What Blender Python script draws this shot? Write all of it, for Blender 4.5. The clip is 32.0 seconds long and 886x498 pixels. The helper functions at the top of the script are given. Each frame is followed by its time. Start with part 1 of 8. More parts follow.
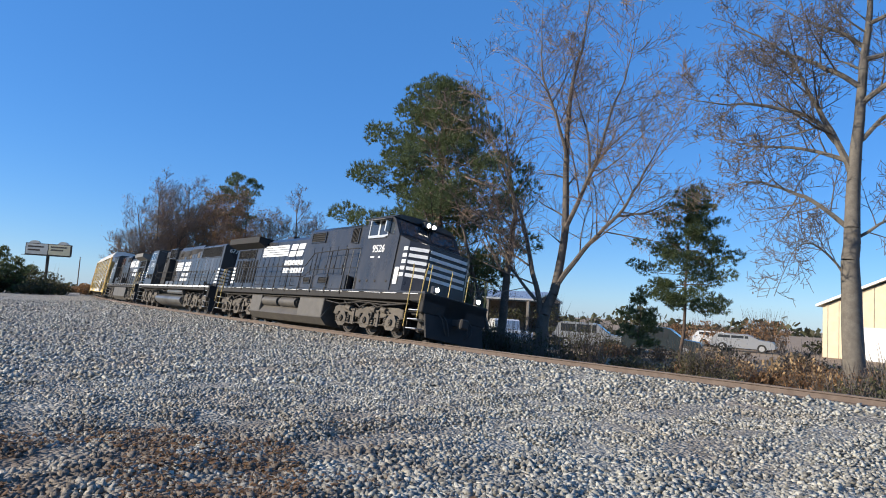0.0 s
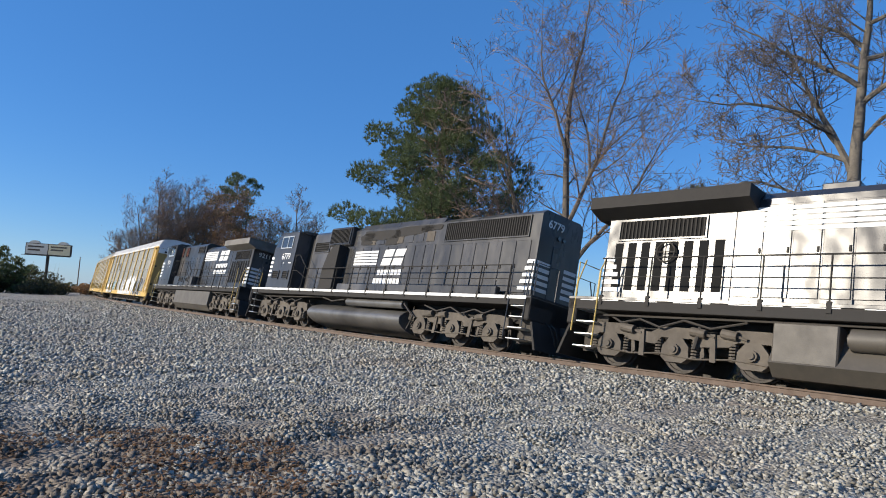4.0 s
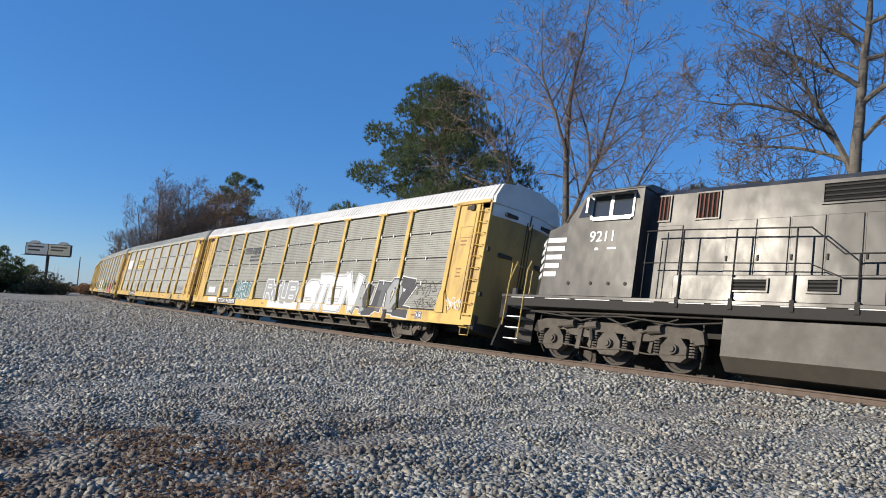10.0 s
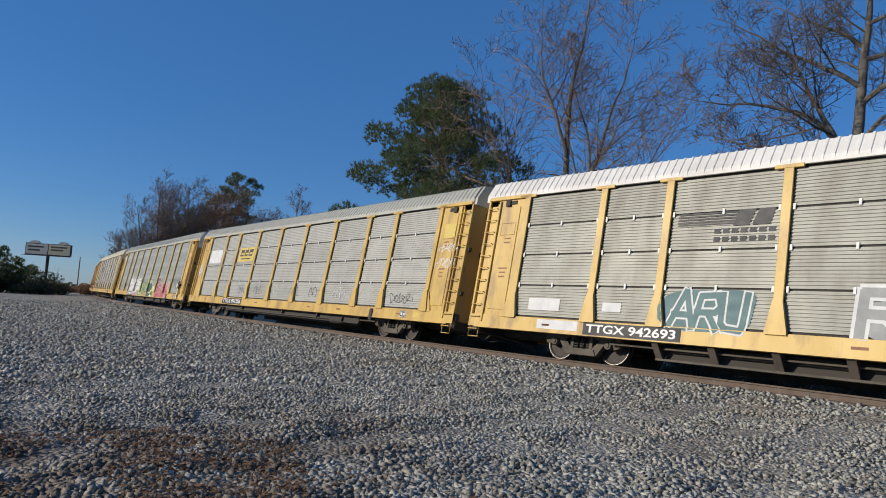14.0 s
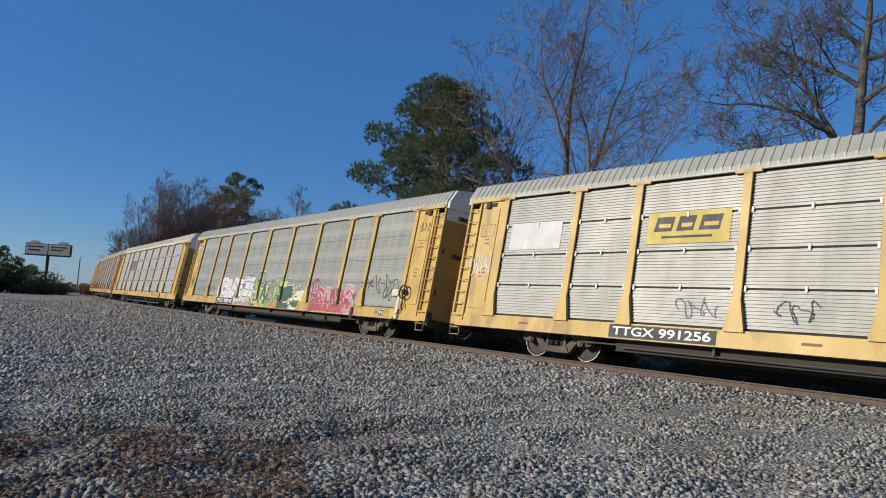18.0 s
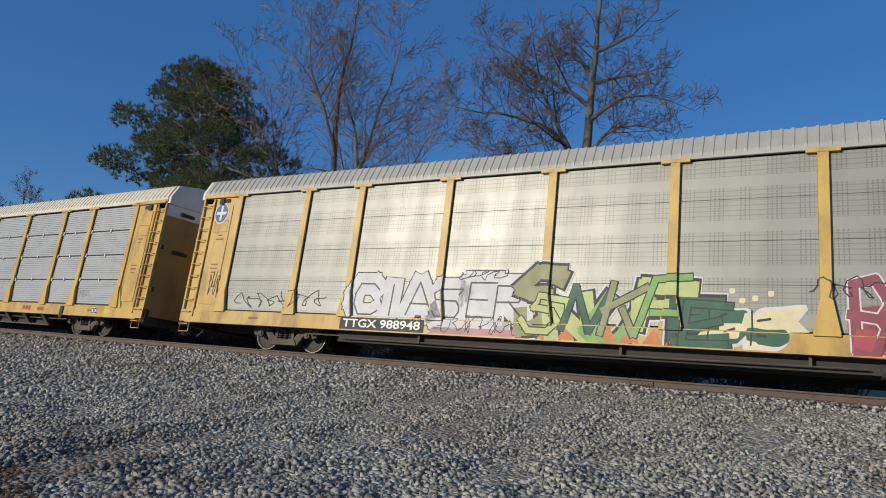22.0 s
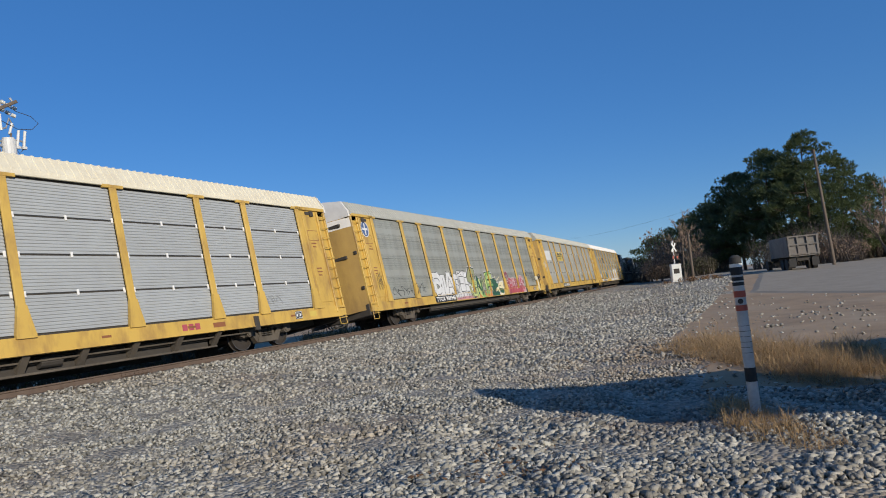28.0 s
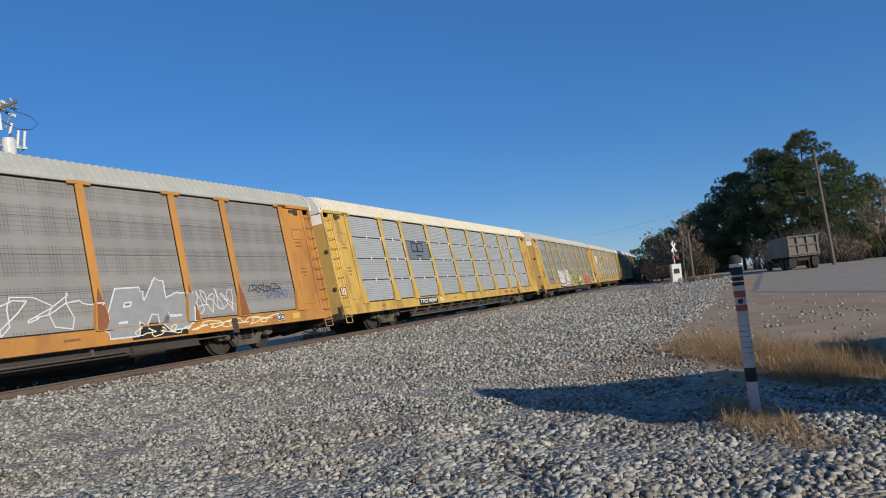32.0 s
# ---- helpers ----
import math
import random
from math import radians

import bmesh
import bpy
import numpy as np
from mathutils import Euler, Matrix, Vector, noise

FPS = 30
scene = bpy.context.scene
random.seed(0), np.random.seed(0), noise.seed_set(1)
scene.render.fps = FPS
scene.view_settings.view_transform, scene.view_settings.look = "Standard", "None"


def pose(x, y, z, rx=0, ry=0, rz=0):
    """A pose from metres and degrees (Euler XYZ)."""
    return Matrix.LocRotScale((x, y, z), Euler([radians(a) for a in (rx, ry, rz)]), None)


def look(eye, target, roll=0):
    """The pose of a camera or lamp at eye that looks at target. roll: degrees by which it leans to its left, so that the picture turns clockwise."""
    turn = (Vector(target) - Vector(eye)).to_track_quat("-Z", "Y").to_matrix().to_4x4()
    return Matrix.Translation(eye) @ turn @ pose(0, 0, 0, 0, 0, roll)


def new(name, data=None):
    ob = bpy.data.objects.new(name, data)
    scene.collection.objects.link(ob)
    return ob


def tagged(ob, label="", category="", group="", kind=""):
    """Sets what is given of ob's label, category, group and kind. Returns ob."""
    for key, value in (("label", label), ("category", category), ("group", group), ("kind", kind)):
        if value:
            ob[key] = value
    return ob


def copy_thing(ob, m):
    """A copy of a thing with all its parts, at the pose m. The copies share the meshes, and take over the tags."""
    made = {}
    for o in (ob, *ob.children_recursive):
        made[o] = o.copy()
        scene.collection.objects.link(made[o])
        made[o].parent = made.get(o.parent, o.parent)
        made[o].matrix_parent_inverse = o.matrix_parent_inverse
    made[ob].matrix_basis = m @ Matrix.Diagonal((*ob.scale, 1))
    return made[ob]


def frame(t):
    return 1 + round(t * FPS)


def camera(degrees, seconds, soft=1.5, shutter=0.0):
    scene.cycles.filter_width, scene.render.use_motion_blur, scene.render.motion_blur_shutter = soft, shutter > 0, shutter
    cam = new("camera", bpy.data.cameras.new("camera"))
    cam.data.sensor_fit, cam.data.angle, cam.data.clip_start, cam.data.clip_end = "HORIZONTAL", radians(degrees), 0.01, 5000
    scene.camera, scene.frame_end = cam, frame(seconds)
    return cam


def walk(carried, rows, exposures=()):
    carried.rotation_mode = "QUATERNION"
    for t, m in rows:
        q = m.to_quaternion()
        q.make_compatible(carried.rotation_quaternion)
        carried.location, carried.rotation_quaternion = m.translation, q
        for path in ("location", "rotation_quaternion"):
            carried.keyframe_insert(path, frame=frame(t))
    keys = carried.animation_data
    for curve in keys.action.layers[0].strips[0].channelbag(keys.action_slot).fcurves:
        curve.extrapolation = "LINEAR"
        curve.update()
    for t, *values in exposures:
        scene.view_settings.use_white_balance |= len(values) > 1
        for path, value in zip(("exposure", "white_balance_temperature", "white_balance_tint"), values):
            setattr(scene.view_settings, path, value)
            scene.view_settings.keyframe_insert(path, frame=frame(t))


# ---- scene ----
EYE = Vector((0.0, 0.0, 1.343))
TILT = radians(9.3)     # superelevation of the curve
SPEED = 6.792
CLIP = 32.0


def aim(t, yaw, pitch, roll):
    y, p = radians(yaw), radians(pitch)
    way = Vector((-math.sin(y) * math.cos(p), math.cos(y) * math.cos(p), math.sin(p)))
    return t, look(EYE, EYE + way, roll)


cam = camera(67.26, CLIP, soft=1.0)
walk(cam, [aim(0.0, 47.91, 5.13, 3.52), aim(21.3, 47.91, 5.13, 3.52),
           aim(21.5, 47.53, 4.88, 3.64), aim(21.6, 45.84, 4.95, 3.46), aim(22.0, 27.99, 5.73, 2.12), aim(22.5, 6.12, 6.27, 0.04),
           aim(23.0, -15.25, 5.98, -1.76), aim(23.5, -34.45, 5.33, -2.62), aim(24.0, -56.05, 4.32, -3.91), aim(24.3, -63.84, 3.82, -4.11),
           aim(24.5, -64.93, 3.87, -4.17), aim(26.5, -66.18, 3.75, -5.22), aim(27.0, -64.71, 3.80, -5.35),
           aim(27.4, -64.74, 3.79, -5.46), aim(32.0, -64.74, 3.79, -5.46)],
     [(0, 0.6), (2.3, 0.56), (3.0, 0.4), (7.0, 0.44), (9.5, 0.38), (10.5, 0.18), (12.0, -0.12), (13, -0.15), (19, -0.15), (21.4, -0.18), (22.5, -0.48), (23.3, -0.35), (24.2, -0.15), (27, -0.08), (32, -0.09)])

# ---- world and sun ----
SUN_AZ, SUN_EL = radians(29), radians(21)   # azimuth from -y towards -x
SUN_WAY = Vector((-math.sin(SUN_AZ) * math.cos(SUN_EL), -math.cos(SUN_AZ) * math.cos(SUN_EL), math.sin(SUN_EL)))
world = bpy.data.worlds.new("sky")
scene.world = world
world.use_nodes = True
wn = world.node_tree.nodes
sky = wn.new("ShaderNodeTexSky")
sky.sky_type = "NISHITA"
sky.sun_disc = False
sky.sun_elevation = SUN_EL
sky.sun_rotation = math.pi + SUN_AZ
sky.air_density, sky.dust_density, sky.ozone_density = 1.0, 0.3, 5.0
sky.altitude = 600
tone = wn.new("ShaderNodeHueSaturation")
tone.inputs["Saturation"].default_value = 1.2
tone.inputs["Hue"].default_value = 0.508
world.node_tree.links.new(sky.outputs[0], tone.inputs["Color"])
haze = wn.new("ShaderNodeMix")       # thin even haze over the whole sky
haze.data_type = "RGBA"
haze.inputs["Factor"].default_value = 0.43
haze.inputs["B"].default_value = (0.62, 1.95, 4.7, 1)
world.node_tree.links.new(tone.outputs[0], haze.inputs["A"])
world.node_tree.links.new(haze.outputs["Result"], wn["Background"].inputs[0])
wn["Background"].inputs[1].default_value = 0.12
sun = new("sun", bpy.data.lights.new("sun", "SUN"))
sun.data.energy, sun.data.angle, sun.data.color = 4.9, radians(0.53), (1.0, 0.90, 0.75)
sun.matrix_world = look(SUN_WAY * 50, (0, 0, 0))


# ---- track geometry ----
def track_y(x):
    """A curve about its nearest point, easing into straights at both ends."""
    d = x - 9.24
    c, reach = (0.00099, 210.0) if d < 0 else (0.000624, 64.2)
    q = min(abs(d), reach)
    return 15.859 + c * q * q + 2 * c * reach * (abs(d) - q)


def track_slope(x):
    d = x - 9.24
    return 2 * 0.00099 * max(d, -210.0) if d < 0 else 2 * 0.000624 * min(d, 64.2)


_xs = np.linspace(-330, 330, 6601)
_sl = np.array([track_slope(x) for x in _xs])
_arc = np.concatenate([[0], np.cumsum(np.hypot(1, (_sl[1:] + _sl[:-1]) / 2) * 0.1)])
_arc -= np.interp(0, _xs, _arc)


def track_x(s):
    return float(np.interp(s, _arc, _xs))


def track_point(x, n, v):
    """The point at x along the track, n inwards of the centre line and v above the rail tops' plane."""
    m = track_slope(x)
    k = 1 / math.hypot(1, m)
    r = n * math.cos(TILT) + v * math.sin(TILT)
    return Vector((x - m * k * r, track_y(x) + k * r, v * math.cos(TILT) - n * math.sin(TILT)))


def ride(s, bogies, reverse=False):
    """The pose of a vehicle whose middle is at s along the track, on bogies that far from its middle."""
    xa, xb = track_x(s - bogies), track_x(s + bogies)
    a, b = Vector((xa, track_y(xa), 0)), Vector((xb, track_y(xb), 0))
    yaw = math.atan2(b.y - a.y, b.x - a.x)
    mid = (a + b) / 2
    turn = Matrix.Rotation(yaw, 4, "Z") @ Matrix.Rotation(-TILT, 4, "X")
    if reverse:
        turn = turn @ Matrix.Rotation(math.pi, 4, "Z")
    return Matrix.Translation(mid) @ turn


def smooth(a, b, x):
    t = min(1.0, max(0.0, (x - a) / (b - a)))
    return t * t * (3 - 2 * t)


def ground_z(x, y):
    n = y - track_y(max(-300, min(300, x)))
    if n < -1.5:
        z = -0.03 - 0.11 * smooth(1.5, 3.0, -n) - 0.22 * smooth(2.5, 9.0, -n)
        z += 0.85 * smooth(24, 72, x) * smooth(4, 14, -n)
    elif n < 1.6:
        z = -0.215 - n * math.sin(TILT) if n > -0.9 else -0.03 - 0.055 * smooth(1.3, 0.9, -n)
    else:
        z = -0.40 - 0.45 * smooth(1.6, 4.5, n) + 0.15 * smooth(8, 30, n)
    near = smooth(40, 8, math.hypot(x, y))
    if n < -1.5:
        z += near * (0.05 * noise.noise(Vector((x * 0.45, y * 0.45, 0))) + 0.085 * noise.noise(Vector((x * 1.1, y * 1.1, 4))) + 0.03 * noise.noise(Vector((x * 2.6, y * 2.6, 8))))
    return z


# ---- mesh building ----
class Geo:
    """Vertices and faces gathered for one mesh."""

    def __init__(self):
        self.v, self.f = [], []

    def add(self, verts, faces):
        k = len(self.v)
        self.v += [tuple(p) for p in verts]
        self.f += [tuple(i + k for i in f) for f in faces]
        return self

    def box(self, x0, x1, y0, y1, z0, z1, c=0.0):
        if c <= 0:
            self.add([(x, y, z) for x in (x0, x1) for y in (y0, y1) for z in (z0, z1)],
                     [(0, 1, 3, 2), (4, 6, 7, 5), (0, 4, 5, 1), (2, 3, 7, 6), (0, 2, 6, 4), (1, 5, 7, 3)])
            return self
        c = min(c, (x1 - x0) * 0.45, (y1 - y0) * 0.45, (z1 - z0) * 0.45)
        vs, idx = [], {}
        for i, (x, sx) in enumerate(((x0, 1), (x1, -1))):
            for j, (y, sy) in enumerate(((y0, 1), (y1, -1))):
                for k, (z, sz) in enumerate(((z0, 1), (z1, -1))):
                    for a in range(3):
                        p = [x + sx * c, y + sy * c, z + sz * c]
                        p[a] = (x, y, z)[a]
                        idx[i, j, k, a] = len(vs)
                        vs.append(p)
        fs = []
        for a, order in ((0, ((0, 0), (0, 1), (1, 1), (1, 0))), (1, ((0, 0), (1, 0), (1, 1), (0, 1))), (2, ((0, 0), (0, 1), (1, 1), (1, 0)))):
            for side in (0, 1):
                q = []
                for u, w in order:
                    key = [u, w]
                    key.insert(a, side)
                    q.append(idx[key[0], key[1], key[2], a])
                fs.append(tuple(q if side == 0 else q[::-1]))
        for a, b in ((0, 1), (0, 2), (1, 2)):
            o = 3 - a - b
            for sa in (0, 1):
                for sb in (0, 1):
                    k0, k1 = [0, 0, 0], [0, 0, 0]
                    k0[a] = k1[a] = sa
                    k0[b] = k1[b] = sb
                    k1[o] = 1
                    fs.append((idx[(*k0, a)], idx[(*k1, a)], idx[(*k1, b)], idx[(*k0, b)]))
        for i in (0, 1):
            for j in (0, 1):
                for k in (0, 1):
                    fs.append((idx[i, j, k, 0], idx[i, j, k, 1], idx[i, j, k, 2]))
        return self.add(vs, fs)

    def prism(self, outline, axis, lo, hi):
        """The outline, in the two other axes in order, drawn out along the axis (0 x, 1 y, 2 z)."""
        n = len(outline)

        def at(p, w):
            q = list(p)
            q.insert(axis, w)
            return q
        vs = [at(p, lo) for p in outline] + [at(p, hi) for p in outline]
        fs = [(i, (i + 1) % n, n + (i + 1) % n, n + i) for i in range(n)] + [tuple(range(n))[::-1], tuple(range(n, 2 * n))]
        return self.add(vs, fs)

    def rod(self, a, b, r, n=6, r2=None, caps=True):
        a, b = Vector(a), Vector(b)
        d = (b - a).normalized()
        u = d.orthogonal().normalized()
        w = d.cross(u)
        r2 = r if r2 is None else r2
        vs = []
        for p, q in ((a, r), (b, r2)):
            vs += [p + (u * math.cos(2 * math.pi * i / n) + w * math.sin(2 * math.pi * i / n)) * q for i in range(n)]
        fs = [(i, (i + 1) % n, n + (i + 1) % n, n + i) for i in range(n)]
        if caps:
            fs += [tuple(range(n))[::-1], tuple(range(n, 2 * n))]
        return self.add(vs, fs)

    def pipe(self, points, r, n=6):
        """One bent tube through the points."""
        pts = [Vector(p) for p in points]
        k0, u = len(self.v), None
        for i, p in enumerate(pts):
            d = (pts[min(i + 1, len(pts) - 1)] - pts[max(i - 1, 0)]).normalized()
            u = d.orthogonal() if u is None else u - d * u.dot(d)
            if u.length < 1e-4:
                u = d.orthogonal()
            u.normalize()
            w = d.cross(u)
            self.v += [tuple(p + (u * math.cos(2 * math.pi * j / n) + w * math.sin(2 * math.pi * j / n)) * r) for j in range(n)]
        for i in range(len(pts) - 1):
            a, b = k0 + i * n, k0 + (i + 1) * n
            self.f += [(a + j, a + (j + 1) % n, b + (j + 1) % n, b + j) for j in range(n)]
        last = k0 + (len(pts) - 1) * n
        self.f += [tuple(range(k0, k0 + n))[::-1], tuple(range(last, last + n))]
        return self

    def sheet(self, xs, ys, fn):
        nx, ny = len(xs), len(ys)
        return self.add([(x, y, fn(x, y)) for x in xs for y in ys],
                        [(i * ny + j, (i + 1) * ny + j, (i + 1) * ny + j + 1, i * ny + j + 1) for i in range(nx - 1) for j in range(ny - 1)])

    def mesh(self, name, fix=True):
        me = bpy.data.meshes.new(name)
        me.from_pydata(self.v, [], self.f)
        if fix and len(self.f) < 60000:
            bm = bmesh.new()
            bm.from_mesh(me)
            bmesh.ops.recalc_face_normals(bm, faces=bm.faces)
            bm.to_mesh(me)
            bm.free()
        return me


def thing(name, label, category, at=None, group="", kind=""):
    ob = new(name)
    ob.empty_display_size = 0.3
    if at is not None:
        ob.matrix_world = at
    return tagged(ob, label, category, group, kind)


def part(name, geo, material, parent, label="", fix=True, at=None):
    """Links a mesh as one object under a thing or a part."""
    me = geo.mesh(name, fix) if isinstance(geo, Geo) else geo
    if not me.materials:
        me.materials.append(material)
    ob = new(name, me)
    if parent is not None:
        ob.parent = parent
    if at is not None:
        ob.matrix_basis = at
    if label:
        ob["label"] = label
    return ob


def smooth_shade(ob, angle=40):
    me = ob.data
    me.polygons.foreach_set("use_smooth", [True] * len(me.polygons))
    me.set_sharp_from_angle(angle=radians(angle))
    return ob


# ---- materials ----
def mat(name, c1, c2=None, scale=2.0, rough=0.6, metal=0.0, bump=0.15, fine=40.0, stain=None, stain_scale=0.7, stain_amount=0.5,
        vary=0.0, island=0.0, rough_vary=0.15, spec=0.5, streak=0.0, dent=0.0):
    m = bpy.data.materials.new(name)
    m.use_nodes = True
    nt = m.node_tree
    nd, ln = nt.nodes, nt.links
    bsdf = nd["Principled BSDF"]
    c2 = c2 or tuple(min(1, c * 0.75) for c in c1)
    tc = nd.new("ShaderNodeTexCoord")
    mp = nd.new("ShaderNodeMapping")
    ln.new(tc.outputs["Object"], mp.inputs[0])
    mp.inputs["Scale"].default_value = (1, 1, 1 - 0.85 * streak)
    n1 = nd.new("ShaderNodeTexNoise")
    n1.inputs["Scale"].default_value, n1.inputs["Detail"].default_value, n1.inputs["Roughness"].default_value = scale, 8, 0.65
    ln.new(mp.outputs[0], n1.inputs["Vector"])
    n2 = nd.new("ShaderNodeTexNoise")
    n2.inputs["Scale"].default_value, n2.inputs["Detail"].default_value = fine, 4
    ln.new(tc.outputs["Object"], n2.inputs["Vector"])

    def ramp(src, lo, hi):
        r = nd.new("ShaderNodeMapRange")
        r.inputs["From Min"].default_value, r.inputs["From Max"].default_value = lo, hi
        ln.new(src, r.inputs["Value"])
        return r.outputs[0]

    def mix(fac, a, b):
        x = nd.new("ShaderNodeMix")
        x.data_type = "RGBA"
        for sock, val in ((x.inputs["Factor"], fac), (x.inputs["A"], a), (x.inputs["B"], b)):
            if isinstance(val, (int, float)):
                sock.default_value = val
            elif isinstance(val, tuple):
                sock.default_value = (*val, 1)
            else:
                ln.new(val, sock)
        return x.outputs["Result"]
    col = mix(ramp(n1.outputs[0], 0.3, 0.7), c1, c2)
    col = mix(ramp(n2.outputs[0], 0.3, 0.8), col, mix(0.5, col, c2))
    if stain:
        n3 = nd.new("ShaderNodeTexNoise")
        n3.inputs["Scale"].default_value, n3.inputs["Detail"].default_value, n3.inputs["Roughness"].default_value = stain_scale, 6, 0.6
        ln.new(mp.outputs[0], n3.inputs["Vector"])
        s = nd.new("ShaderNodeMath")
        s.operation = "MULTIPLY"
        s.inputs[1].default_value = stain_amount
        ln.new(ramp(n3.outputs[0], 0.48, 0.68), s.inputs[0])
        col = mix(s.outputs[0], col, stain)
    if vary or island:
        hs = nd.new("ShaderNodeHueSaturation")
        rnd = nd.new("ShaderNodeObjectInfo").outputs["Random"] if vary else nd.new("ShaderNodeNewGeometry").outputs["Random Per Island"]
        amt = vary or island
        r = nd.new("ShaderNodeMapRange")
        r.inputs["To Min"].default_value, r.inputs["To Max"].default_value = 1 - amt, 1 + amt
        ln.new(rnd, r.inputs["Value"])
        ln.new(r.outputs[0], hs.inputs["Value"])
        ln.new(col, hs.inputs["Color"])
        col = hs.outputs[0]
    ln.new(col, bsdf.inputs["Base Color"])
    rr = nd.new("ShaderNodeMapRange")
    rr.inputs["To Min"].default_value, rr.inputs["To Max"].default_value = max(0.03, rough - rough_vary), min(1, rough + rough_vary)
    ln.new(n1.outputs[0], rr.inputs["Value"])
    ln.new(rr.outputs[0], bsdf.inputs["Roughness"])
    bsdf.inputs["Metallic"].default_value = metal
    bsdf.inputs["Specular IOR Level"].default_value = spec
    if bump:
        b = nd.new("ShaderNodeBump")
        b.inputs["Strength"].default_value, b.inputs["Distance"].default_value = bump, 0.02
        ln.new(n2.outputs[0], b.inputs["Height"])
        ln.new(b.outputs[0], bsdf.inputs["Normal"])
        if dent:
            n4 = nd.new("ShaderNodeTexNoise")
            n4.inputs["Scale"].default_value, n4.inputs["Detail"].default_value = 1.6, 1
            ln.new(tc.outputs["Object"], n4.inputs["Vector"])
            d = nd.new("ShaderNodeBump")
            d.inputs["Strength"].default_value, d.inputs["Distance"].default_value = 1.0, dent
            ln.new(n4.outputs[0], d.inputs["Height"])
            ln.new(d.outputs[0], b.inputs["Normal"])
    return m


def glow(name, colour, strength):
    m = bpy.data.materials.new(name)
    m.use_nodes = True
    b = m.node_tree.nodes["Principled BSDF"]
    b.inputs["Base Color"].default_value = (*colour, 1)
    b.inputs["Emission Color"].default_value = (*colour, 1)
    b.inputs["Emission Strength"].default_value = strength
    return m


M_BLACK = mat("black_paint", (0.018, 0.019, 0.022), (0.03, 0.03, 0.032), 1.2, rough=0.29, rough_vary=0.1, bump=0.02, dent=0.025, spec=0.45, stain=(0.09, 0.08, 0.07), stain_amount=0.35, stain_scale=0.9, streak=0.6)
M_BLACKOLD = mat("weathered_black_paint", (0.03, 0.03, 0.032), (0.055, 0.053, 0.05), 1.0, rough=0.30, rough_vary=0.16, bump=0.03, dent=0.02, spec=0.36, stain=(0.16, 0.15, 0.14), stain_amount=0.5, stain_scale=0.6, streak=0.7)
M_BLACKDUSTY = mat("dusty_black_paint", (0.025, 0.025, 0.026), (0.045, 0.043, 0.04), 1.0, rough=0.34, rough_vary=0.24, bump=0.03, dent=0.012, spec=0.22, stain=(0.12, 0.11, 0.10), stain_amount=0.7, stain_scale=0.8, streak=0.6)
M_FLATBLACK = mat("matte_black_paint", (0.022, 0.021, 0.02), (0.04, 0.037, 0.034), 2, rough=0.7, bump=0.08, spec=0.15)
M_TRUCK = mat("dusty_steel", (0.10, 0.083, 0.064), (0.055, 0.046, 0.036), 4, rough=0.8, bump=0.3, stain=(0.13, 0.11, 0.085), stain_amount=0.6)
M_UNDER = mat("grimy_underframe", (0.028, 0.025, 0.022), (0.05, 0.043, 0.036), 3, rough=0.85, bump=0.25)
M_WHEEL = mat("wheel_steel", (0.05, 0.042, 0.035), (0.033, 0.027, 0.023), 6, rough=0.7, metal=0.2, bump=0.2)
M_TREAD = mat("bright_wheel_rim", (0.30, 0.27, 0.24), (0.14, 0.12, 0.1), 8, rough=0.4, metal=0.8, bump=0.05)
M_WHITE = mat("white_marking", (0.78, 0.78, 0.76), (0.62, 0.61, 0.58), 5, rough=0.5, bump=0.05)
M_GLASS = mat("dark_glass", (0.03, 0.035, 0.04), (0.04, 0.045, 0.05), 1, rough=0.06, rough_vary=0.02, bump=0, spec=0.8)
M_YELLOW = mat("yellow_paint", (0.57, 0.38, 0.085), (0.48, 0.31, 0.065), 1.1, rough=0.5, bump=0.05, stain=(0.22, 0.12, 0.05), stain_amount=0.75, stain_scale=2.0, streak=0.75, vary=0.06)
# the frame's yellow, stained and darkened to carry the shade on wagon ends
M_SHADEDYELLOW = mat("sooty_yellow_paint", (0.40, 0.26, 0.07), (0.27, 0.17, 0.05), 1.0, rough=0.65, bump=0.08, stain=(0.13, 0.08, 0.04), stain_amount=0.7, stain_scale=0.9, streak=0.6)
M_ORANGE = mat("faded_orange_paint", (0.52, 0.25, 0.05), (0.42, 0.19, 0.04), 1.3, rough=0.55, bump=0.08, stain=(0.2, 0.09, 0.035), stain_amount=0.6, stain_scale=1.0, streak=0.7, vary=0.06)
M_RAIL = mat("rusty_rail", (0.13, 0.092, 0.068), (0.085, 0.058, 0.043), 5, rough=0.75, bump=0.3, fine=60)
M_RAILTOP = mat("polished_rail_head", (0.42, 0.4, 0.38), (0.3, 0.28, 0.26), 3, rough=0.28, metal=0.9, bump=0.02)
M_TIE = mat("creosoted_timber", (0.07, 0.055, 0.045), (0.11, 0.09, 0.075), 6, rough=0.9, bump=0.5, vary=0.25)
M_BARK = mat("grey_bark", (0.16, 0.13, 0.105), (0.085, 0.07, 0.055), 6, rough=0.9, bump=0.6, fine=25)
M_PALEBARK = mat("pale_bark", (0.17, 0.15, 0.125), (0.095, 0.083, 0.068), 5, rough=0.9, bump=0.5, fine=25)
M_PINEBARK = mat("pine_bark", (0.13, 0.085, 0.06), (0.07, 0.05, 0.04), 7, rough=0.95, bump=0.7, fine=18)
M_NEEDLE = mat("pine_needles", (0.138, 0.164, 0.068), (0.084, 0.113, 0.046), 1.2, rough=0.6, bump=0, island=0.4)
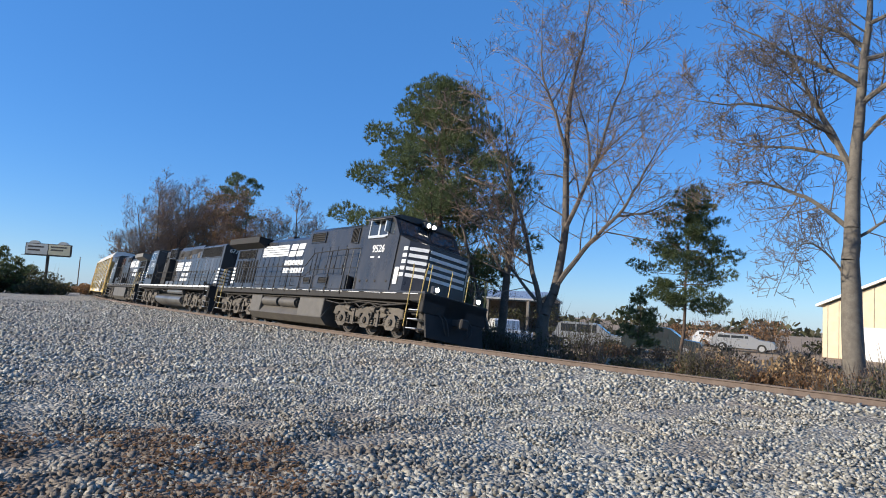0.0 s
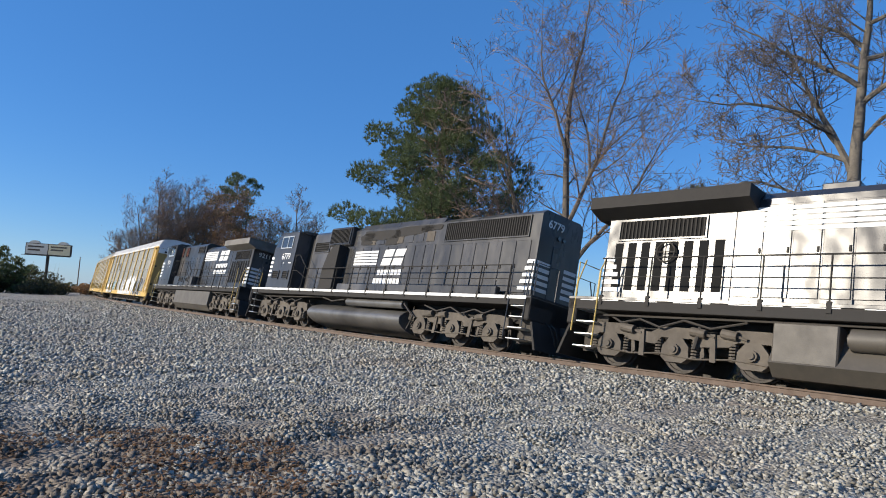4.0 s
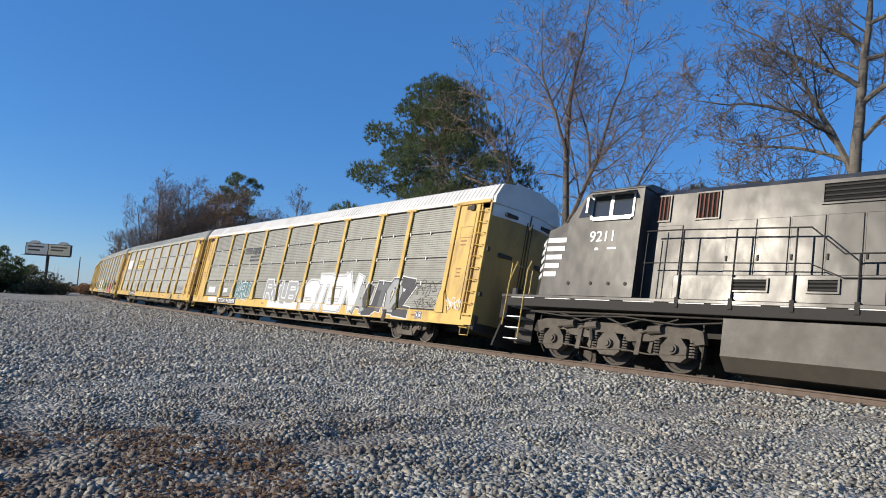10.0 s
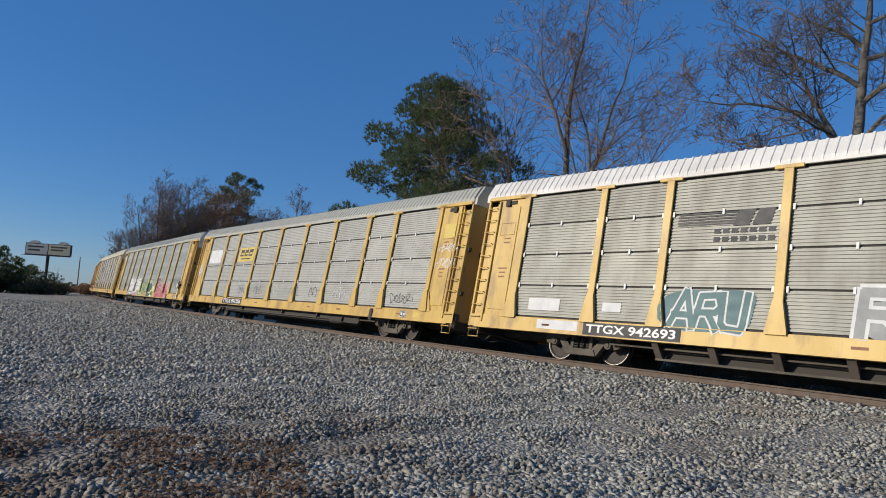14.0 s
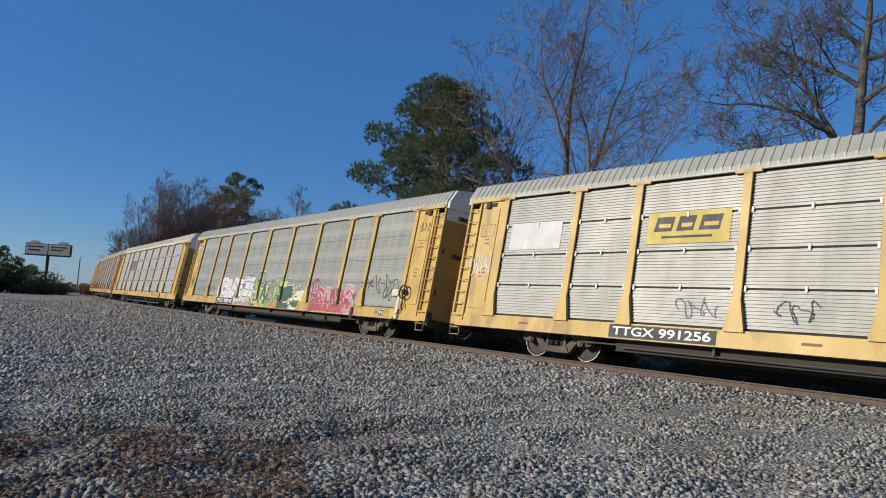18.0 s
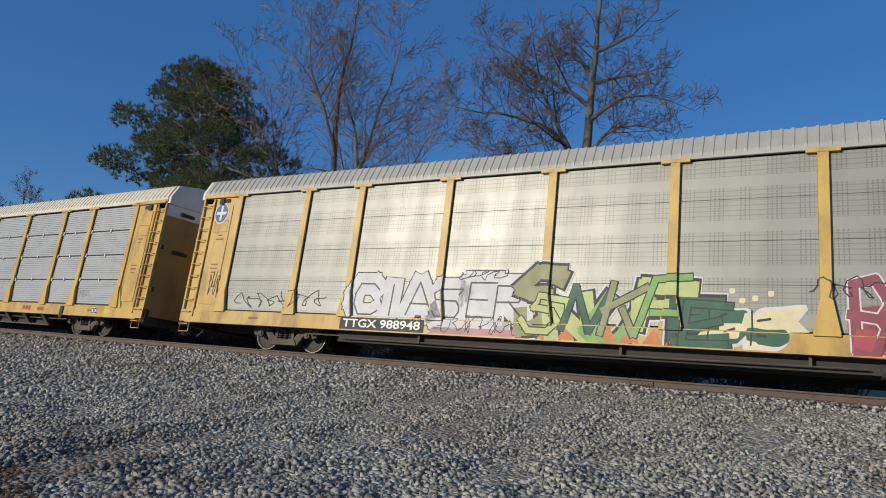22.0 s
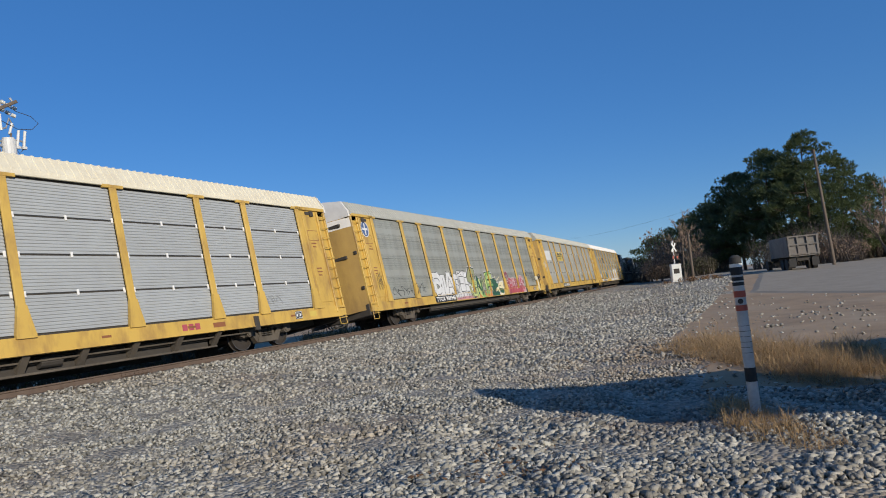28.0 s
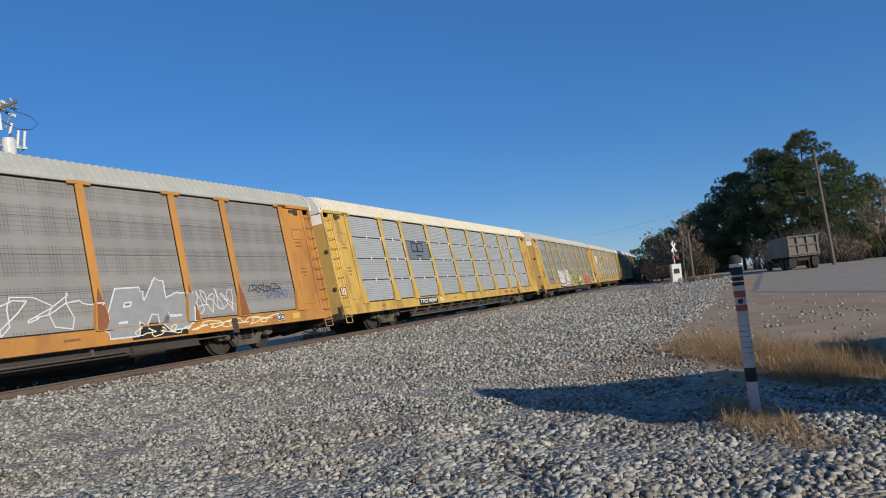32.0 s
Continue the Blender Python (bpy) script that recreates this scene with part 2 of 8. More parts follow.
M_TWIG = mat("brown_twigs", (0.30, 0.215, 0.155), (0.2, 0.14, 0.10), 3, rough=0.9, bump=0.2, fine=25)
M_BRONZE = mat("dry_brown_leaves", (0.29, 0.165, 0.08), (0.19, 0.105, 0.05), 0.5, rough=0.7, bump=0, island=0.4)
M_SHRUB = mat("shrub_leaves", (0.06, 0.075, 0.03), (0.085, 0.07, 0.035), 0.6, rough=0.7, bump=0, island=0.4)
M_DRY = mat("dry_grass", (0.53, 0.37, 0.195), (0.33, 0.215, 0.105), 0.9, rough=0.8, bump=0, island=0.3)
M_STONE = mat("ballast_stone", (0.36, 0.346, 0.30), (0.24, 0.232, 0.20), 3, rough=0.85, bump=0.4, fine=90, island=0.6, stain=(0.24, 0.18, 0.12), stain_scale=0.3, stain_amount=0.4)
def gravel_material():
    """Crushed stone seen as cells of differing greys with dark gaps."""
    m = mat("gravel_bed", (0.345, 0.318, 0.264), (0.235, 0.217, 0.179), 1.0, rough=0.9, bump=0.0, fine=30, stain=(0.20, 0.145, 0.10), stain_scale=0.28, stain_amount=0.6)
    nd, ln = m.node_tree.nodes, m.node_tree.links
    bsdf = nd["Principled BSDF"]
    src = bsdf.inputs["Base Color"].links[0].from_socket
    tc = nd.new("ShaderNodeTexCoord")
    for scale, lo, hi, strength in ((17.0, 0.45, 1.5, 1.0), (6.0, 0.75, 1.25, 0.6)):
        vo = nd.new("ShaderNodeTexVoronoi")
        vo.inputs["Scale"].default_value = scale
        ln.new(tc.outputs["Object"], vo.inputs["Vector"])
        r = nd.new("ShaderNodeMapRange")
        r.inputs["To Min"].default_value, r.inputs["To Max"].default_value = lo, hi
        ln.new(vo.outputs["Color"], r.inputs["Value"])
        h = nd.new("ShaderNodeHueSaturation")
        ln.new(r.outputs[0], h.inputs["Value"])
        ln.new(src, h.inputs["Color"])
        src = h.outputs[0]
        b = nd.new("ShaderNodeBump")
        b.inputs["Strength"].default_value, b.inputs["Distance"].default_value = strength, 0.04
        b.invert = True
        ln.new(vo.outputs["Distance"], b.inputs["Height"])
        if bsdf.inputs["Normal"].links:
            ln.new(bsdf.inputs["Normal"].links[0].from_socket, b.inputs["Normal"])
        ln.new(b.outputs[0], bsdf.inputs["Normal"])
    ln.new(src, bsdf.inputs["Base Color"])
    return m


def dirt_patch(m, x, y, radius, colour, amount):
    """Trodden brown dirt and leaf mould over one spot of the ground."""
    nd, ln = m.node_tree.nodes, m.node_tree.links
    bsdf = nd["Principled BSDF"]
    src = bsdf.inputs["Base Color"].links[0].from_socket
    tc = nd.new("ShaderNodeTexCoord")
    gap = nd.new("ShaderNodeVectorMath")
    gap.operation = "DISTANCE"
    ln.new(tc.outputs["Object"], gap.inputs[0])
    gap.inputs[1].default_value = (x, y, -0.35)
    fade = nd.new("ShaderNodeMapRange")
    fade.inputs["From Min"].default_value, fade.inputs["From Max"].default_value = radius, radius * 0.35
    ln.new(gap.outputs["Value"], fade.inputs["Value"])
    blot = nd.new("ShaderNodeTexNoise")
    blot.inputs["Scale"].default_value, blot.inputs["Detail"].default_value = 1.3, 6
    ln.new(tc.outputs["Object"], blot.inputs["Vector"])
    edge = nd.new("ShaderNodeMapRange")
    edge.inputs["From Min"].default_value, edge.inputs["From Max"].default_value = 0.35, 0.6
    edge.inputs["To Max"].default_value = amount
    ln.new(blot.outputs[0], edge.inputs["Value"])
    k = nd.new("ShaderNodeMath")
    k.operation = "MULTIPLY"
    ln.new(fade.outputs[0], k.inputs[0])
    ln.new(edge.outputs[0], k.inputs[1])
    mx = nd.new("ShaderNodeMix")
    mx.data_type = "RGBA"
    ln.new(k.outputs[0], mx.inputs["Factor"])
    ln.new(src, mx.inputs["A"])
    mx.inputs["B"].default_value = (*colour, 1)
    ln.new(mx.outputs["Result"], bsdf.inputs["Base Color"])


def let_through(m, share):
    """Thin leaves pass some light on to their shaded side."""
    nd, ln = m.node_tree.nodes, m.node_tree.links
    bsdf, out = nd["Principled BSDF"], nd["Material Output"]
    tr = nd.new("ShaderNodeBsdfTranslucent")
    ln.new(bsdf.inputs["Base Color"].links[0].from_socket, tr.inputs["Color"])
    mx = nd.new("ShaderNodeMixShader")
    mx.inputs[0].default_value = share
    ln.new(bsdf.outputs[0], mx.inputs[1])
    ln.new(tr.outputs[0], mx.inputs[2])
    ln.new(mx.outputs[0], out.inputs["Surface"])


for m in (M_NEEDLE, M_BRONZE, M_SHRUB, M_DRY):
    let_through(m, 0.4)
M_GRAVEL = gravel_material()
for m in (M_GRAVEL, M_STONE):
    dirt_patch(m, -6.9, 2.3, 4.6, (0.10, 0.068, 0.045), 0.8)
    dirt_patch(m, 8.0, 1.6, 1.3, (0.09, 0.055, 0.045), 0.7)
    dirt_patch(m, 14.5, 0.6, 4.5, (0.24, 0.16, 0.095), 0.75)
M_ASPHALT = mat("worn_asphalt", (0.31, 0.265, 0.20), (0.24, 0.205, 0.155), 0.8, rough=0.85, bump=0.3, fine=50)
M_EARTH = mat("brown_earth", (0.37, 0.255, 0.15), (0.22, 0.155, 0.095), 1.0, rough=0.95, bump=0.5, fine=12, stain=(0.36, 0.29, 0.2), stain_scale=0.3)
M_ROOF = mat("galvanised_roof", (0.42, 0.42, 0.37), (0.33, 0.33, 0.285), 1.5, rough=0.55, metal=0.1, bump=0.05, vary=0.1)
M_ROOFWHITE = mat("white_roof", (0.72, 0.71, 0.68), (0.58, 0.56, 0.52), 1.5, rough=0.55, bump=0.05, stain=(0.45, 0.43, 0.4), stain_amount=0.4)
M_ROOFCREAM = mat("cream_roof", (0.68, 0.64, 0.5), (0.55, 0.5, 0.38), 1.5, rough=0.55, bump=0.05)


# ---- ground, road, track ----
def spaced(lo, hi, step, far):
    xs = list(np.arange(lo, hi + 1e-6, step))
    s, x = step, hi
    right = []
    while x < far:
        s *= 1.25
        x += s
        right.append(x)
    s, x = step, lo
    left = []
    while x > -far:
        s *= 1.25
        x -= s
        left.append(x)
    return left[::-1] + xs + right


def build_ground():
    xs, ys = spaced(-60, 80, 0.8, 2600), spaced(-14, 40, 0.6, 2600)
    g = Geo().sheet(xs, ys, ground_z)
    me = g.mesh("ground", False)
    for m in (M_GRAVEL, M_EARTH):
        me.materials.append(m)
    idx = []
    for p in me.polygons:
        x, y = p.center.x, p.center.y
        n = y - track_y(max(-300, min(300, x)))
        w = 2.5 * noise.noise(Vector((x * 0.25, y * 0.25, 3)))
        earth = n > 3.2 + w * 0.3 or n < -45 + w or abs(x) > 220
        x, y = in_road_frame(x, y)
        if x > 10.5 + w and y < 1.6 + w * 0.5 and x < 40:      # dirt and grass strip beside the road
            earth = True
        if x > 17 + w and y < 3.0 + w * 0.5 + 0.03 * (x - 17):
            earth = True
        idx.append(1 if earth else 0)
    me.polygons.foreach_set("material_index", idx)
    ob = new("ground", me)
    me.polygons.foreach_set("use_smooth", [True] * len(me.polygons))
    tagged(ob, "grey crushed-stone gravel ground with brown earth patches", "ground", kind="structure")


def in_road_frame(x, y):
    """Turns a place into the axes along which the road is drawn."""
    c, k = math.cos(radians(2.3)), math.sin(radians(2.3))
    return x * c - y * k, x * k + y * c


def road_edge(x):
    """The ragged near edge of the road, as y over x."""
    if x < 38.5:
        return 2.6 - (38.5 - x) * 0.79
    return 2.6 + 0.02 * (x - 38.5) + 7.0 * smooth(62, 84, x)


def build_road():
    g = Geo()
    xs = list(np.arange(10, 140, 1.2))
    n = 16
    vs, fs = [], []
    for x in xs:
        a = road_edge(x) + 0.3 * noise.noise(Vector((x * 0.6, 0, 9))) + 0.12 * noise.noise(Vector((x * 2.1, 0, 3)))
        for j in range(n):
            y = a - (a + 30) * (j / (n - 1)) ** 1.4
            u, w = x * math.cos(radians(2.3)) + y * math.sin(radians(2.3)), y * math.cos(radians(2.3)) - x * math.sin(radians(2.3))
            vs.append((u, w, ground_z(u, w) + 0.07 - (0.14 if j == 0 else 0)))
    for i in range(len(xs) - 1):
        for j in range(n - 1):
            fs.append((i * n + j, i * n + j + 1, (i + 1) * n + j + 1, (i + 1) * n + j))
    me = g.add(vs, fs).mesh("road", False)
    me.materials.append(M_ASPHALT)
    tagged(new("road", me), "worn grey asphalt road with ragged edges", "road", kind="structure")


def sweep(outline, n0, xs):
    """A bar along the track: outline of (n, v), offset by n0."""
    g = Geo()
    k = len(outline)
    for x in xs:
        g.v += [tuple(track_point(x, n0 + n, v)) for n, v in outline]
    for i in range(len(xs) - 1):
        g.f += [(i * k + j, i * k + (j + 1) % k, (i + 1) * k + (j + 1) % k, (i + 1) * k + j) for j in range(k)]
    return g


def build_track():
    track = thing("railway_track", "superelevated curved railway track with rusty steel rails", "railway track", kind="structure")
    xs = list(np.arange(-250, 251, 2.0))
    web = [(-0.075, -0.186), (0.075, -0.186), (0.075, -0.174), (0.012, -0.15), (0.012, -0.05), (0.037, -0.038), (0.037, -0.004), (-0.037, -0.004), (-0.037, -0.038), (-0.012, -0.05), (-0.012, -0.15), (-0.075, -0.174)]
    head = [(-0.034, -0.006), (0.034, -0.006), (0.03, 0.0), (-0.03, 0.0)]
    for n0 in (-0.755, 0.755):
        r = part("rail", sweep(web, n0, xs), M_RAIL, track, "rust-brown steel rail")
        part("running_surface", sweep(head, n0, xs), M_RAILTOP, r, "polished steel rail head")
    tie = Geo().box(-0.115, 0.115, -1.25, 1.3, -0.18, 0, 0.012).mesh("tie")
    tie.materials.append(M_TIE)
    plate = Geo().box(-0.09, 0.09, -0.17, 0.17, 0, 0.014, 0.004).mesh("tie_plate")
    plate.materials.append(M_RAIL)
    for i in range(230):
        x = -52 + i * 0.52 + random.uniform(-0.02, 0.02)
        m = track_slope(x)
        p = track_point(x, 0, -0.2)
        t = part("tie", tie, M_TIE, track, at=Matrix.Translation(p) @ Matrix.Rotation(math.atan(m) + random.uniform(-0.01, 0.01), 4, "Z") @ Matrix.Rotation(-TILT, 4, "X"))
        part("tie_plate", plate, M_RAIL, t, at=Matrix.Translation((0, -0.755, 0)))
    # bolts and a joint bar pair on the near rail's web
    joint = Geo().box(-0.45, 0.45, -0.03, 0, -0.14, -0.05, 0.008)
    for k in (-0.34, -0.2, -0.07, 0.07, 0.2, 0.34):
        joint.rod((k, -0.05, -0.095), (k, -0.02, -0.095), 0.018)
    for x in (-3.2, 12.4):
        part("joint_bar", joint, M_RAIL, track, at=Matrix.Translation(track_point(x, -0.767, 0)) @ Matrix.Rotation(math.atan(track_slope(x)), 4, "Z") @ Matrix.Rotation(-TILT, 4, "X"))


# ---- lettering ----
def lettering(text, size, squeeze=1.0, bold=0.02):
    cu = bpy.data.curves.new("lettering", "FONT")
    cu.body, cu.size, cu.extrude, cu.offset = text, size, 0.004, bold * size
    cu.align_x, cu.align_y = "CENTER", "CENTER"
    ob = bpy.data.objects.new("lettering", cu)
    scene.collection.objects.link(ob)
    bpy.context.view_layer.update()
    me = bpy.data.meshes.new_from_object(ob.evaluated_get(bpy.context.evaluated_depsgraph_get()))
    bpy.data.objects.remove(ob)
    me.transform(Matrix.Diagonal((squeeze, 1, 1, 1)))
    return me


FACE_NEAR = Matrix.Rotation(radians(90), 4, "X")      # text upright, read from -y


def side_at(x, y, z, far=False):
    m = FACE_NEAR if not far else Matrix.Rotation(math.pi, 4, "Z") @ FACE_NEAR
    return Matrix.Translation((x, y, z)) @ m


# ---- bogies ----
def wheelset(parent, x, radius, bright):
    ax = part("wheelset", Geo().rod((0, -0.95, 0), (0, 0.95, 0), 0.08, 10), M_WHEEL, parent, at=Matrix.Translation((x, 0, radius)))
    for s in (-1, 1):
        n = 28
        prof = [(0.10, 0.0), (radius * 0.55, 0.015), (radius * 0.86, 0.0), (radius * 0.88, 0.03), (radius, 0.03), (radius, -0.09), (radius + 0.028, -0.105), (radius + 0.028, -0.13), (radius * 0.86, -0.13), (radius * 0.5, -0.10), (0.1, -0.12)]
        g = Geo()
        for i in range(n):
            a = 2 * math.pi * i / n
            g.v += [(r * math.cos(a), s * (0.80 + w), r * math.sin(a)) for r, w in prof]
        k = len(prof)
        for i in range(n):
            j = (i + 1) % n
            g.f += [(i * k + q, i * k + q + 1, j * k + q + 1, j * k + q) for q in range(k - 1)]
        smooth_shade(part("wheel", g, M_WHEEL, ax), 30)
        if s < 0:
            ring = Geo()
            for i in range(n):
                a = 2 * math.pi * i / n
                ring.v += [(r * math.cos(a), -0.832 - d, r * math.sin(a)) for r, d in ((radius * 0.965, 0), (radius * 0.995, 0), (radius * 0.995, 0.004), (radius * 0.965, 0.004))]
            for i in range(n):
                j = (i + 1) % n
                ring.f += [(i * 4 + q, i * 4 + (q + 1) % 4, j * 4 + (q + 1) % 4, j * 4 + q) for q in range(4)]
            part("rim", ring, bright, ax, "worn bright wheel rim")
    return ax


WHEELS = []       # wheelset, radius, direction of travel


def freight_bogie(car, x0):
    b = part("bogie", Geo().box(-0.25, 0.25, -1.0, 1.0, 0.38, 0.62, 0.03), M_UNDER, car, at=Matrix.Translation((x0, 0, 0)))
    for s in (-1, 1):
        y = s * 1.02
        g = Geo()
        outer = [(-1.22, 0.42), (-1.24, 0.66), (-1.08, 0.76), (-0.72, 0.76), (-0.42, 0.86), (0.42, 0.86), (0.72, 0.76), (1.08, 0.76), (1.24, 0.66), (1.22, 0.42)]
        inner = [(-1.06, 0.36), (-0.98, 0.56), (-0.78, 0.58), (-0.62, 0.54), (-0.36, 0.64), (0.36, 0.64), (0.62, 0.54), (0.78, 0.58), (0.98, 0.56), (1.06, 0.36)]
        for i in range(9):
            g.prism([outer[i], outer[i + 1], inner[i + 1], inner[i]], 1, y - 0.09, y + 0.09)
        g.prism([(-0.50, 0.15), (0.50, 0.15), (0.42, 0.32), (-0.42, 0.32)], 1, y - 0.11, y + 0.11)
        for k in (-1, 1):
            g.prism([(k * 0.80, 0.56), (k * 0.60, 0.60), (k * 0.30, 0.30), (k * 0.50, 0.16)], 1, y - 0.08, y + 0.08)
            g.prism([(k * 0.36, 0.66), (k * 0.26, 0.66), (k * 0.26, 0.3), (k * 0.36, 0.3)], 1, y - 0.09, y + 0.09)
        part("side_frame", g, M_TRUCK, b)
        if s < 0:
            sp = Geo()
            for k in (-0.2, 0.0, 0.2):
                for i in range(5):
                    sp.rod((k, y, 0.31 + i * 0.062), (k, y, 0.345 + i * 0.062), 0.085, 8)
            tagged(part("spring_nest", sp, M_UNDER, b), kind="stuff")
            for k in (-0.89, 0.89):
                part("bearing_cap", Geo().rod((k, y - 0.16, 0.46), (k, y, 0.46), 0.105, 10).rod((k, y - 0.19, 0.46), (k, y - 0.15, 0.46), 0.06, 8), M_TRUCK, b)
                part("bearing_adapter", Geo().box(k - 0.17, k + 0.17, y - 0.12, y + 0.06, 0.52, 0.66, 0.02), M_TRUCK, b)
    for k in (-0.89, 0.89):
        WHEELS.append((wheelset(b, k, 0.46, M_TREAD), 0.46, 1))
    return b


# ---- autorack wagons ----
BAY_EDGE, BAY_NARROW, BAY_FULL = 12.55, 9.60, 7.50
CAR_HALF = 14.35
EAVE, SILL_TOP, SILL_LOW = 4.82, 1.02, 0.645
YS = -1.56


def corrugated(w, z0, z1, ribs):
    """A sheet of w by z1 - z0, with ribs that run along it, proud of its frame."""
    g = Geo()
    h = (z1 - z0) / ribs
    out = [(0.03, z0)]
    for i in range(ribs):
        z = z0 + i * h
        out += [(-0.008, z + 0.1 * h), (-0.008, z + 0.55 * h), (0.010, z + 0.65 * h), (0.010, z + 0.95 * h)]
    out += [(0.03, z1)]
    k = len(out)
    for x in (-w / 2, w / 2):
        g.v += [(x, y, z) for y, z in out]
    g.f = [(i, k + i, k + i + 1, i + 1) for i in range(k - 1)]
    return g


PANEL_MESH = {}


def panel_mesh(style, w, z0, z1, m):
    key = (style, round(w, 3), round(z0, 3), m.name)
    if key not in PANEL_MESH:
        if style == "ribbed":
            me = corrugated(w, z0, z1, 11).mesh("side_panel", False)
        else:
            me = Geo().box(-w / 2, w / 2, -0.006, 0.02, z0, z1, 0.004).mesh("side_panel")
        me.materials.append(m)
        PANEL_MESH[key] = me
    return PANEL_MESH[key]


def autorack(name_label, m_panel, m_frame, m_roof, style, end_white=False, special=None, braced=True):
    car = thing("autorack_wagon", name_label, "railway wagon", group="autorack wagons of the train")
    # underframe and sills
    g = Geo().box(-CAR_HALF + 0.5, CAR_HALF - 0.5, -0.35, 0.35, 0.55, 0.95, 0.02).box(-CAR_HALF + 0.2, CAR_HALF - 0.2, -1.45, 1.45, 0.92, 1.0)
    part("underframe", g, M_UNDER, car)
    for s in (-1, 1):
        g = Geo().prism([(s * 1.50, SILL_LOW), (s * 1.575, SILL_LOW), (s * 1.575, SILL_TOP), (s * 1.50, SILL_TOP)], 0, -CAR_HALF, CAR_HALF)
        g.prism([(s * 1.44, SILL_LOW - 0.03), (s * 1.60, SILL_LOW - 0.03), (s * 1.60, SILL_LOW), (s * 1.44, SILL_LOW)], 0, -CAR_HALF + 0.3, CAR_HALF - 0.3)
        part("side_sill", g, m_frame, car)
        part("inner_sill", Geo().prism([(s * 0.95, 0.28), (s * 1.03, 0.28), (s * 1.03, 0.62), (s * 0.95, 0.62)], 0, -7.4, 7.4), M_UNDER, car)
    if braced:                       # spaced knee braces down to a low rail
        for i in range(11):
            x = -7.5 + i * 1.5
            part("cross_bearer", Geo().prism([(-1.52, 0.62), (-1.04, 0.62), (-1.04, 0.34), (-1.14, 0.32)], 0, x - 0.04, x + 0.04).prism([(-1.54, 0.64), (-1.46, 0.64), (-1.08, 0.26), (-1.16, 0.24)], 0, x - 0.09, x + 0.09), M_TRUCK, car)
        part("lower_rail", Geo().prism([(-1.20, 0.22), (-1.04, 0.22), (-1.04, 0.27), (-1.20, 0.27)], 0, -7.6, 7.6), M_TRUCK, car)
    else:                            # a straight dark deep sill set back
        part("deep_sill", Geo().prism([(-1.30, 0.36), (-1.20, 0.36), (-1.20, 0.64), (-1.30, 0.64)], 0, -7.8, 7.8).prism([(-1.34, 0.33), (-1.16, 0.33), (-1.16, 0.36), (-1.34, 0.36)], 0, -7.8, 7.8), M_UNDER, car)
        part("rod", Geo().pipe([(-7.6, -1.40, 0.42), (-1.0, -1.42, 0.40), (5.2, -1.40, 0.42)], 0.018, 5), M_TRUCK, car)
        for x in (-5.0, 0.4, 4.2):
            part("hanger", Geo().box(x - 0.03, x + 0.03, -1.44, -1.30, 0.40, 0.64), M_TRUCK, car)
        part("air_reservoir", Geo().rod((5.4, -1.25, 0.42), (6.5, -1.25, 0.42), 0.15, 12), M_UNDER, car)
    part("brake_pipe", Geo().rod((-9.0, -1.25, 0.5), (9.0, -1.25, 0.5), 0.025, 6), M_TRUCK, car)
    # far side: one plain wall
    part("far_wall", Geo().box(-CAR_HALF, CAR_HALF, 1.50, 1.55, SILL_TOP, EAVE), m_panel, car)
    # near side: posts with brackets, bays of four sheets
    posts = [-BAY_EDGE, -BAY_NARROW, -BAY_FULL, -4.5, -1.5, 1.5, 4.5, BAY_FULL, BAY_NARROW, BAY_EDGE]
    post = Geo().box(-0.11, 0.11, -0.06, 0.0, 1.0, EAVE - 0.08, 0.01).box(-0.33, 0.33, -0.07, 0.0, EAVE - 0.09, EAVE, 0.008)
    post.prism([(-0.11, 1.72), (0.11, 1.72), (0.24, 1.05), (0.24, 0.98), (-0.24, 0.98), (-0.24, 1.05)], 1, -0.09, 0.0)
    pm = post.mesh("side_post")
    pm.materials.append(m_frame)
    for x in posts:
        part("side_post", pm, m_frame, car, at=Matrix.Translation((x, YS + 0.02, 0)))
    gap = 0.018 if style == "ribbed" else 0.003
    cuts = [1.06, 1.98, 2.91, 3.84, EAVE - 0.06]
    clip = Geo().box(-0.03, 0.03, -0.03, 0, -0.07, 0.07, 0.005).mesh("seam_clip")
    clip.materials.append(M_WHITE)
    for a, b in zip(posts, posts[1:]):
        w = b - a - 0.22
        for k, (z0, z1) in enumerate(zip(cuts, cuts[1:])):
            m_this = special[2] if special and special[0] == a and special[1] == k else m_panel
            part("side_panel", panel_mesh(style, w, z0 + gap, z1 - gap, m_this), m_this, car, at=Matrix.Translation(((a + b) / 2, YS + 0.05, 0)))
        if style == "ribbed":
            for z in cuts[1:4]:
                part("seam_clip", clip, M_WHITE, car, at=Matrix.Translation(((a + b) / 2, YS + 0.045, z)))
                for x in (a + 0.16, b - 0.16):
                    part("seam_clip", clip, M_WHITE, car, at=Matrix.Translation((x, YS + 0.045, z)))
    part("inner_lining", Geo().box(-BAY_EDGE, BAY_EDGE, YS + 0.085, YS + 0.10, SILL_TOP, EAVE), M_UNDER, car)
    # end bays: yellow sheets, door track, ladder
    for s in (-1, 1):
        x0, x1 = s * BAY_EDGE, s * CAR_HALF
        g = Geo().box(min(x0 + s * 0.12, x1 - s * 0.5), max(x0 + s * 0.12, x1 - s * 0.5), YS + 0.01, YS + 0.05, 1.0, EAVE - 0.1, 0.01)
        g.box(min(x0 + s * 0.3, x1 - s * 0.75), max(x0 + s * 0.3, x1 - s * 0.75), YS - 0.012, YS + 0.01, 1.2, EAVE - 0.35, 0.008)
        part("end_side_sheet", g, m_frame, car)
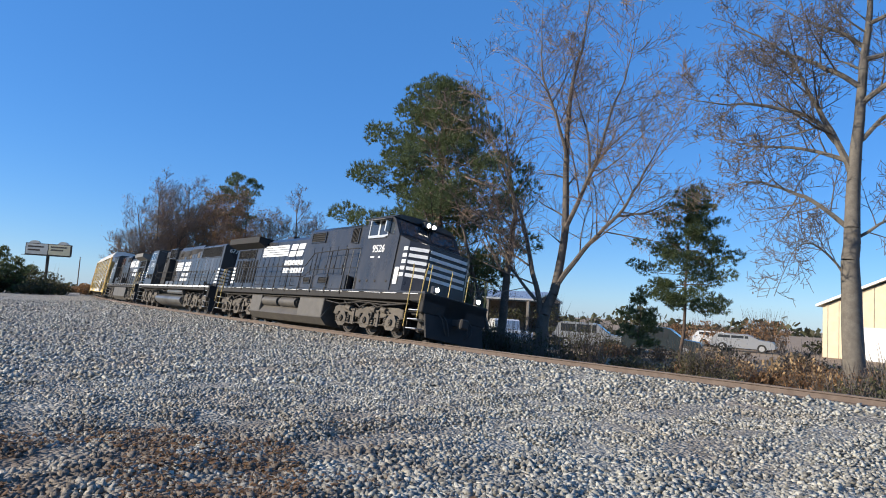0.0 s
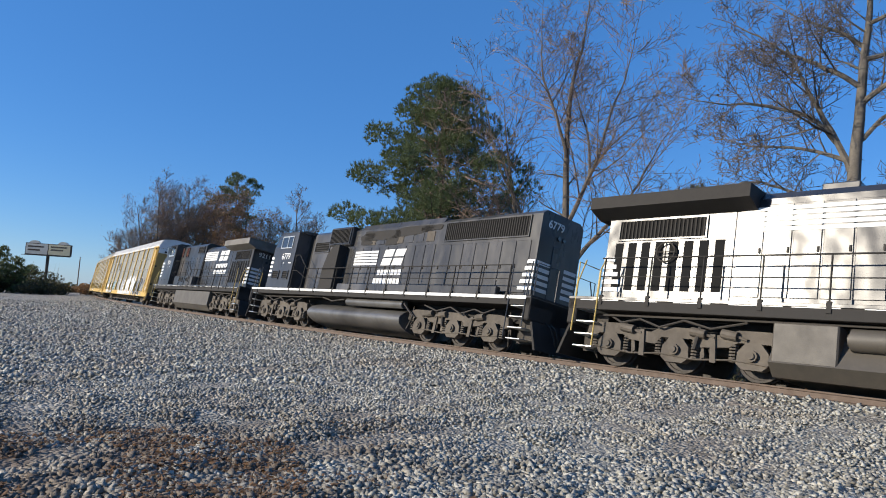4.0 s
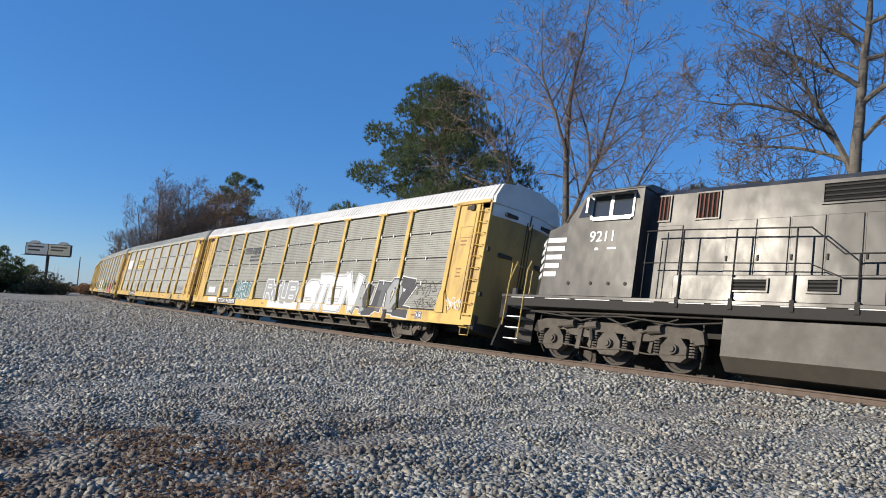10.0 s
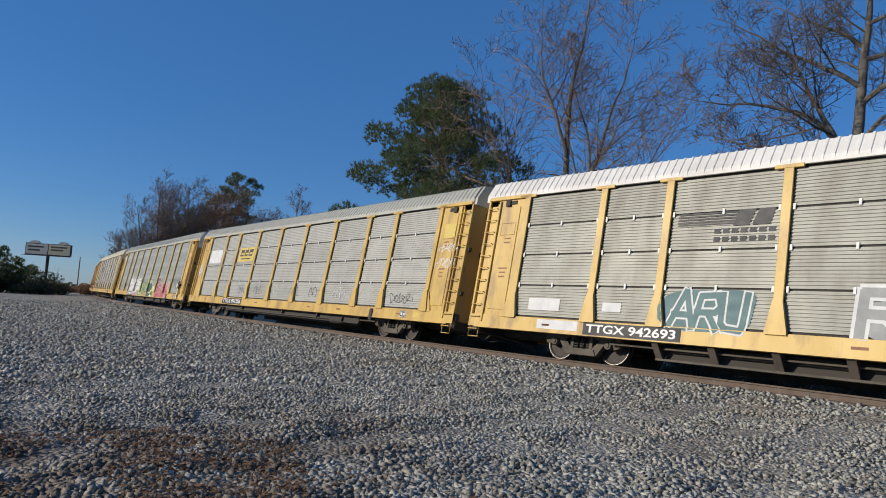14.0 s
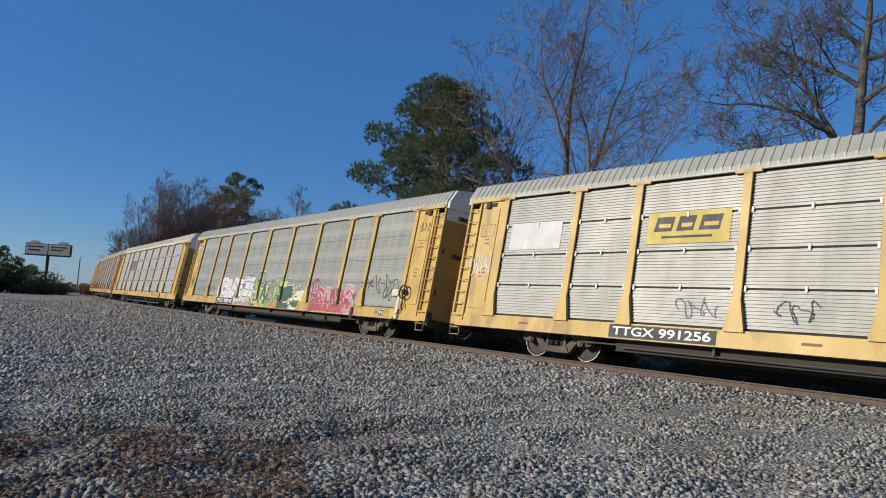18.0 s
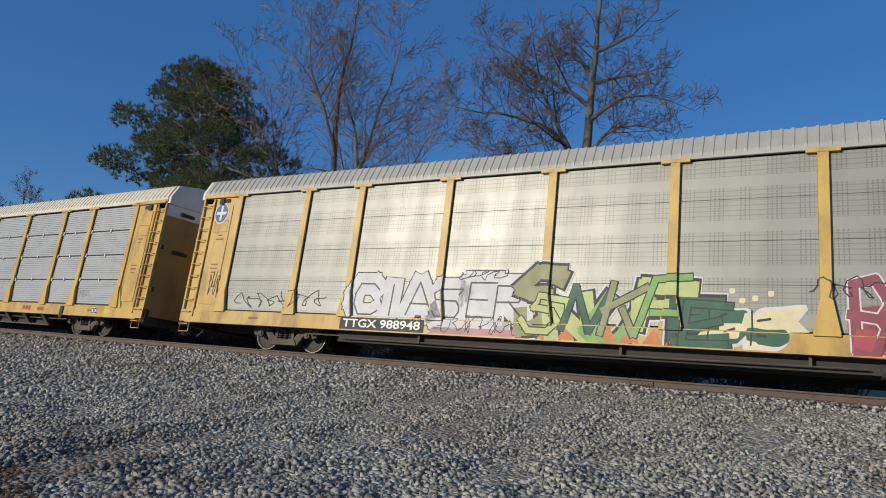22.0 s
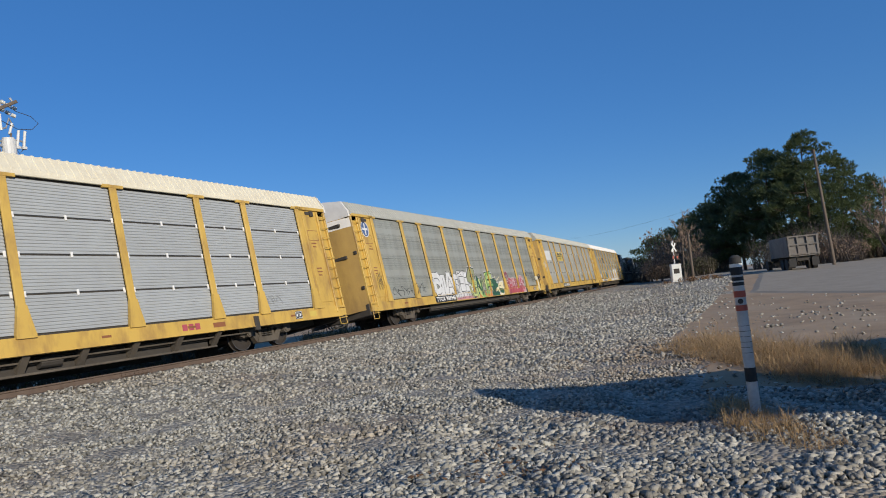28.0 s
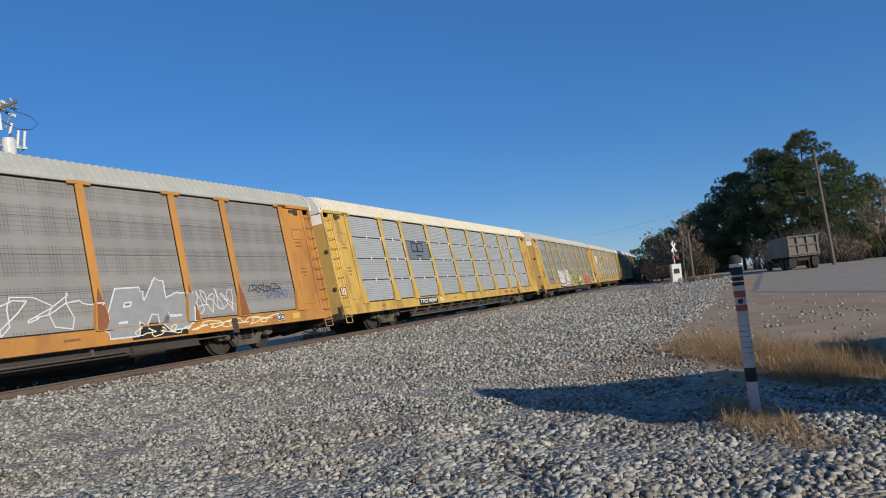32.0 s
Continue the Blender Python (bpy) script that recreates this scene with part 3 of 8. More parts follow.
        part("corner_post", Geo().box(min(x1 - s * 0.09, x1), max(x1 - s * 0.09, x1), YS - 0.01, YS + 0.09, 0.75, EAVE - 0.02, 0.01), m_frame, car)
        part("corner_post", Geo().box(min(x1 - s * 0.52, x1 - s * 0.46), max(x1 - s * 0.52, x1 - s * 0.46), YS - 0.005, YS + 0.09, 0.75, EAVE - 0.2, 0.008), m_frame, car)
        lad = part("ladder", Geo().box(min(x1 - s * 0.46, x1 - s * 0.09), max(x1 - s * 0.46, x1 - s * 0.09), YS + 0.07, YS + 0.09, 0.9, EAVE - 0.25), m_frame, car)
        for i in range(11):
            z = 0.55 + i * 0.39
            part("rung", Geo().pipe([(x1 - s * 0.52, YS + 0.02, z), (x1 - s * 0.50, YS - 0.07, z), (x1 - s * 0.08, YS - 0.07, z), (x1 - s * 0.05, YS + 0.02, z)], 0.016, 5), m_frame, lad)
        part("door_track", Geo().box(min(x0 - s * 0.1, x1 - s * 0.05), max(x0 - s * 0.1, x1 - s * 0.05), YS - 0.05, YS + 0.06, EAVE - 0.09, EAVE + 0.03, 0.01), m_frame, car)
        part("track_bracket", Geo().box(min(x0 + s * 0.75, x0 + s * 0.95), max(x0 + s * 0.75, x0 + s * 0.95), YS - 0.06, YS, EAVE - 0.32, EAVE - 0.12, 0.01), M_UNDER, car)
        part("door_notch", Geo().box(min(x0 + s * 0.5, x0 + s * 0.95), max(x0 + s * 0.5, x0 + s * 0.95), YS - 0.016, YS + 0.01, EAVE - 0.26, EAVE - 0.14), M_UNDER, car, "dark notch above the end sheet")
        part("end_gusset", Geo().prism([(x0 + s * 0.15, 0.98), (x0 + s * 0.45, 0.98), (x0 + s * 0.15, 1.7)], 1, YS - 0.03, YS + 0.01), m_frame, car)
        part("end_stake", Geo().box(min(x1 - s * 0.62, x1 - s * 0.55), max(x1 - s * 0.62, x1 - s * 0.55), YS - 0.05, YS + 0.02, 0.8, EAVE - 0.12, 0.01), m_frame, car)
        # end doors, curved inwards
        for q, yy in (("a", -1), ("b", 1)):
            g = Geo()
            n = 6
            pts = []
            for i in range(n + 1):
                a = i / n
                pts.append((x1 + s * 0.30 * math.sin(a * math.pi / 2), yy * (1.50 - 1.46 * a)))
            ring = [(x, y) for x, y in pts] + [(x - s * 0.05, y) for x, y in pts[::-1]]
            g.prism(ring, 2, 0.75, EAVE - 0.1)
            # yellow doors take the darker yellow: end-on shade put into the colour
            d = part("end_door", g, M_SHADEDYELLOW if m_frame == M_YELLOW else m_frame, car, "mustard-yellow end door with shade in its colour" if m_frame == M_YELLOW else "")
            if end_white:
                skin = [(x + s * 0.005, y) for x, y in pts] + [(x + s * 0.001, y) for x, y in pts[::-1]]
                part("door_top_band", Geo().prism(skin, 2, 4.3, EAVE - 0.12), M_ROOFWHITE, d, "white painted door top")
            for z in (3.0, 4.38):
                part("door_slot", Geo().box(min(x1 + s * 0.16, x1 + s * 0.262), max(x1 + s * 0.16, x1 + s * 0.262), min(yy * 0.5, yy * 1.08), max(yy * 0.5, yy * 1.08), z, z + 0.13, 0.01), M_UNDER, d, "black slot in the end door")
            part("lock_rod", Geo().rod((x1 + s * 0.3, yy * 0.12, 0.95), (x1 + s * 0.3, yy * 0.12, EAVE - 0.4), 0.02, 6), M_UNDER, d)
            for z in (1.6, 3.1):
                part("hinge", Geo().box(min(x1 + s * 0.02, x1 + s * 0.10), max(x1 + s * 0.02, x1 + s * 0.10), min(yy * 1.38, yy * 1.5), max(yy * 1.38, yy * 1.5), z, z + 0.14, 0.01), M_UNDER, d)
        part("end_cap", Geo().prism([(-1.55, EAVE - 0.1), (1.55, EAVE - 0.1), (1.55, EAVE + 0.13), (1.31, EAVE + 0.61), (0.5, EAVE + 0.805), (-0.5, EAVE + 0.805), (-1.31, EAVE + 0.61), (-1.55, EAVE + 0.13)], 0, min(x1 - s * 0.06, x1 + s * 0.13), max(x1 - s * 0.06, x1 + s * 0.13)), M_ROOFWHITE if end_white else m_roof, car)
        part("end_sill", Geo().box(min(x1 - s * 0.35, x1 + s * 0.05), max(x1 - s * 0.35, x1 + s * 0.05), -1.5, 1.5, 0.5, 0.98, 0.02), M_UNDER, car)
        part("step", Geo().pipe([(x1 - s * 0.5, YS, 0.65), (x1 - s * 0.5, YS, 0.32), (x1 - s * 0.06, YS, 0.32), (x1 - s * 0.06, YS, 0.65)], 0.018, 5), m_frame, car)
        part("coupler", Geo().box(min(x1, x1 + s * 0.62), max(x1, x1 + s * 0.62), -0.11, 0.11, 0.68, 0.92, 0.03).box(min(x1 + s * 0.55, x1 + s * 0.82), max(x1 + s * 0.55, x1 + s * 0.82), -0.17, 0.17, 0.62, 0.95, 0.05), M_UNDER, car)
        part("air_hose", Geo().pipe([(x1, -0.4, 0.6), (x1 + s * 0.25, -0.42, 0.4), (x1 + s * 0.55, -0.3, 0.3), (x1 + s * 0.75, -0.1, 0.38)], 0.025, 6), M_UNDER, car)
        freight_bogie(car, s * 10.05)
    # brake gear box and handwheel under the sill
    part("brake_cylinder", Geo().rod((2.0, -1.1, 0.48), (2.55, -1.1, 0.48), 0.14, 12).rod((2.55, -1.1, 0.48), (3.3, -1.05, 0.48), 0.03, 6), M_UNDER, car)
    part("side_box", Geo().box(9.0, 9.22, YS - 0.06, YS + 0.05, 0.5, 0.95, 0.02), M_UNDER, car)
    # roof: ribbed arch
    arch = [(-1.58, EAVE), (-1.56, EAVE + 0.13), (-1.33, EAVE + 0.6), (-0.5, EAVE + 0.79), (0.5, EAVE + 0.79), (1.33, EAVE + 0.6), (1.56, EAVE + 0.13), (1.58, EAVE)]
    n = len(arch)
    g = Geo()
    xs = []
    k = 0
    x = -CAR_HALF
    step = 0.235
    while x < CAR_HALF - 0.01:
        xs += [(x, 0.0), (x + 0.15, 0.0), (x + 0.165, 0.022), (x + 0.22, 0.022)]
        x += step
    xs.append((CAR_HALF, 0.0))
    for xx, lift in xs:
        for y, z in arch:
            out = Vector((y, z - EAVE + 1.2)).normalized() * lift if EAVE < z else Vector((0, 0))
            g.v.append((min(xx, CAR_HALF), y + out.x, z + out.y))
    for i in range(len(xs) - 1):
        g.f += [(i * n + j, i * n + j + 1, (i + 1) * n + j + 1, (i + 1) * n + j) for j in range(n - 1)]
    part("roof", g, m_roof, car)
    part("eave_rail", Geo().box(-CAR_HALF, CAR_HALF, YS - 0.035, YS + 0.03, EAVE - 0.03, EAVE + 0.03, 0.008), m_roof, car)
    return car


# ---- locomotives ----
M_GRILLE = mat("black_grille", (0.010, 0.010, 0.010), (0.016, 0.016, 0.016), 3, rough=0.8, bump=0.1, spec=0.08)
M_ALU = mat("bare_aluminium", (0.62, 0.62, 0.6), (0.5, 0.5, 0.48), 4, rough=0.35, metal=0.7, bump=0.02)
M_RAILYELLOW = mat("yellow_handrail", (0.55, 0.40, 0.12), (0.4, 0.28, 0.08), 5, rough=0.5, bump=0.05)
M_LAMP = glow("lit_headlight", (1.0, 0.93, 0.78), 12.0)
M_TANK = mat("dusty_tank", (0.095, 0.083, 0.066), (0.06, 0.053, 0.044), 1.5, rough=0.6, bump=0.1, stain=(0.05, 0.045, 0.04), stain_amount=0.6, stain_scale=1.2)
M_TANKSHINY = mat("grey_steel_tank", (0.19, 0.185, 0.175), (0.13, 0.125, 0.118), 1.0, rough=0.36, metal=0.4, bump=0.04, stain=(0.05, 0.05, 0.05), stain_amount=0.7, stain_scale=0.8)
M_DUSTYTAN = mat("tan_dust_on_black", (0.10, 0.09, 0.075), (0.16, 0.145, 0.12), 2, rough=0.6, bump=0.06, stain=(0.05, 0.045, 0.04), stain_amount=0.6, stain_scale=0.8)
M_RUSTRED = mat("oxide_red_louvre", (0.16, 0.05, 0.03), (0.1, 0.035, 0.025), 4, rough=0.8, bump=0.1)
M_SUNSHADE = mat("grey_canvas", (0.2, 0.19, 0.17), (0.15, 0.14, 0.13), 4, rough=0.8)


def loco_bogie(loco, x0, near):
    b = part("bogie", Geo().box(-1.9, 1.9, -0.7, 0.7, 0.55, 0.85, 0.03), M_UNDER, loco, at=Matrix.Translation((x0, 0, 0)))
    for s in (-1, 1):
        y = s * 1.13
        g = Geo()
        beam = [(-2.62, 0.70), (-2.55, 1.0), (-2.2, 1.08), (-1.5, 1.08), (-1.15, 0.96), (-0.7, 0.90), (-0.4, 1.06), (0.4, 1.06), (0.7, 0.90), (1.15, 0.96), (1.5, 1.08), (2.2, 1.08), (2.55, 1.0), (2.62, 0.70),
                (2.42, 0.66), (2.2, 0.80), (1.5, 0.80), (1.3, 0.68), (0.55, 0.62), (0.4, 0.80), (-0.4, 0.80), (-0.55, 0.62), (-1.3, 0.68), (-1.5, 0.80), (-2.2, 0.80), (-2.42, 0.66)]
        for i in range(12):
            g.prism([beam[i], beam[i + 1], beam[25 - i - 1], beam[25 - i]], 1, y - 0.10, y + 0.10)
        g.prism([beam[12], beam[13], beam[14], beam[13]][:3], 1, y - 0.10, y + 0.10)
        part("side_frame", g, M_TRUCK, b)
        for k in (-1.85, 0.0, 1.85):
            part("pedestal", Geo().prism([(k - 0.34, 0.60), (k - 0.36, 0.34), (k - 0.22, 0.22), (k + 0.22, 0.22), (k + 0.36, 0.34), (k + 0.34, 0.60), (k + 0.16, 0.82), (k - 0.16, 0.82)], 1, y - 0.12, y + 0.12), M_TRUCK, b)
        if s == near:
            for k in (-1.85, 0.0, 1.85):
                part("axle_box", Geo().rod((k, y, 0.52), (k, y + s * 0.20, 0.52), 0.13, 12).rod((k, y + s * 0.2, 0.52), (k, y + s * 0.24, 0.52), 0.08, 10), M_TRUCK, b)
                for d in (-0.47, 0.47):
                    sp = Geo()
                    for i in range(6):
                        sp.rod((k + d, y + s * 0.02, 0.36 + i * 0.07), (k + d, y + s * 0.02, 0.40 + i * 0.07), 0.10, 8)
                    tagged(part("coil_spring", sp, M_TRUCK, b), kind="stuff")
            for k in (-1.35, 0.55, 1.3):
                part("brake_cylinder", Geo().rod((k - 0.16, y + s * 0.14, 0.98), (k + 0.2, y + s * 0.14, 0.93), 0.11, 10).rod((k + 0.2, y + s * 0.14, 0.93), (k + 0.42, y + s * 0.14, 0.86), 0.035, 6), M_TRUCK, b)
            for k in (-0.92, 0.92):
                part("brake_lever", Geo().prism([(k - 0.06, 0.95), (k + 0.06, 0.95), (k + 0.12, 0.3), (k - 0.02, 0.3)], 1, min(y + s * 0.1, y + s * 0.15), max(y + s * 0.1, y + s * 0.15)), M_TRUCK, b)
                part("brake_shoe", Geo().prism([(k - 0.34, 0.75), (k - 0.26, 0.78), (k - 0.2, 0.42), (k - 0.3, 0.36)], 1, y - 0.05, y + 0.05), M_TRUCK, b)
            part("damper", Geo().rod((0.62, y + s * 0.16, 1.08), (0.5, y + s * 0.16, 0.56), 0.055, 8), M_UNDER, b)
            part("brake_rigging", Geo().pipe([(-2.2, y + s * 0.12, 0.42), (-1.2, y + s * 0.12, 0.34), (-0.4, y + s * 0.12, 0.40), (0.5, y + s * 0.12, 0.33), (1.4, y + s * 0.12, 0.40), (2.2, y + s * 0.12, 0.34)], 0.022, 5), M_TRUCK, b)
            for k in (-1, 1):
                part("sand_pipe", Geo().pipe([(k * 2.5, y, 1.2), (k * 2.55, y, 0.6), (k * 2.4, y * 0.8, 0.15)], 0.02, 5), M_TRUCK, b)
            part("cable", Geo().pipe([(-1.9, y + s * 0.1, 1.25), (-1.5, y + s * 0.2, 1.08), (-1.0, y + s * 0.15, 1.2), (-0.4, y + s * 0.22, 1.02), (0.2, y + s * 0.18, 1.22), (0.9, y + s * 0.2, 1.06), (1.7, y + s * 0.15, 1.25)], 0.028, 5), M_UNDER, b)
    for k in (-1.85, 0.0, 1.85):
        WHEELS.append((wheelset(b, k, 0.52, M_WHEEL), 0.52, 1))


def hood_end(loco, near, x, y, number, z_text, m):
    """White bands wrapping the end of the long hood, and the number above them."""
    for i in range(5):
        z = 1.95 + i * 0.21
        part("hood_band", Geo().box(x, x + 0.62 - 0.07 * i, min(y, y + near * 0.03), max(y, y + near * 0.03), z, z + 0.12), M_WHITE, loco)
        part("hood_band", Geo().box(x - 0.006, x, -0.92, 0.92, z, z + 0.12), M_WHITE, loco)
    part("end_door", Geo().box(x - 0.03, x, -0.32, 0.32, 1.75, 3.5, 0.012), m, loco)
    part("road_number", lettering(number, 0.36, 1.1, 0.012), M_WHITE, loco, "white road number", at=Matrix.Translation((x - 0.008, near * 0.3, z_text)) @ Matrix.Rotation(radians(-90), 4, "Z") @ FACE_NEAR)
    for q in (-0.12, 0.12):
        part("rear_lamp", Geo().rod((x - 0.05, q, z_text - 0.35), (x, q, z_text - 0.35), 0.08, 12), M_GLASS, loco)


def hood_doors(loco, near, x0, x1, y, z0, z1, count, m):
    w = (x1 - x0) / count
    for i in range(count):
        g = Geo().box(x0 + i * w + 0.02, x0 + (i + 1) * w - 0.02, min(y, y + near * 0.025), max(y, y + near * 0.025), z0, z1, 0.012)
        d = part("hood_door", g, m, loco)
        part("latch", Geo().box(x0 + (i + 1) * w - 0.10, x0 + (i + 1) * w - 0.05, min(y, y + near * 0.05), max(y, y + near * 0.05), (z0 + z1) / 2 - 0.07, (z0 + z1) / 2 + 0.07, 0.01), M_UNDER, d)


def louvres(loco, name, near, x0, x1, y, z0, z1, m, upright=False, frame_m=None):
    """A recessed grille: a dark plate with a frame and blades."""
    p = part(name, Geo().box(x0, x1, min(y, y + near * 0.012), max(y, y + near * 0.012), z0, z1), M_GRILLE, loco)
    g = Geo()
    if upright:
        n = max(3, int((x1 - x0) / 0.11))
        for i in range(n):
            x = x0 + (i + 0.5) * (x1 - x0) / n
            g.box(x - 0.02, x + 0.02, min(y, y + near * 0.035), max(y, y + near * 0.035), z0, z1)
    else:
        n = max(3, int((z1 - z0) / 0.10))
        for i in range(n):
            z = z0 + (i + 0.5) * (z1 - z0) / n
            g.box(x0, x1, min(y, y + near * 0.035), max(y, y + near * 0.035), z - 0.018, z + 0.018)
    tagged(part("louvre_pack", g, m if m == M_RUSTRED else M_FLATBLACK, p), kind="stuff")
    part("grille_frame", Geo().box(x0 - 0.04, x1 + 0.04, min(y, y + near * 0.045), max(y, y + near * 0.045), z1, z1 + 0.04).box(x0 - 0.04, x1 + 0.04, min(y, y + near * 0.045), max(y, y + near * 0.045), z0 - 0.04, z0)
         .box(x0 - 0.04, x0, min(y, y + near * 0.045), max(y, y + near * 0.045), z0, z1).box(x1, x1 + 0.04, min(y, y + near * 0.045), max(y, y + near * 0.045), z0, z1), frame_m or m, p)
    return p


def handrail(loco, near, path, m, posts):
    y = near * 1.50
    m = M_FLATBLACK
    r = part("handrail", Geo().pipe([(x, y, z) for x, z in path], 0.02, 6), m, loco)
    part("mid_rail", Geo().pipe([(x, y, 1.7 + (z - 1.7) * 0.52) for x, z in path], 0.015, 5), m, r)
    for x in posts:
        z = float(np.interp(x, [p[0] for p in path], [p[1] for p in path]))
        part("stanchion", Geo().rod((x, y, 1.62), (x, y, z), 0.022, 6).box(x - 0.05, x + 0.05, y - 0.03, y + 0.03, 1.5, 1.75), m, r)


def loco_ends(loco, half, m, rail_m):
    for s in (-1, 1):
        x1 = s * half
        part("end_beam", Geo().box(min(x1 - s * 0.3, x1), max(x1 - s * 0.3, x1), -1.5, 1.5, 0.95, 1.7, 0.03), M_FLATBLACK, loco)
        part("plow", Geo().prism([(x1 - s * 0.1, 0.12), (x1 + s * 0.30, 0.12), (x1 + s * 0.05, 0.95), (x1 - s * 0.1, 0.95)], 1, -1.35, 1.35) if False else Geo().add(
            [(x1 + s * 0.32, -1.35, 0.12), (x1 + s * 0.32, 1.35, 0.12), (x1 + s * 0.02, 1.35, 0.95), (x1 + s * 0.02, -1.35, 0.95), (x1 + s * 0.24, -1.35, 0.12), (x1 + s * 0.24, 1.35, 0.12), (x1 - s * 0.06, 1.35, 0.95), (x1 - s * 0.06, -1.35, 0.95)],
            [(0, 1, 2, 3), (7, 6, 5, 4), (0, 4, 5, 1), (2, 6, 7, 3), (1, 5, 6, 2), (0, 3, 7, 4)]), M_FLATBLACK, loco)
        part("coupler", Geo().box(min(x1, x1 + s * 0.45), max(x1, x1 + s * 0.45), -0.12, 0.12, 0.72, 0.98, 0.03).box(min(x1 + s * 0.38, x1 + s * 0.68), max(x1 + s * 0.38, x1 + s * 0.68), -0.19, 0.19, 0.66, 1.02, 0.05), M_UNDER, loco)
        for q in (-0.7, -0.5, 0.5, 0.7):
            part("air_hose", Geo().pipe([(x1, q, 1.0), (x1 + s * 0.22, q, 0.85), (x1 + s * 0.34, q * 0.9, 0.55), (x1 + s * 0.30, q * 0.7, 0.35)], 0.024, 6), M_UNDER, loco)
        for side in (-1, 1):
            st = part("steps", Geo().box(min(x1 - s * 0.95, x1 - s * 0.25), max(x1 - s * 0.95, x1 - s * 0.25), min(side * 0.85, side * 0.9), max(side * 0.85, side * 0.9), 0.3, 1.6), M_UNDER, loco)
            for i in range(4):
                z = 0.36 + i * 0.33
                part("tread", Geo().box(min(x1 - s * 0.9, x1 - s * 0.28), max(x1 - s * 0.9, x1 - s * 0.28), min(side * 0.9, side * 1.45), max(side * 0.9, side * 1.45), z, z + 0.035, 0.006), M_ALU, st)
            part("step_rail", Geo().pipe([(x1 - s * 0.95, side * 1.52, 0.4), (x1 - s * 0.95, side * 1.52, 2.45), (x1 - s * 1.05, side * 1.50, 2.72)], 0.02, 6), rail_m, st)
            part("step_rail", Geo().pipe([(x1 - s * 0.22, side * 1.52, 0.75), (x1 - s * 0.22, side * 1.50, 2.1), (x1 - s * 0.3, side * 1.35, 2.75)], 0.02, 6), rail_m, st)
        for side in (-1, 1):
            part("end_rail", Geo().pipe([(x1 - s * 0.08, side * 1.35, 1.7), (x1 - s * 0.08, side * 1.35, 2.7), (x1 - s * 0.08, side * 0.4, 2.7), (x1 - s * 0.08, side * 0.4, 1.7)], 0.018, 6), rail_m, loco)


def slant_mark(loco, near, x0, x1, y, z0, z1, slices):
    """A plain slanted emblem: blocks split by slanted gaps."""
    n = slices
    k = 0.10 * near * -1
    for i in range(n):
        a, b = x0 + (x1 - x0) * i / n, x0 + (x1 - x0) * (i + 0.84) / n
        zm = (z0 + z1) / 2
        g = Geo()
        g.prism([(a, z0), (b, z0), (b + k, zm - 0.035), (a + k, zm - 0.035)], 1, min(y, y + near * 0.006), max(y, y + near * 0.006))
        g.prism([(a + k, zm + 0.035), (b + k, zm + 0.035), (b + 2 * k, z1), (a + 2 * k, z1)], 1, min(y, y + near * 0.006), max(y, y + near * 0.006))
        part("emblem", g, M_WHITE, loco, "plain white emblem block")


def word_bars(loco, near, x0, x1, y, z0, z1, letters):
    w = (x1 - x0) / letters
    for i in range(letters):
        part("letter_bar", Geo().box(x0 + i * w, x0 + (i + 0.8) * w, min(y, y + near * 0.006), max(y, y + near * 0.006), z0, z1), M_WHITE, loco, "white lettering bar")


def road_number(loco, near, text, x, y, z, size):
    me = lettering(text, size, 1.1, 0.012)
    part("road_number", me, M_WHITE, loco, "white road number", at=side_at(x, y + near * 0.004, z, near > 0))


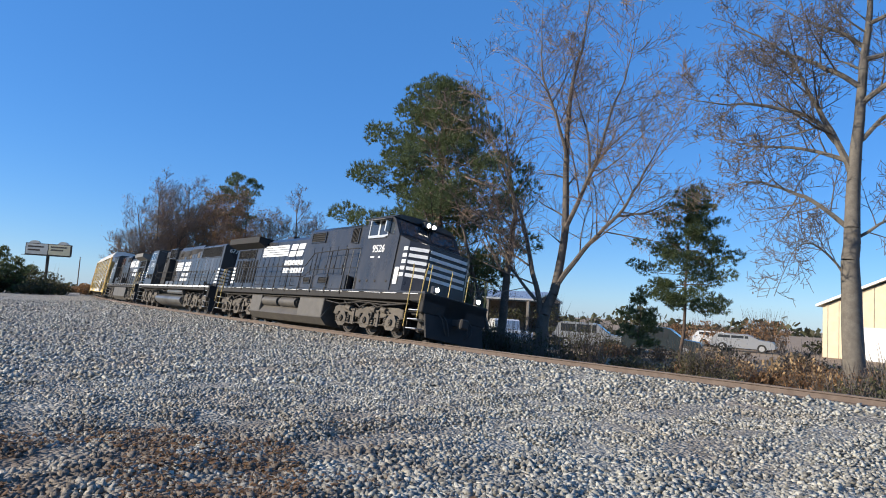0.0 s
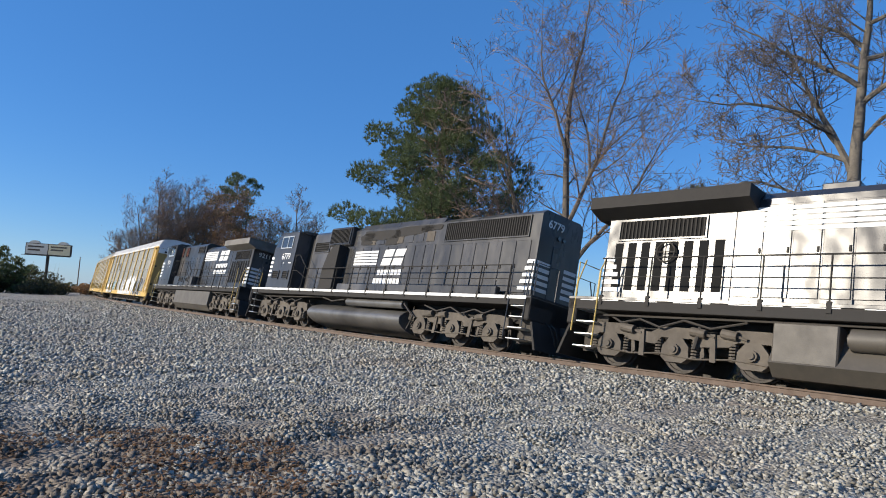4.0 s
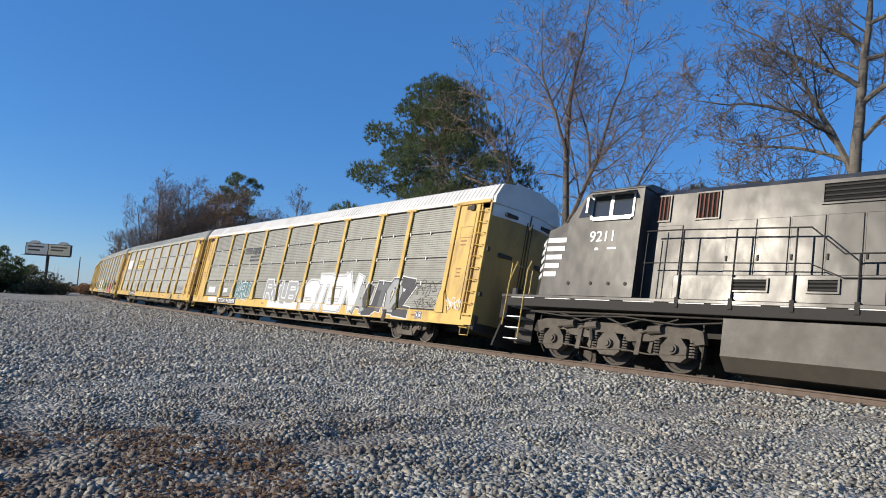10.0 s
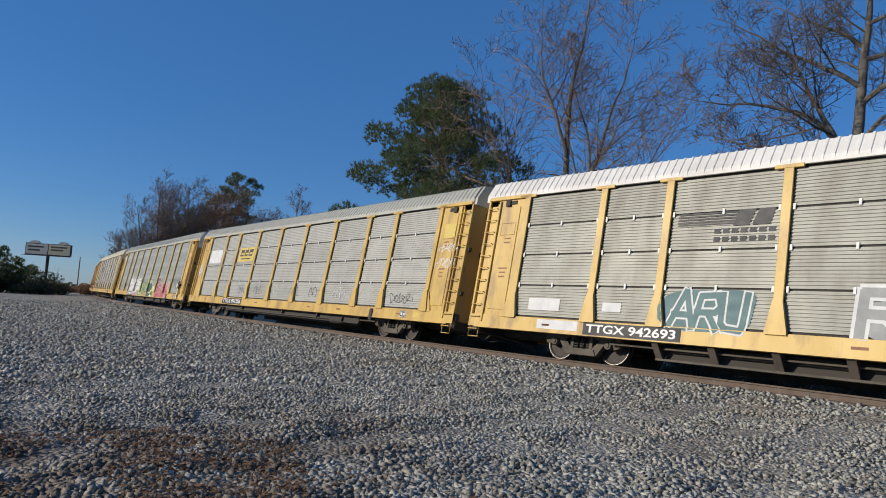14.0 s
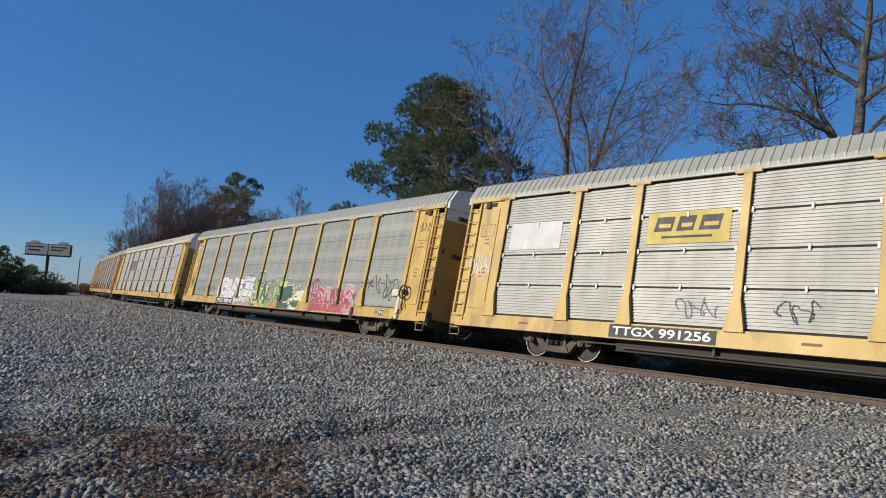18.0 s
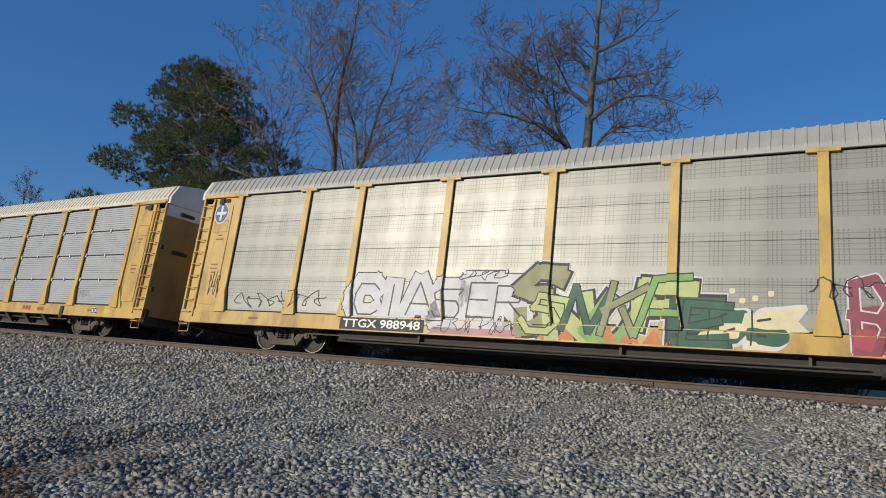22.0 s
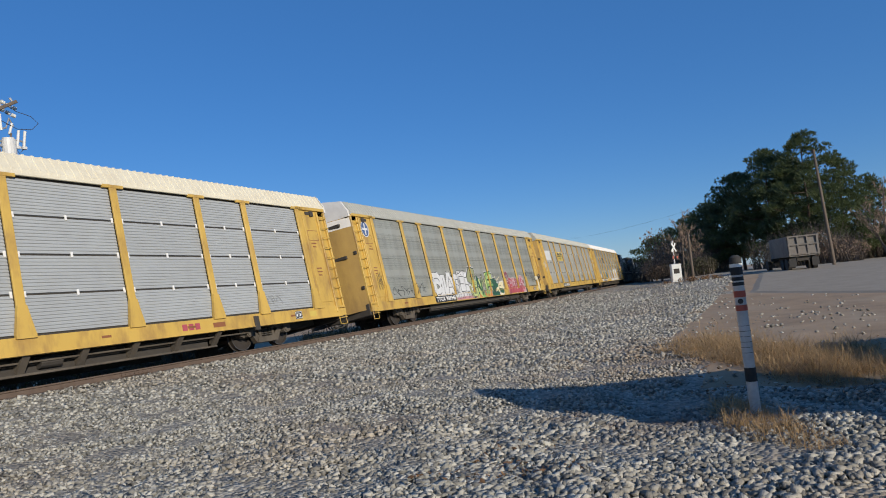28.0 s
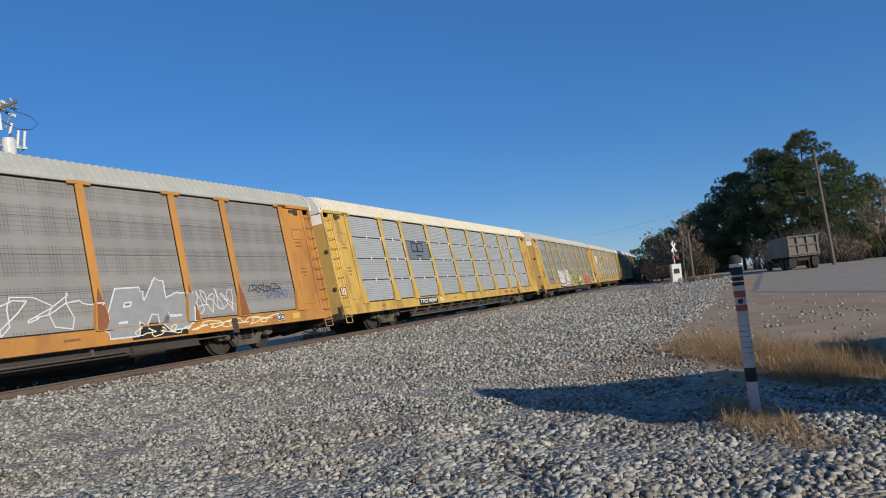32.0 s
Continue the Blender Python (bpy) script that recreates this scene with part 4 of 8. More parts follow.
def wide_cab_loco(number, near, label, m, tanks, lit):
    """A six-axle diesel with a wide nose; its front points along +x."""
    lo = thing("locomotive", label, "locomotive", group="locomotives of the train")
    half = 10.55
    part("frame", Geo().box(-half, half, -1.50, 1.50, 1.36, 1.62, 0.01).box(-half, half, -0.5, 0.5, 0.95, 1.36), M_FLATBLACK, lo)
    for i in range(15):
        x = -half + 0.4 + i * 1.38
        part("sill_stripe", Geo().box(x, x + 0.95 if i % 3 else x + 1.2, min(near * 1.502, near * 1.508), max(near * 1.502, near * 1.508), 1.60, 1.69), M_WHITE, lo)
    part("walkway", Geo().box(-half, half, -1.52, 1.52, 1.62, 1.70, 0.008), m, lo)
    # nose and cab
    g = Geo().add([(9.0, -1.52, 1.7), (9.6, -1.0, 1.7), (9.6, 1.0, 1.7), (9.0, 1.52, 1.7), (7.9, 1.52, 1.7), (7.9, -1.52, 1.7),
                   (8.95, -1.50, 3.62), (9.5, -0.95, 3.55), (9.5, 0.95, 3.55), (8.95, 1.50, 3.62), (7.9, 1.50, 3.98), (7.9, -1.50, 3.98)],
                  [(0, 1, 7, 6), (1, 2, 8, 7), (2, 3, 9, 8), (3, 4, 10, 9), (5, 0, 6, 11), (6, 7, 8, 9, 10, 11), (0, 5, 4, 3, 2, 1), (4, 5, 11, 10)])
    part("nose", g, m, lo)
    g = Geo().prism([(5.7, 1.7), (8.2, 1.7), (8.2, 3.90), (7.72, 4.55), (7.45, 4.70), (5.7, 4.70)], 1, -1.55, 1.55)
    part("cab", g, m, lo)
    part("cab_roof", Geo().prism([(-1.58, 4.66), (1.58, 4.66), (1.3, 4.82), (0.5, 4.9), (-0.5, 4.9), (-1.3, 4.82)], 0, 5.65, 7.6), m, lo)
    yb = near * 1.552
    for a, b in ((6.0, 6.65), (6.75, 7.35)):
        w = part("cab_window", Geo().box(a, b, min(yb, yb + near * 0.01), max(yb, yb + near * 0.01), 3.92, 4.52), M_GLASS, lo)
        part("window_frame", Geo().box(a - 0.05, a, min(yb, yb + near * 0.03), max(yb, yb + near * 0.03), 3.87, 4.57).box(b, b + 0.05, min(yb, yb + near * 0.03), max(yb, yb + near * 0.03), 3.87, 4.57)
             .box(a, b, min(yb, yb + near * 0.03), max(yb, yb + near * 0.03), 3.87, 3.92).box(a, b, min(yb, yb + near * 0.03), max(yb, yb + near * 0.03), 4.52, 4.57), M_ALU, w)
    part("quarter_window", Geo().prism([(7.5, 3.95), (7.85, 3.95), (7.68, 4.42), (7.5, 4.50)], 1, min(yb, yb + near * 0.01), max(yb, yb + near * 0.01)), M_GLASS, lo)
    part("sun_visor", Geo().add([(5.95, yb, 4.62), (7.5, yb, 4.62), (7.45, yb + near * 0.35, 4.48), (6.0, yb + near * 0.35, 4.48), (5.95, yb, 4.60), (7.5, yb, 4.60), (7.45, yb + near * 0.35, 4.46), (6.0, yb + near * 0.35, 4.46)], [(0, 1, 2, 3), (7, 6, 5, 4), (0, 3, 7, 4), (1, 5, 6, 2), (2, 6, 7, 3)]), M_SUNSHADE, lo)
    part("mirror", Geo().box(7.38, 7.46, min(yb, yb + near * 0.22), max(yb, yb + near * 0.22), 4.0, 4.45, 0.01), M_ALU, lo)
    part("armrest", Geo().box(6.0, 7.3, min(yb, yb + near * 0.06), max(yb, yb + near * 0.06), 3.80, 3.86, 0.01), M_ALU, lo)
    for a, b in ((-1.38, -0.08), (0.08, 1.38)):
        part("windscreen", Geo().add([(8.16, a, 3.99), (8.16, b, 3.99), (7.76, b, 4.52), (7.76, a, 4.52), (8.14, a, 3.97), (8.14, b, 3.97), (7.74, b, 4.50), (7.74, a, 4.50)], [(0, 1, 2, 3), (7, 6, 5, 4), (0, 3, 7, 4), (1, 5, 6, 2)]), M_GLASS, lo)
    hl = part("headlight_box", Geo().box(7.70, 8.0, -0.32, 0.32, 4.52, 4.78, 0.04), m, lo)
    for q in (-0.14, 0.14):
        part("headlight", Geo().rod((8.0, q, 4.65), (8.02, q, 4.65), 0.085, 14), M_LAMP if lit else M_GLASS, hl, "lit headlamp" if lit else "dark headlamp")
    for q in (-1.0, 1.0):
        d = part("ditch_light_box", Geo().box(half - 0.25, half - 0.02, q - 0.12, q + 0.12, 1.72, 1.98, 0.02), m, lo)
        part("ditch_light", Geo().rod((half - 0.02, q, 1.85), (half, q, 1.85), 0.085, 14), M_LAMP if lit else M_GLASS, d)
    for i in range(5):                                    # nose stripes, stepped
        z = 2.25 + i * 0.25
        part("nose_stripe", Geo().box(8.95 - (0.28 if near < 0 else 0.50 + 0.07 * i), 8.93, min(yb - near * 0.04, yb - near * 0.028), max(yb - near * 0.04, yb - near * 0.028), z, z + 0.14), M_WHITE, lo)
        part("nose_stripe", Geo().box(9.56, 9.60, -0.9, 0.9, z, z + 0.12), M_WHITE, lo)
        part("nose_stripe", Geo().prism([(9.02, -1.49), (9.58, -1.0), (9.57, -0.99), (9.01, -1.48)], 2, z, z + 0.13), M_WHITE, lo)
        part("nose_stripe", Geo().prism([(9.02, 1.49), (9.58, 1.0), (9.57, 0.99), (9.01, 1.48)], 2, z, z + 0.13), M_WHITE, lo)
    if near < 0:
        part("side_placard", Geo().box(8.35, 8.62, min(yb - near * 0.02, yb - near * 0.008), max(yb - near * 0.02, yb - near * 0.008), 1.95, 2.6), M_WHITE, lo)
    road_number(lo, near, number, 6.9, yb, 3.35, 0.42)
    part("class_bar", Geo().box(6.4, 6.7, min(yb, yb + near * 0.004), max(yb, yb + near * 0.004), 3.0, 3.05), M_WHITE, lo, "white lettering bar")
    part("class_bar", Geo().box(7.0, 7.12, min(yb, yb + near * 0.004), max(yb, yb + near * 0.004), 2.98, 3.05), M_WHITE, lo, "white lettering bar")
    for x in (5.95, 6.5, 7.1, 7.9):
        part("lifting_eye", Geo().rod((x, yb, 2.05), (x, yb + near * 0.02, 2.05), 0.05, 8), M_UNDER, lo)
    # auxiliary cab and hoods
    ya, ye = near * 1.08, near * 0.98
    part("auxiliary_cab", Geo().prism([(-1.08, 1.7), (1.08, 1.7), (1.08, 4.55), (0.85, 4.74), (-0.85, 4.74), (-1.08, 4.55)], 0, -0.45, 5.7), m, lo)
    louvres(lo, "intake_grille", near, -0.1, 1.25, ya, 4.02, 4.45, m)
    louvres(lo, "upright_louvre", near, 3.75, 4.35, ya, 3.85, 4.5, M_RUSTRED if near > 0 else m, True, m)
    louvres(lo, "upright_louvre", near, 5.15, 5.5, ya, 3.85, 4.5, M_RUSTRED if near > 0 else m, True, m)
    hood_doors(lo, near, -0.4, 3.5, ya, 1.85, 3.75, 5, m)
    part("equipment_box", Geo().box(-0.2, 4.6, min(near * 1.1, near * 1.46), max(near * 1.1, near * 1.46), 1.7, 2.32, 0.02), m, lo)
    louvres(lo, "box_louvre", near, 2.2, 3.0, near * 1.46, 1.95, 2.2, m)
    louvres(lo, "box_louvre", near, 0.7, 1.3, near * 1.46, 1.95, 2.2, m)
    part("cab_door", Geo().box(4.7, 5.45, min(ya, ya + near * 0.03), max(ya, ya + near * 0.03), 1.75, 3.7, 0.02), m, lo)
    part("engine_hood", Geo().prism([(-0.98, 1.7), (0.98, 1.7), (0.98, 4.25), (0.75, 4.46), (-0.75, 4.46), (-0.98, 4.25)], 0, -6.25, -0.45), m, lo)
    hood_doors(lo, near, -6.2, -0.5, ye, 1.9, 4.1, 9, m)
    part("exhaust_duct", Geo().box(-4.6, -3.8, -0.45, 0.45, 4.44, 4.72, 0.03), m, lo)
    part("vent_pod", Geo().rod((-2.6, near * 0.3, 4.44), (-2.6, near * 0.3, 4.58), 0.14, 10).rod((-2.2, near * 0.3, 4.44), (-2.2, near * 0.3, 4.58), 0.14, 10), m, lo)
    part("radiator_hood", Geo().box(-9.9, -6.25, -1.0, 1.0, 1.7, 4.2, 0.02), m, lo)
    part("radiator_wing", Geo().prism([(-1.02, 3.98), (-1.52, 4.17), (-1.52, 4.50), (1.52, 4.50), (1.52, 4.17), (1.02, 3.98)], 0, -10.25, -5.75), M_FLATBLACK if near < 0 else M_DUSTYTAN, lo)
    louvres(lo, "radiator_screen", near, -9.5, -7.0, near * 1.0, 3.40, 3.90, m, True)
    for i in range(8):
        x = -9.6 + i * 0.41
        part("vent_slot", Geo().box(x, x + 0.24, min(near * 1.0, near * 1.012), max(near * 1.0, near * 1.012), 2.0, 3.3), M_GRILLE, lo)
    fan = part("handbrake_wheel", Geo().pipe([(-8.0 + 0.26 * math.cos(a * 0.449), near * 1.10, 3.0 + 0.26 * math.sin(a * 0.449)) for a in range(15)], 0.022, 5), M_UNDER, lo)
    part("spoke", Geo().rod((-8.26, near * 1.10, 3.0), (-7.74, near * 1.10, 3.0), 0.015, 5).rod((-8.0, near * 1.10, 2.74), (-8.0, near * 1.10, 3.26), 0.015, 5), M_UNDER, fan)
    hood_end(lo, near, -9.9, near * 1.0, number, 3.72, m)
    # emblem: stripes towards the rear on one side, towards the front on the other
    ym = ye + near * 0.027
    s0, s1, e0, e1, wz = (-6.0, -2.75, -2.62, -0.95, 2.6) if near < 0 else (-3.2, 0.35, -5.3, -3.5, 2.45)
    for i in range(5):
        part("hood_stripe", Geo().box(s0, s1, min(ym, ym + near * 0.006), max(ym, ym + near * 0.006), 3.45 + i * 0.125, 3.54 + i * 0.125), M_WHITE, lo)
    slant_mark(lo, near, e0, e1, ym, 3.40, 4.05, 2)
    word_bars(lo, near, e0 - 0.3, e1 + 0.2, ym, 2.95, 3.2, 7)
    word_bars(lo, near, e0 - 0.3, e1 + 0.45, ym, 2.55, 2.8, 8)
    handrail(lo, near, [(-9.6, 2.75), (0.6, 2.75), (1.3, 3.35), (4.6, 3.45), (5.5, 3.45)], m, [-9.5, -8.1, -6.7, -5.3, -3.9, -2.5, -1.1, 0.3, 1.6, 3.0, 4.4])
    part("grab_rail", Geo().pipe([(4.85, near * 1.5, 1.7), (4.85, near * 1.5, 3.4)], 0.018, 5).pipe([(5.45, near * 1.5, 1.7), (5.45, near * 1.5, 3.4)], 0.018, 5), m, lo)
    # tank
    g = Geo().prism([(-1.46, 0.45), (-1.15, 0.14), (1.15, 0.14), (1.46, 0.45), (1.46, 1.30), (-1.46, 1.30)] if not tanks else [(-1.46, 0.42), (-1.15, 0.14), (1.15, 0.14), (1.46, 0.42), (1.2, 0.86), (1.0, 1.30), (-1.0, 1.30), (-1.2, 0.86)], 0, -5.05, 3.15)
    part("fuel_tank", g, M_TANK, lo)
    if tanks:
        for a, b in ((-3.5, -1.75), (-1.45, 0.3)):
            smooth_shade(part("air_reservoir", Geo().rod((a, near * 1.28, 1.02), (b, near * 1.28, 1.02), 0.23, 18).rod((a - 0.06, near * 1.28, 1.02), (a, near * 1.28, 1.02), 0.14, 14).rod((b, near * 1.28, 1.02), (b + 0.06, near * 1.28, 1.02), 0.14, 14), M_TANK, lo))
        part("tank_cap", Geo().box(0.7, 3.1, min(near * 1.0, near * 1.45), max(near * 1.0, near * 1.45), 0.42, 1.28, 0.03), M_TANK, lo)
        part("tank_cap", Geo().box(-5.0, -3.7, min(near * 1.0, near * 1.45), max(near * 1.0, near * 1.45), 0.42, 1.28, 0.03), M_TANK, lo)
    part("pipe_run", Geo().pipe([(-9.5, near * 1.3, 1.25), (-5.2, near * 1.3, 1.30), (3.3, near * 1.3, 1.32), (9.4, near * 1.3, 1.25)], 0.03, 6).pipe([(3.2, near * 1.38, 1.2), (4.4, near * 1.38, 1.1), (6.0, near * 1.38, 1.22), (8.0, near * 1.38, 1.15), (9.3, near * 1.38, 1.24)], 0.022, 5), M_UNDER, lo)
    loco_bogie(lo, 6.45, near)
    loco_bogie(lo, -7.35, near)
    loco_ends(lo, half, m, M_RAILYELLOW)
    part("antenna_dome", Geo().box(6.3, 7.1, -0.4, 0.4, 4.88, 4.98, 0.03), m, lo)
    return lo


def standard_cab_loco(number, near, label, m):
    """A six-axle diesel with a narrow nose and rounded tank; its front points along +x."""
    lo = thing("locomotive", label, "locomotive", group="locomotives of the train")
    half = 10.7
    part("frame", Geo().box(-half, half, -1.50, 1.50, 1.38, 1.60, 0.01).box(-half, half, -0.5, 0.5, 0.95, 1.38), M_FLATBLACK, lo)
    part("walkway", Geo().box(-half, half, -1.52, 1.52, 1.60, 1.66, 0.008), m, lo)
    part("sill_stripe", Geo().box(-half + 0.2, half - 0.2, min(near * 1.522, near * 1.528), max(near * 1.522, near * 1.528), 1.56, 1.66), M_WHITE, lo)
    part("nose", Geo().add([(9.95, -0.8, 1.66), (9.95, 0.8, 1.66), (8.7, 1.05, 1.66), (8.7, -1.05, 1.66), (9.85, -0.75, 3.1), (9.85, 0.75, 3.1), (8.7, 1.0, 3.7), (8.7, -1.0, 3.7), (9.6, -0.72, 3.45), (9.6, 0.72, 3.45)],
                           [(0, 1, 5, 4), (4, 5, 9, 8), (8, 9, 6, 7), (1, 2, 6, 9, 5), (3, 0, 4, 8, 7), (0, 3, 2, 1), (2, 3, 7, 6)]), m, lo)
    yb = near * 1.50
    part("cab", Geo().prism([(6.25, 1.66), (8.9, 1.66), (8.75, 3.72), (8.45, 4.30), (8.1, 4.50), (6.25, 4.50)], 1, -1.50, 1.50), m, lo)
    part("cab_roof", Geo().prism([(-1.52, 4.46), (1.52, 4.46), (1.2, 4.60), (0, 4.66), (-1.2, 4.60)], 0, 6.1, 8.3), m, lo)
    for a, b in ((6.75, 7.25), (7.32, 7.95)):
        w = part("cab_window", Geo().box(a, b, min(yb, yb + near * 0.01), max(yb, yb + near * 0.01), 3.72, 4.25), M_GLASS, lo)
        part("window_frame", Geo().box(a - 0.05, a, min(yb, yb + near * 0.03), max(yb, yb + near * 0.03), 3.67, 4.30).box(b, b + 0.05, min(yb, yb + near * 0.03), max(yb, yb + near * 0.03), 3.67, 4.30)
             .box(a, b, min(yb, yb + near * 0.03), max(yb, yb + near * 0.03), 3.67, 3.72).box(a, b, min(yb, yb + near * 0.03), max(yb, yb + near * 0.03), 4.25, 4.30), M_ALU, w)
    part("quarter_window", Geo().prism([(8.05, 3.75), (8.62, 3.75), (8.36, 4.2), (8.05, 4.25)], 1, min(yb, yb + near * 0.01), max(yb, yb + near * 0.01)), M_GLASS, lo)
    for a, b in ((-1.3, -0.1), (0.1, 1.3)):
        part("windscreen", Geo().add([(8.745, a, 3.78), (8.745, b, 3.78), (8.48, b, 4.28), (8.48, a, 4.28), (8.72, a, 3.77), (8.72, b, 3.77), (8.46, b, 4.27), (8.46, a, 4.27)], [(0, 1, 2, 3), (7, 6, 5, 4), (0, 3, 7, 4), (1, 5, 6, 2)]), M_GLASS, lo)
    part("number_board", Geo().box(8.2, 8.5, -0.5, 0.5, 4.4, 4.62, 0.03), m, lo)
    for i in range(5):
        z = 1.95 + i * 0.22
        part("nose_stripe", Geo().box(8.95, 9.40 - 0.03 * i, min(near * 1.12, near * 1.13), max(near * 1.12, near * 1.13), z, z + 0.12), M_WHITE, lo)
        part("nose_stripe", Geo().box(8.55, 8.86, min(yb, yb + near * 0.006), max(yb, yb + near * 0.006), z + 0.3, z + 0.42), M_WHITE, lo)
    road_number(lo, near, number, 7.2, yb, 3.25, 0.44)
    part("class_bar", Geo().box(6.5, 6.8, min(yb, yb + near * 0.004), max(yb, yb + near * 0.004), 2.9, 2.96), M_WHITE, lo, "white lettering bar")
    part("class_bar", Geo().box(7.3, 7.4, min(yb, yb + near * 0.004), max(yb, yb + near * 0.004), 2.9, 2.96), M_WHITE, lo, "white lettering bars")
    louvres(lo, "cab_louvre", near, 6.55, 7.1, yb, 2.15, 2.5, m)
    louvres(lo, "cab_louvre", near, 7.6, 8.3, yb, 2.15, 2.5, m)
    # hood: recess behind the cab, filter box, dynamic brake, radiator
    part("hood_step", Geo().box(5.4, 6.25, -0.8, 0.8, 1.66, 4.4), M_FLATBLACK, lo)
    yh = near * 0.98
    part("hood", Geo().prism([(-0.98, 1.66), (0.98, 1.66), (0.98, 4.42), (0.8, 4.56), (-0.8, 4.56), (-0.98, 4.42)], 0, -10.1, 5.4), m, lo)
    louvres(lo, "filter_grille", near, 3.75, 5.15, yh, 3.55, 4.0, m)
    part("intake_box", Geo().box(1.55, 3.5, -1.16, 1.16, 3.75, 4.60, 0.03), m, lo)
    louvres(lo, "intake_grille", near, 1.65, 3.4, near * 1.16, 3.85, 4.5, m, True)
    part("blower_duct", Geo().prism([(2.0, 1.70), (3.2, 1.70), (3.2, 2.6), (2.95, 3.3), (2.6, 3.62), (2.0, 3.70)], 1, min(yh, near * 1.42), max(yh, near * 1.42)), M_FLATBLACK, lo)
    hood_doors(lo, near, -4.7, 1.2, yh, 1.85, 3.6, 9, m)
    for i in range(8):
        x = -4.5 + i * 0.7
        part("upper_hatch", Geo().box(x, x + 0.5, min(yh, yh + near * 0.02), max(yh, yh + near * 0.02), 3.72, 4.12, 0.01), M_TRUCK if i % 3 == 0 else m, lo)
    part("brake_blister", Geo().prism([(-0.97, 4.42), (0.97, 4.42), (0.85, 4.66), (-0.85, 4.66)], 0, -4.9, 1.1), m, lo)
    rnd = Rand(17)
    for cx, cz, w, h in ((-2.9, 4.2, 2.6, 0.36), (-0.6, 4.12, 2.4, 0.5), (0.4, 4.0, 1.2, 0.45), (-4.2, 4.25, 1.2, 0.25), (-1.6, 3.85, 0.9, 0.35)):
        part("peeled_patch", Geo().prism(blob(rnd, cx, cz, w, h, 0.1, 0.3), 1, min(yh + near * 0.02, yh + near * 0.026), max(yh + near * 0.02, yh + near * 0.026)), M_FLATBLACK, lo, "dull patch of peeled paint")
    part("exhaust_duct", Geo().box(-1.2, -0.6, -0.3, 0.3, 4.6, 4.8, 0.03), m, lo)
    louvres(lo, "radiator_grille", near, -9.6, -5.2, yh, 3.7, 4.35, m, True)
    hood_doors(lo, near, -9.8, -5.0, yh, 1.85, 3.55, 7, m)
    ym = yh + near * 0.027
    for i in range(5):
        part("hood_stripe", Geo().box(-0.75, 1.15, min(ym, ym + near * 0.006), max(ym, ym + near * 0.006), 2.85 + i * 0.13, 2.94 + i * 0.13), M_WHITE, lo)
    slant_mark(lo, near, -2.6, -0.95, ym, 2.82, 3.48, 2)
    word_bars(lo, near, -2.7, -0.9, ym, 2.42, 2.64, 7)
    word_bars(lo, near, -2.7, -0.7, ym, 2.06, 2.28, 8)
    handrail(lo, near, [(-9.7, 2.62), (1.6, 2.62), (4.6, 2.62), (5.6, 3.3), (6.1, 3.3)], m, [-9.6, -8.2, -6.8, -5.4, -4.0, -2.6, -1.2, 0.2, 1.6, 3.4, 4.8, 6.0])
    part("walkway_box", Geo().box(-9.0, 1.4, min(near * 1.25, near * 1.46), max(near * 1.25, near * 1.46), 1.66, 1.95, 0.02), m, lo)
    hood_end(lo, near, -10.1, yh, number, 4.15, m)
    # rounded tank with a long reservoir on it
    prof = [(1.40 * math.cos(a), 0.66 + 0.52 * math.sin(a)) for a in [2 * math.pi * i / 24 for i in range(24)]]
    smooth_shade(part("fuel_tank", Geo().prism(prof, 0, -3.8, 3.75), M_TANKSHINY, lo), 50)
    smooth_shade(part("air_reservoir", Geo().rod((-3.75, near * 1.22, 1.22), (0.5, near * 1.22, 1.22), 0.155, 18), M_TANKSHINY, lo))
    part("pipe_run", Geo().pipe([(0.7, near * 1.3, 1.3), (1.8, near * 1.3, 1.2), (2.8, near * 1.3, 1.36), (5.5, near * 1.3, 1.3), (9.0, near * 1.3, 1.26)], 0.03, 6).pipe([(-3.9, near * 1.35, 1.25), (-4.6, near * 1.35, 0.8), (-4.3, near * 1.3, 0.35)], 0.04, 6), M_UNDER, lo)
    loco_bogie(lo, 6.9, near)
    loco_bogie(lo, -6.9, near)
    loco_ends(lo, half, m, m)
    return lo


# ---- trees and plants ----
def spot(az, r):
    """A place on the ground at a bearing from the eye (degrees, left of straight across the track) and a distance."""
    x, y = -math.sin(radians(az)) * r, math.cos(radians(az)) * r
    return Vector((x, y, ground_z(x, y)))


class Rand(random.Random):
    def ball(self):
        while True:
            v = Vector((self.uniform(-1, 1), self.uniform(-1, 1), self.uniform(-1, 1)))
            if 0.05 < v.length < 1:
                return v


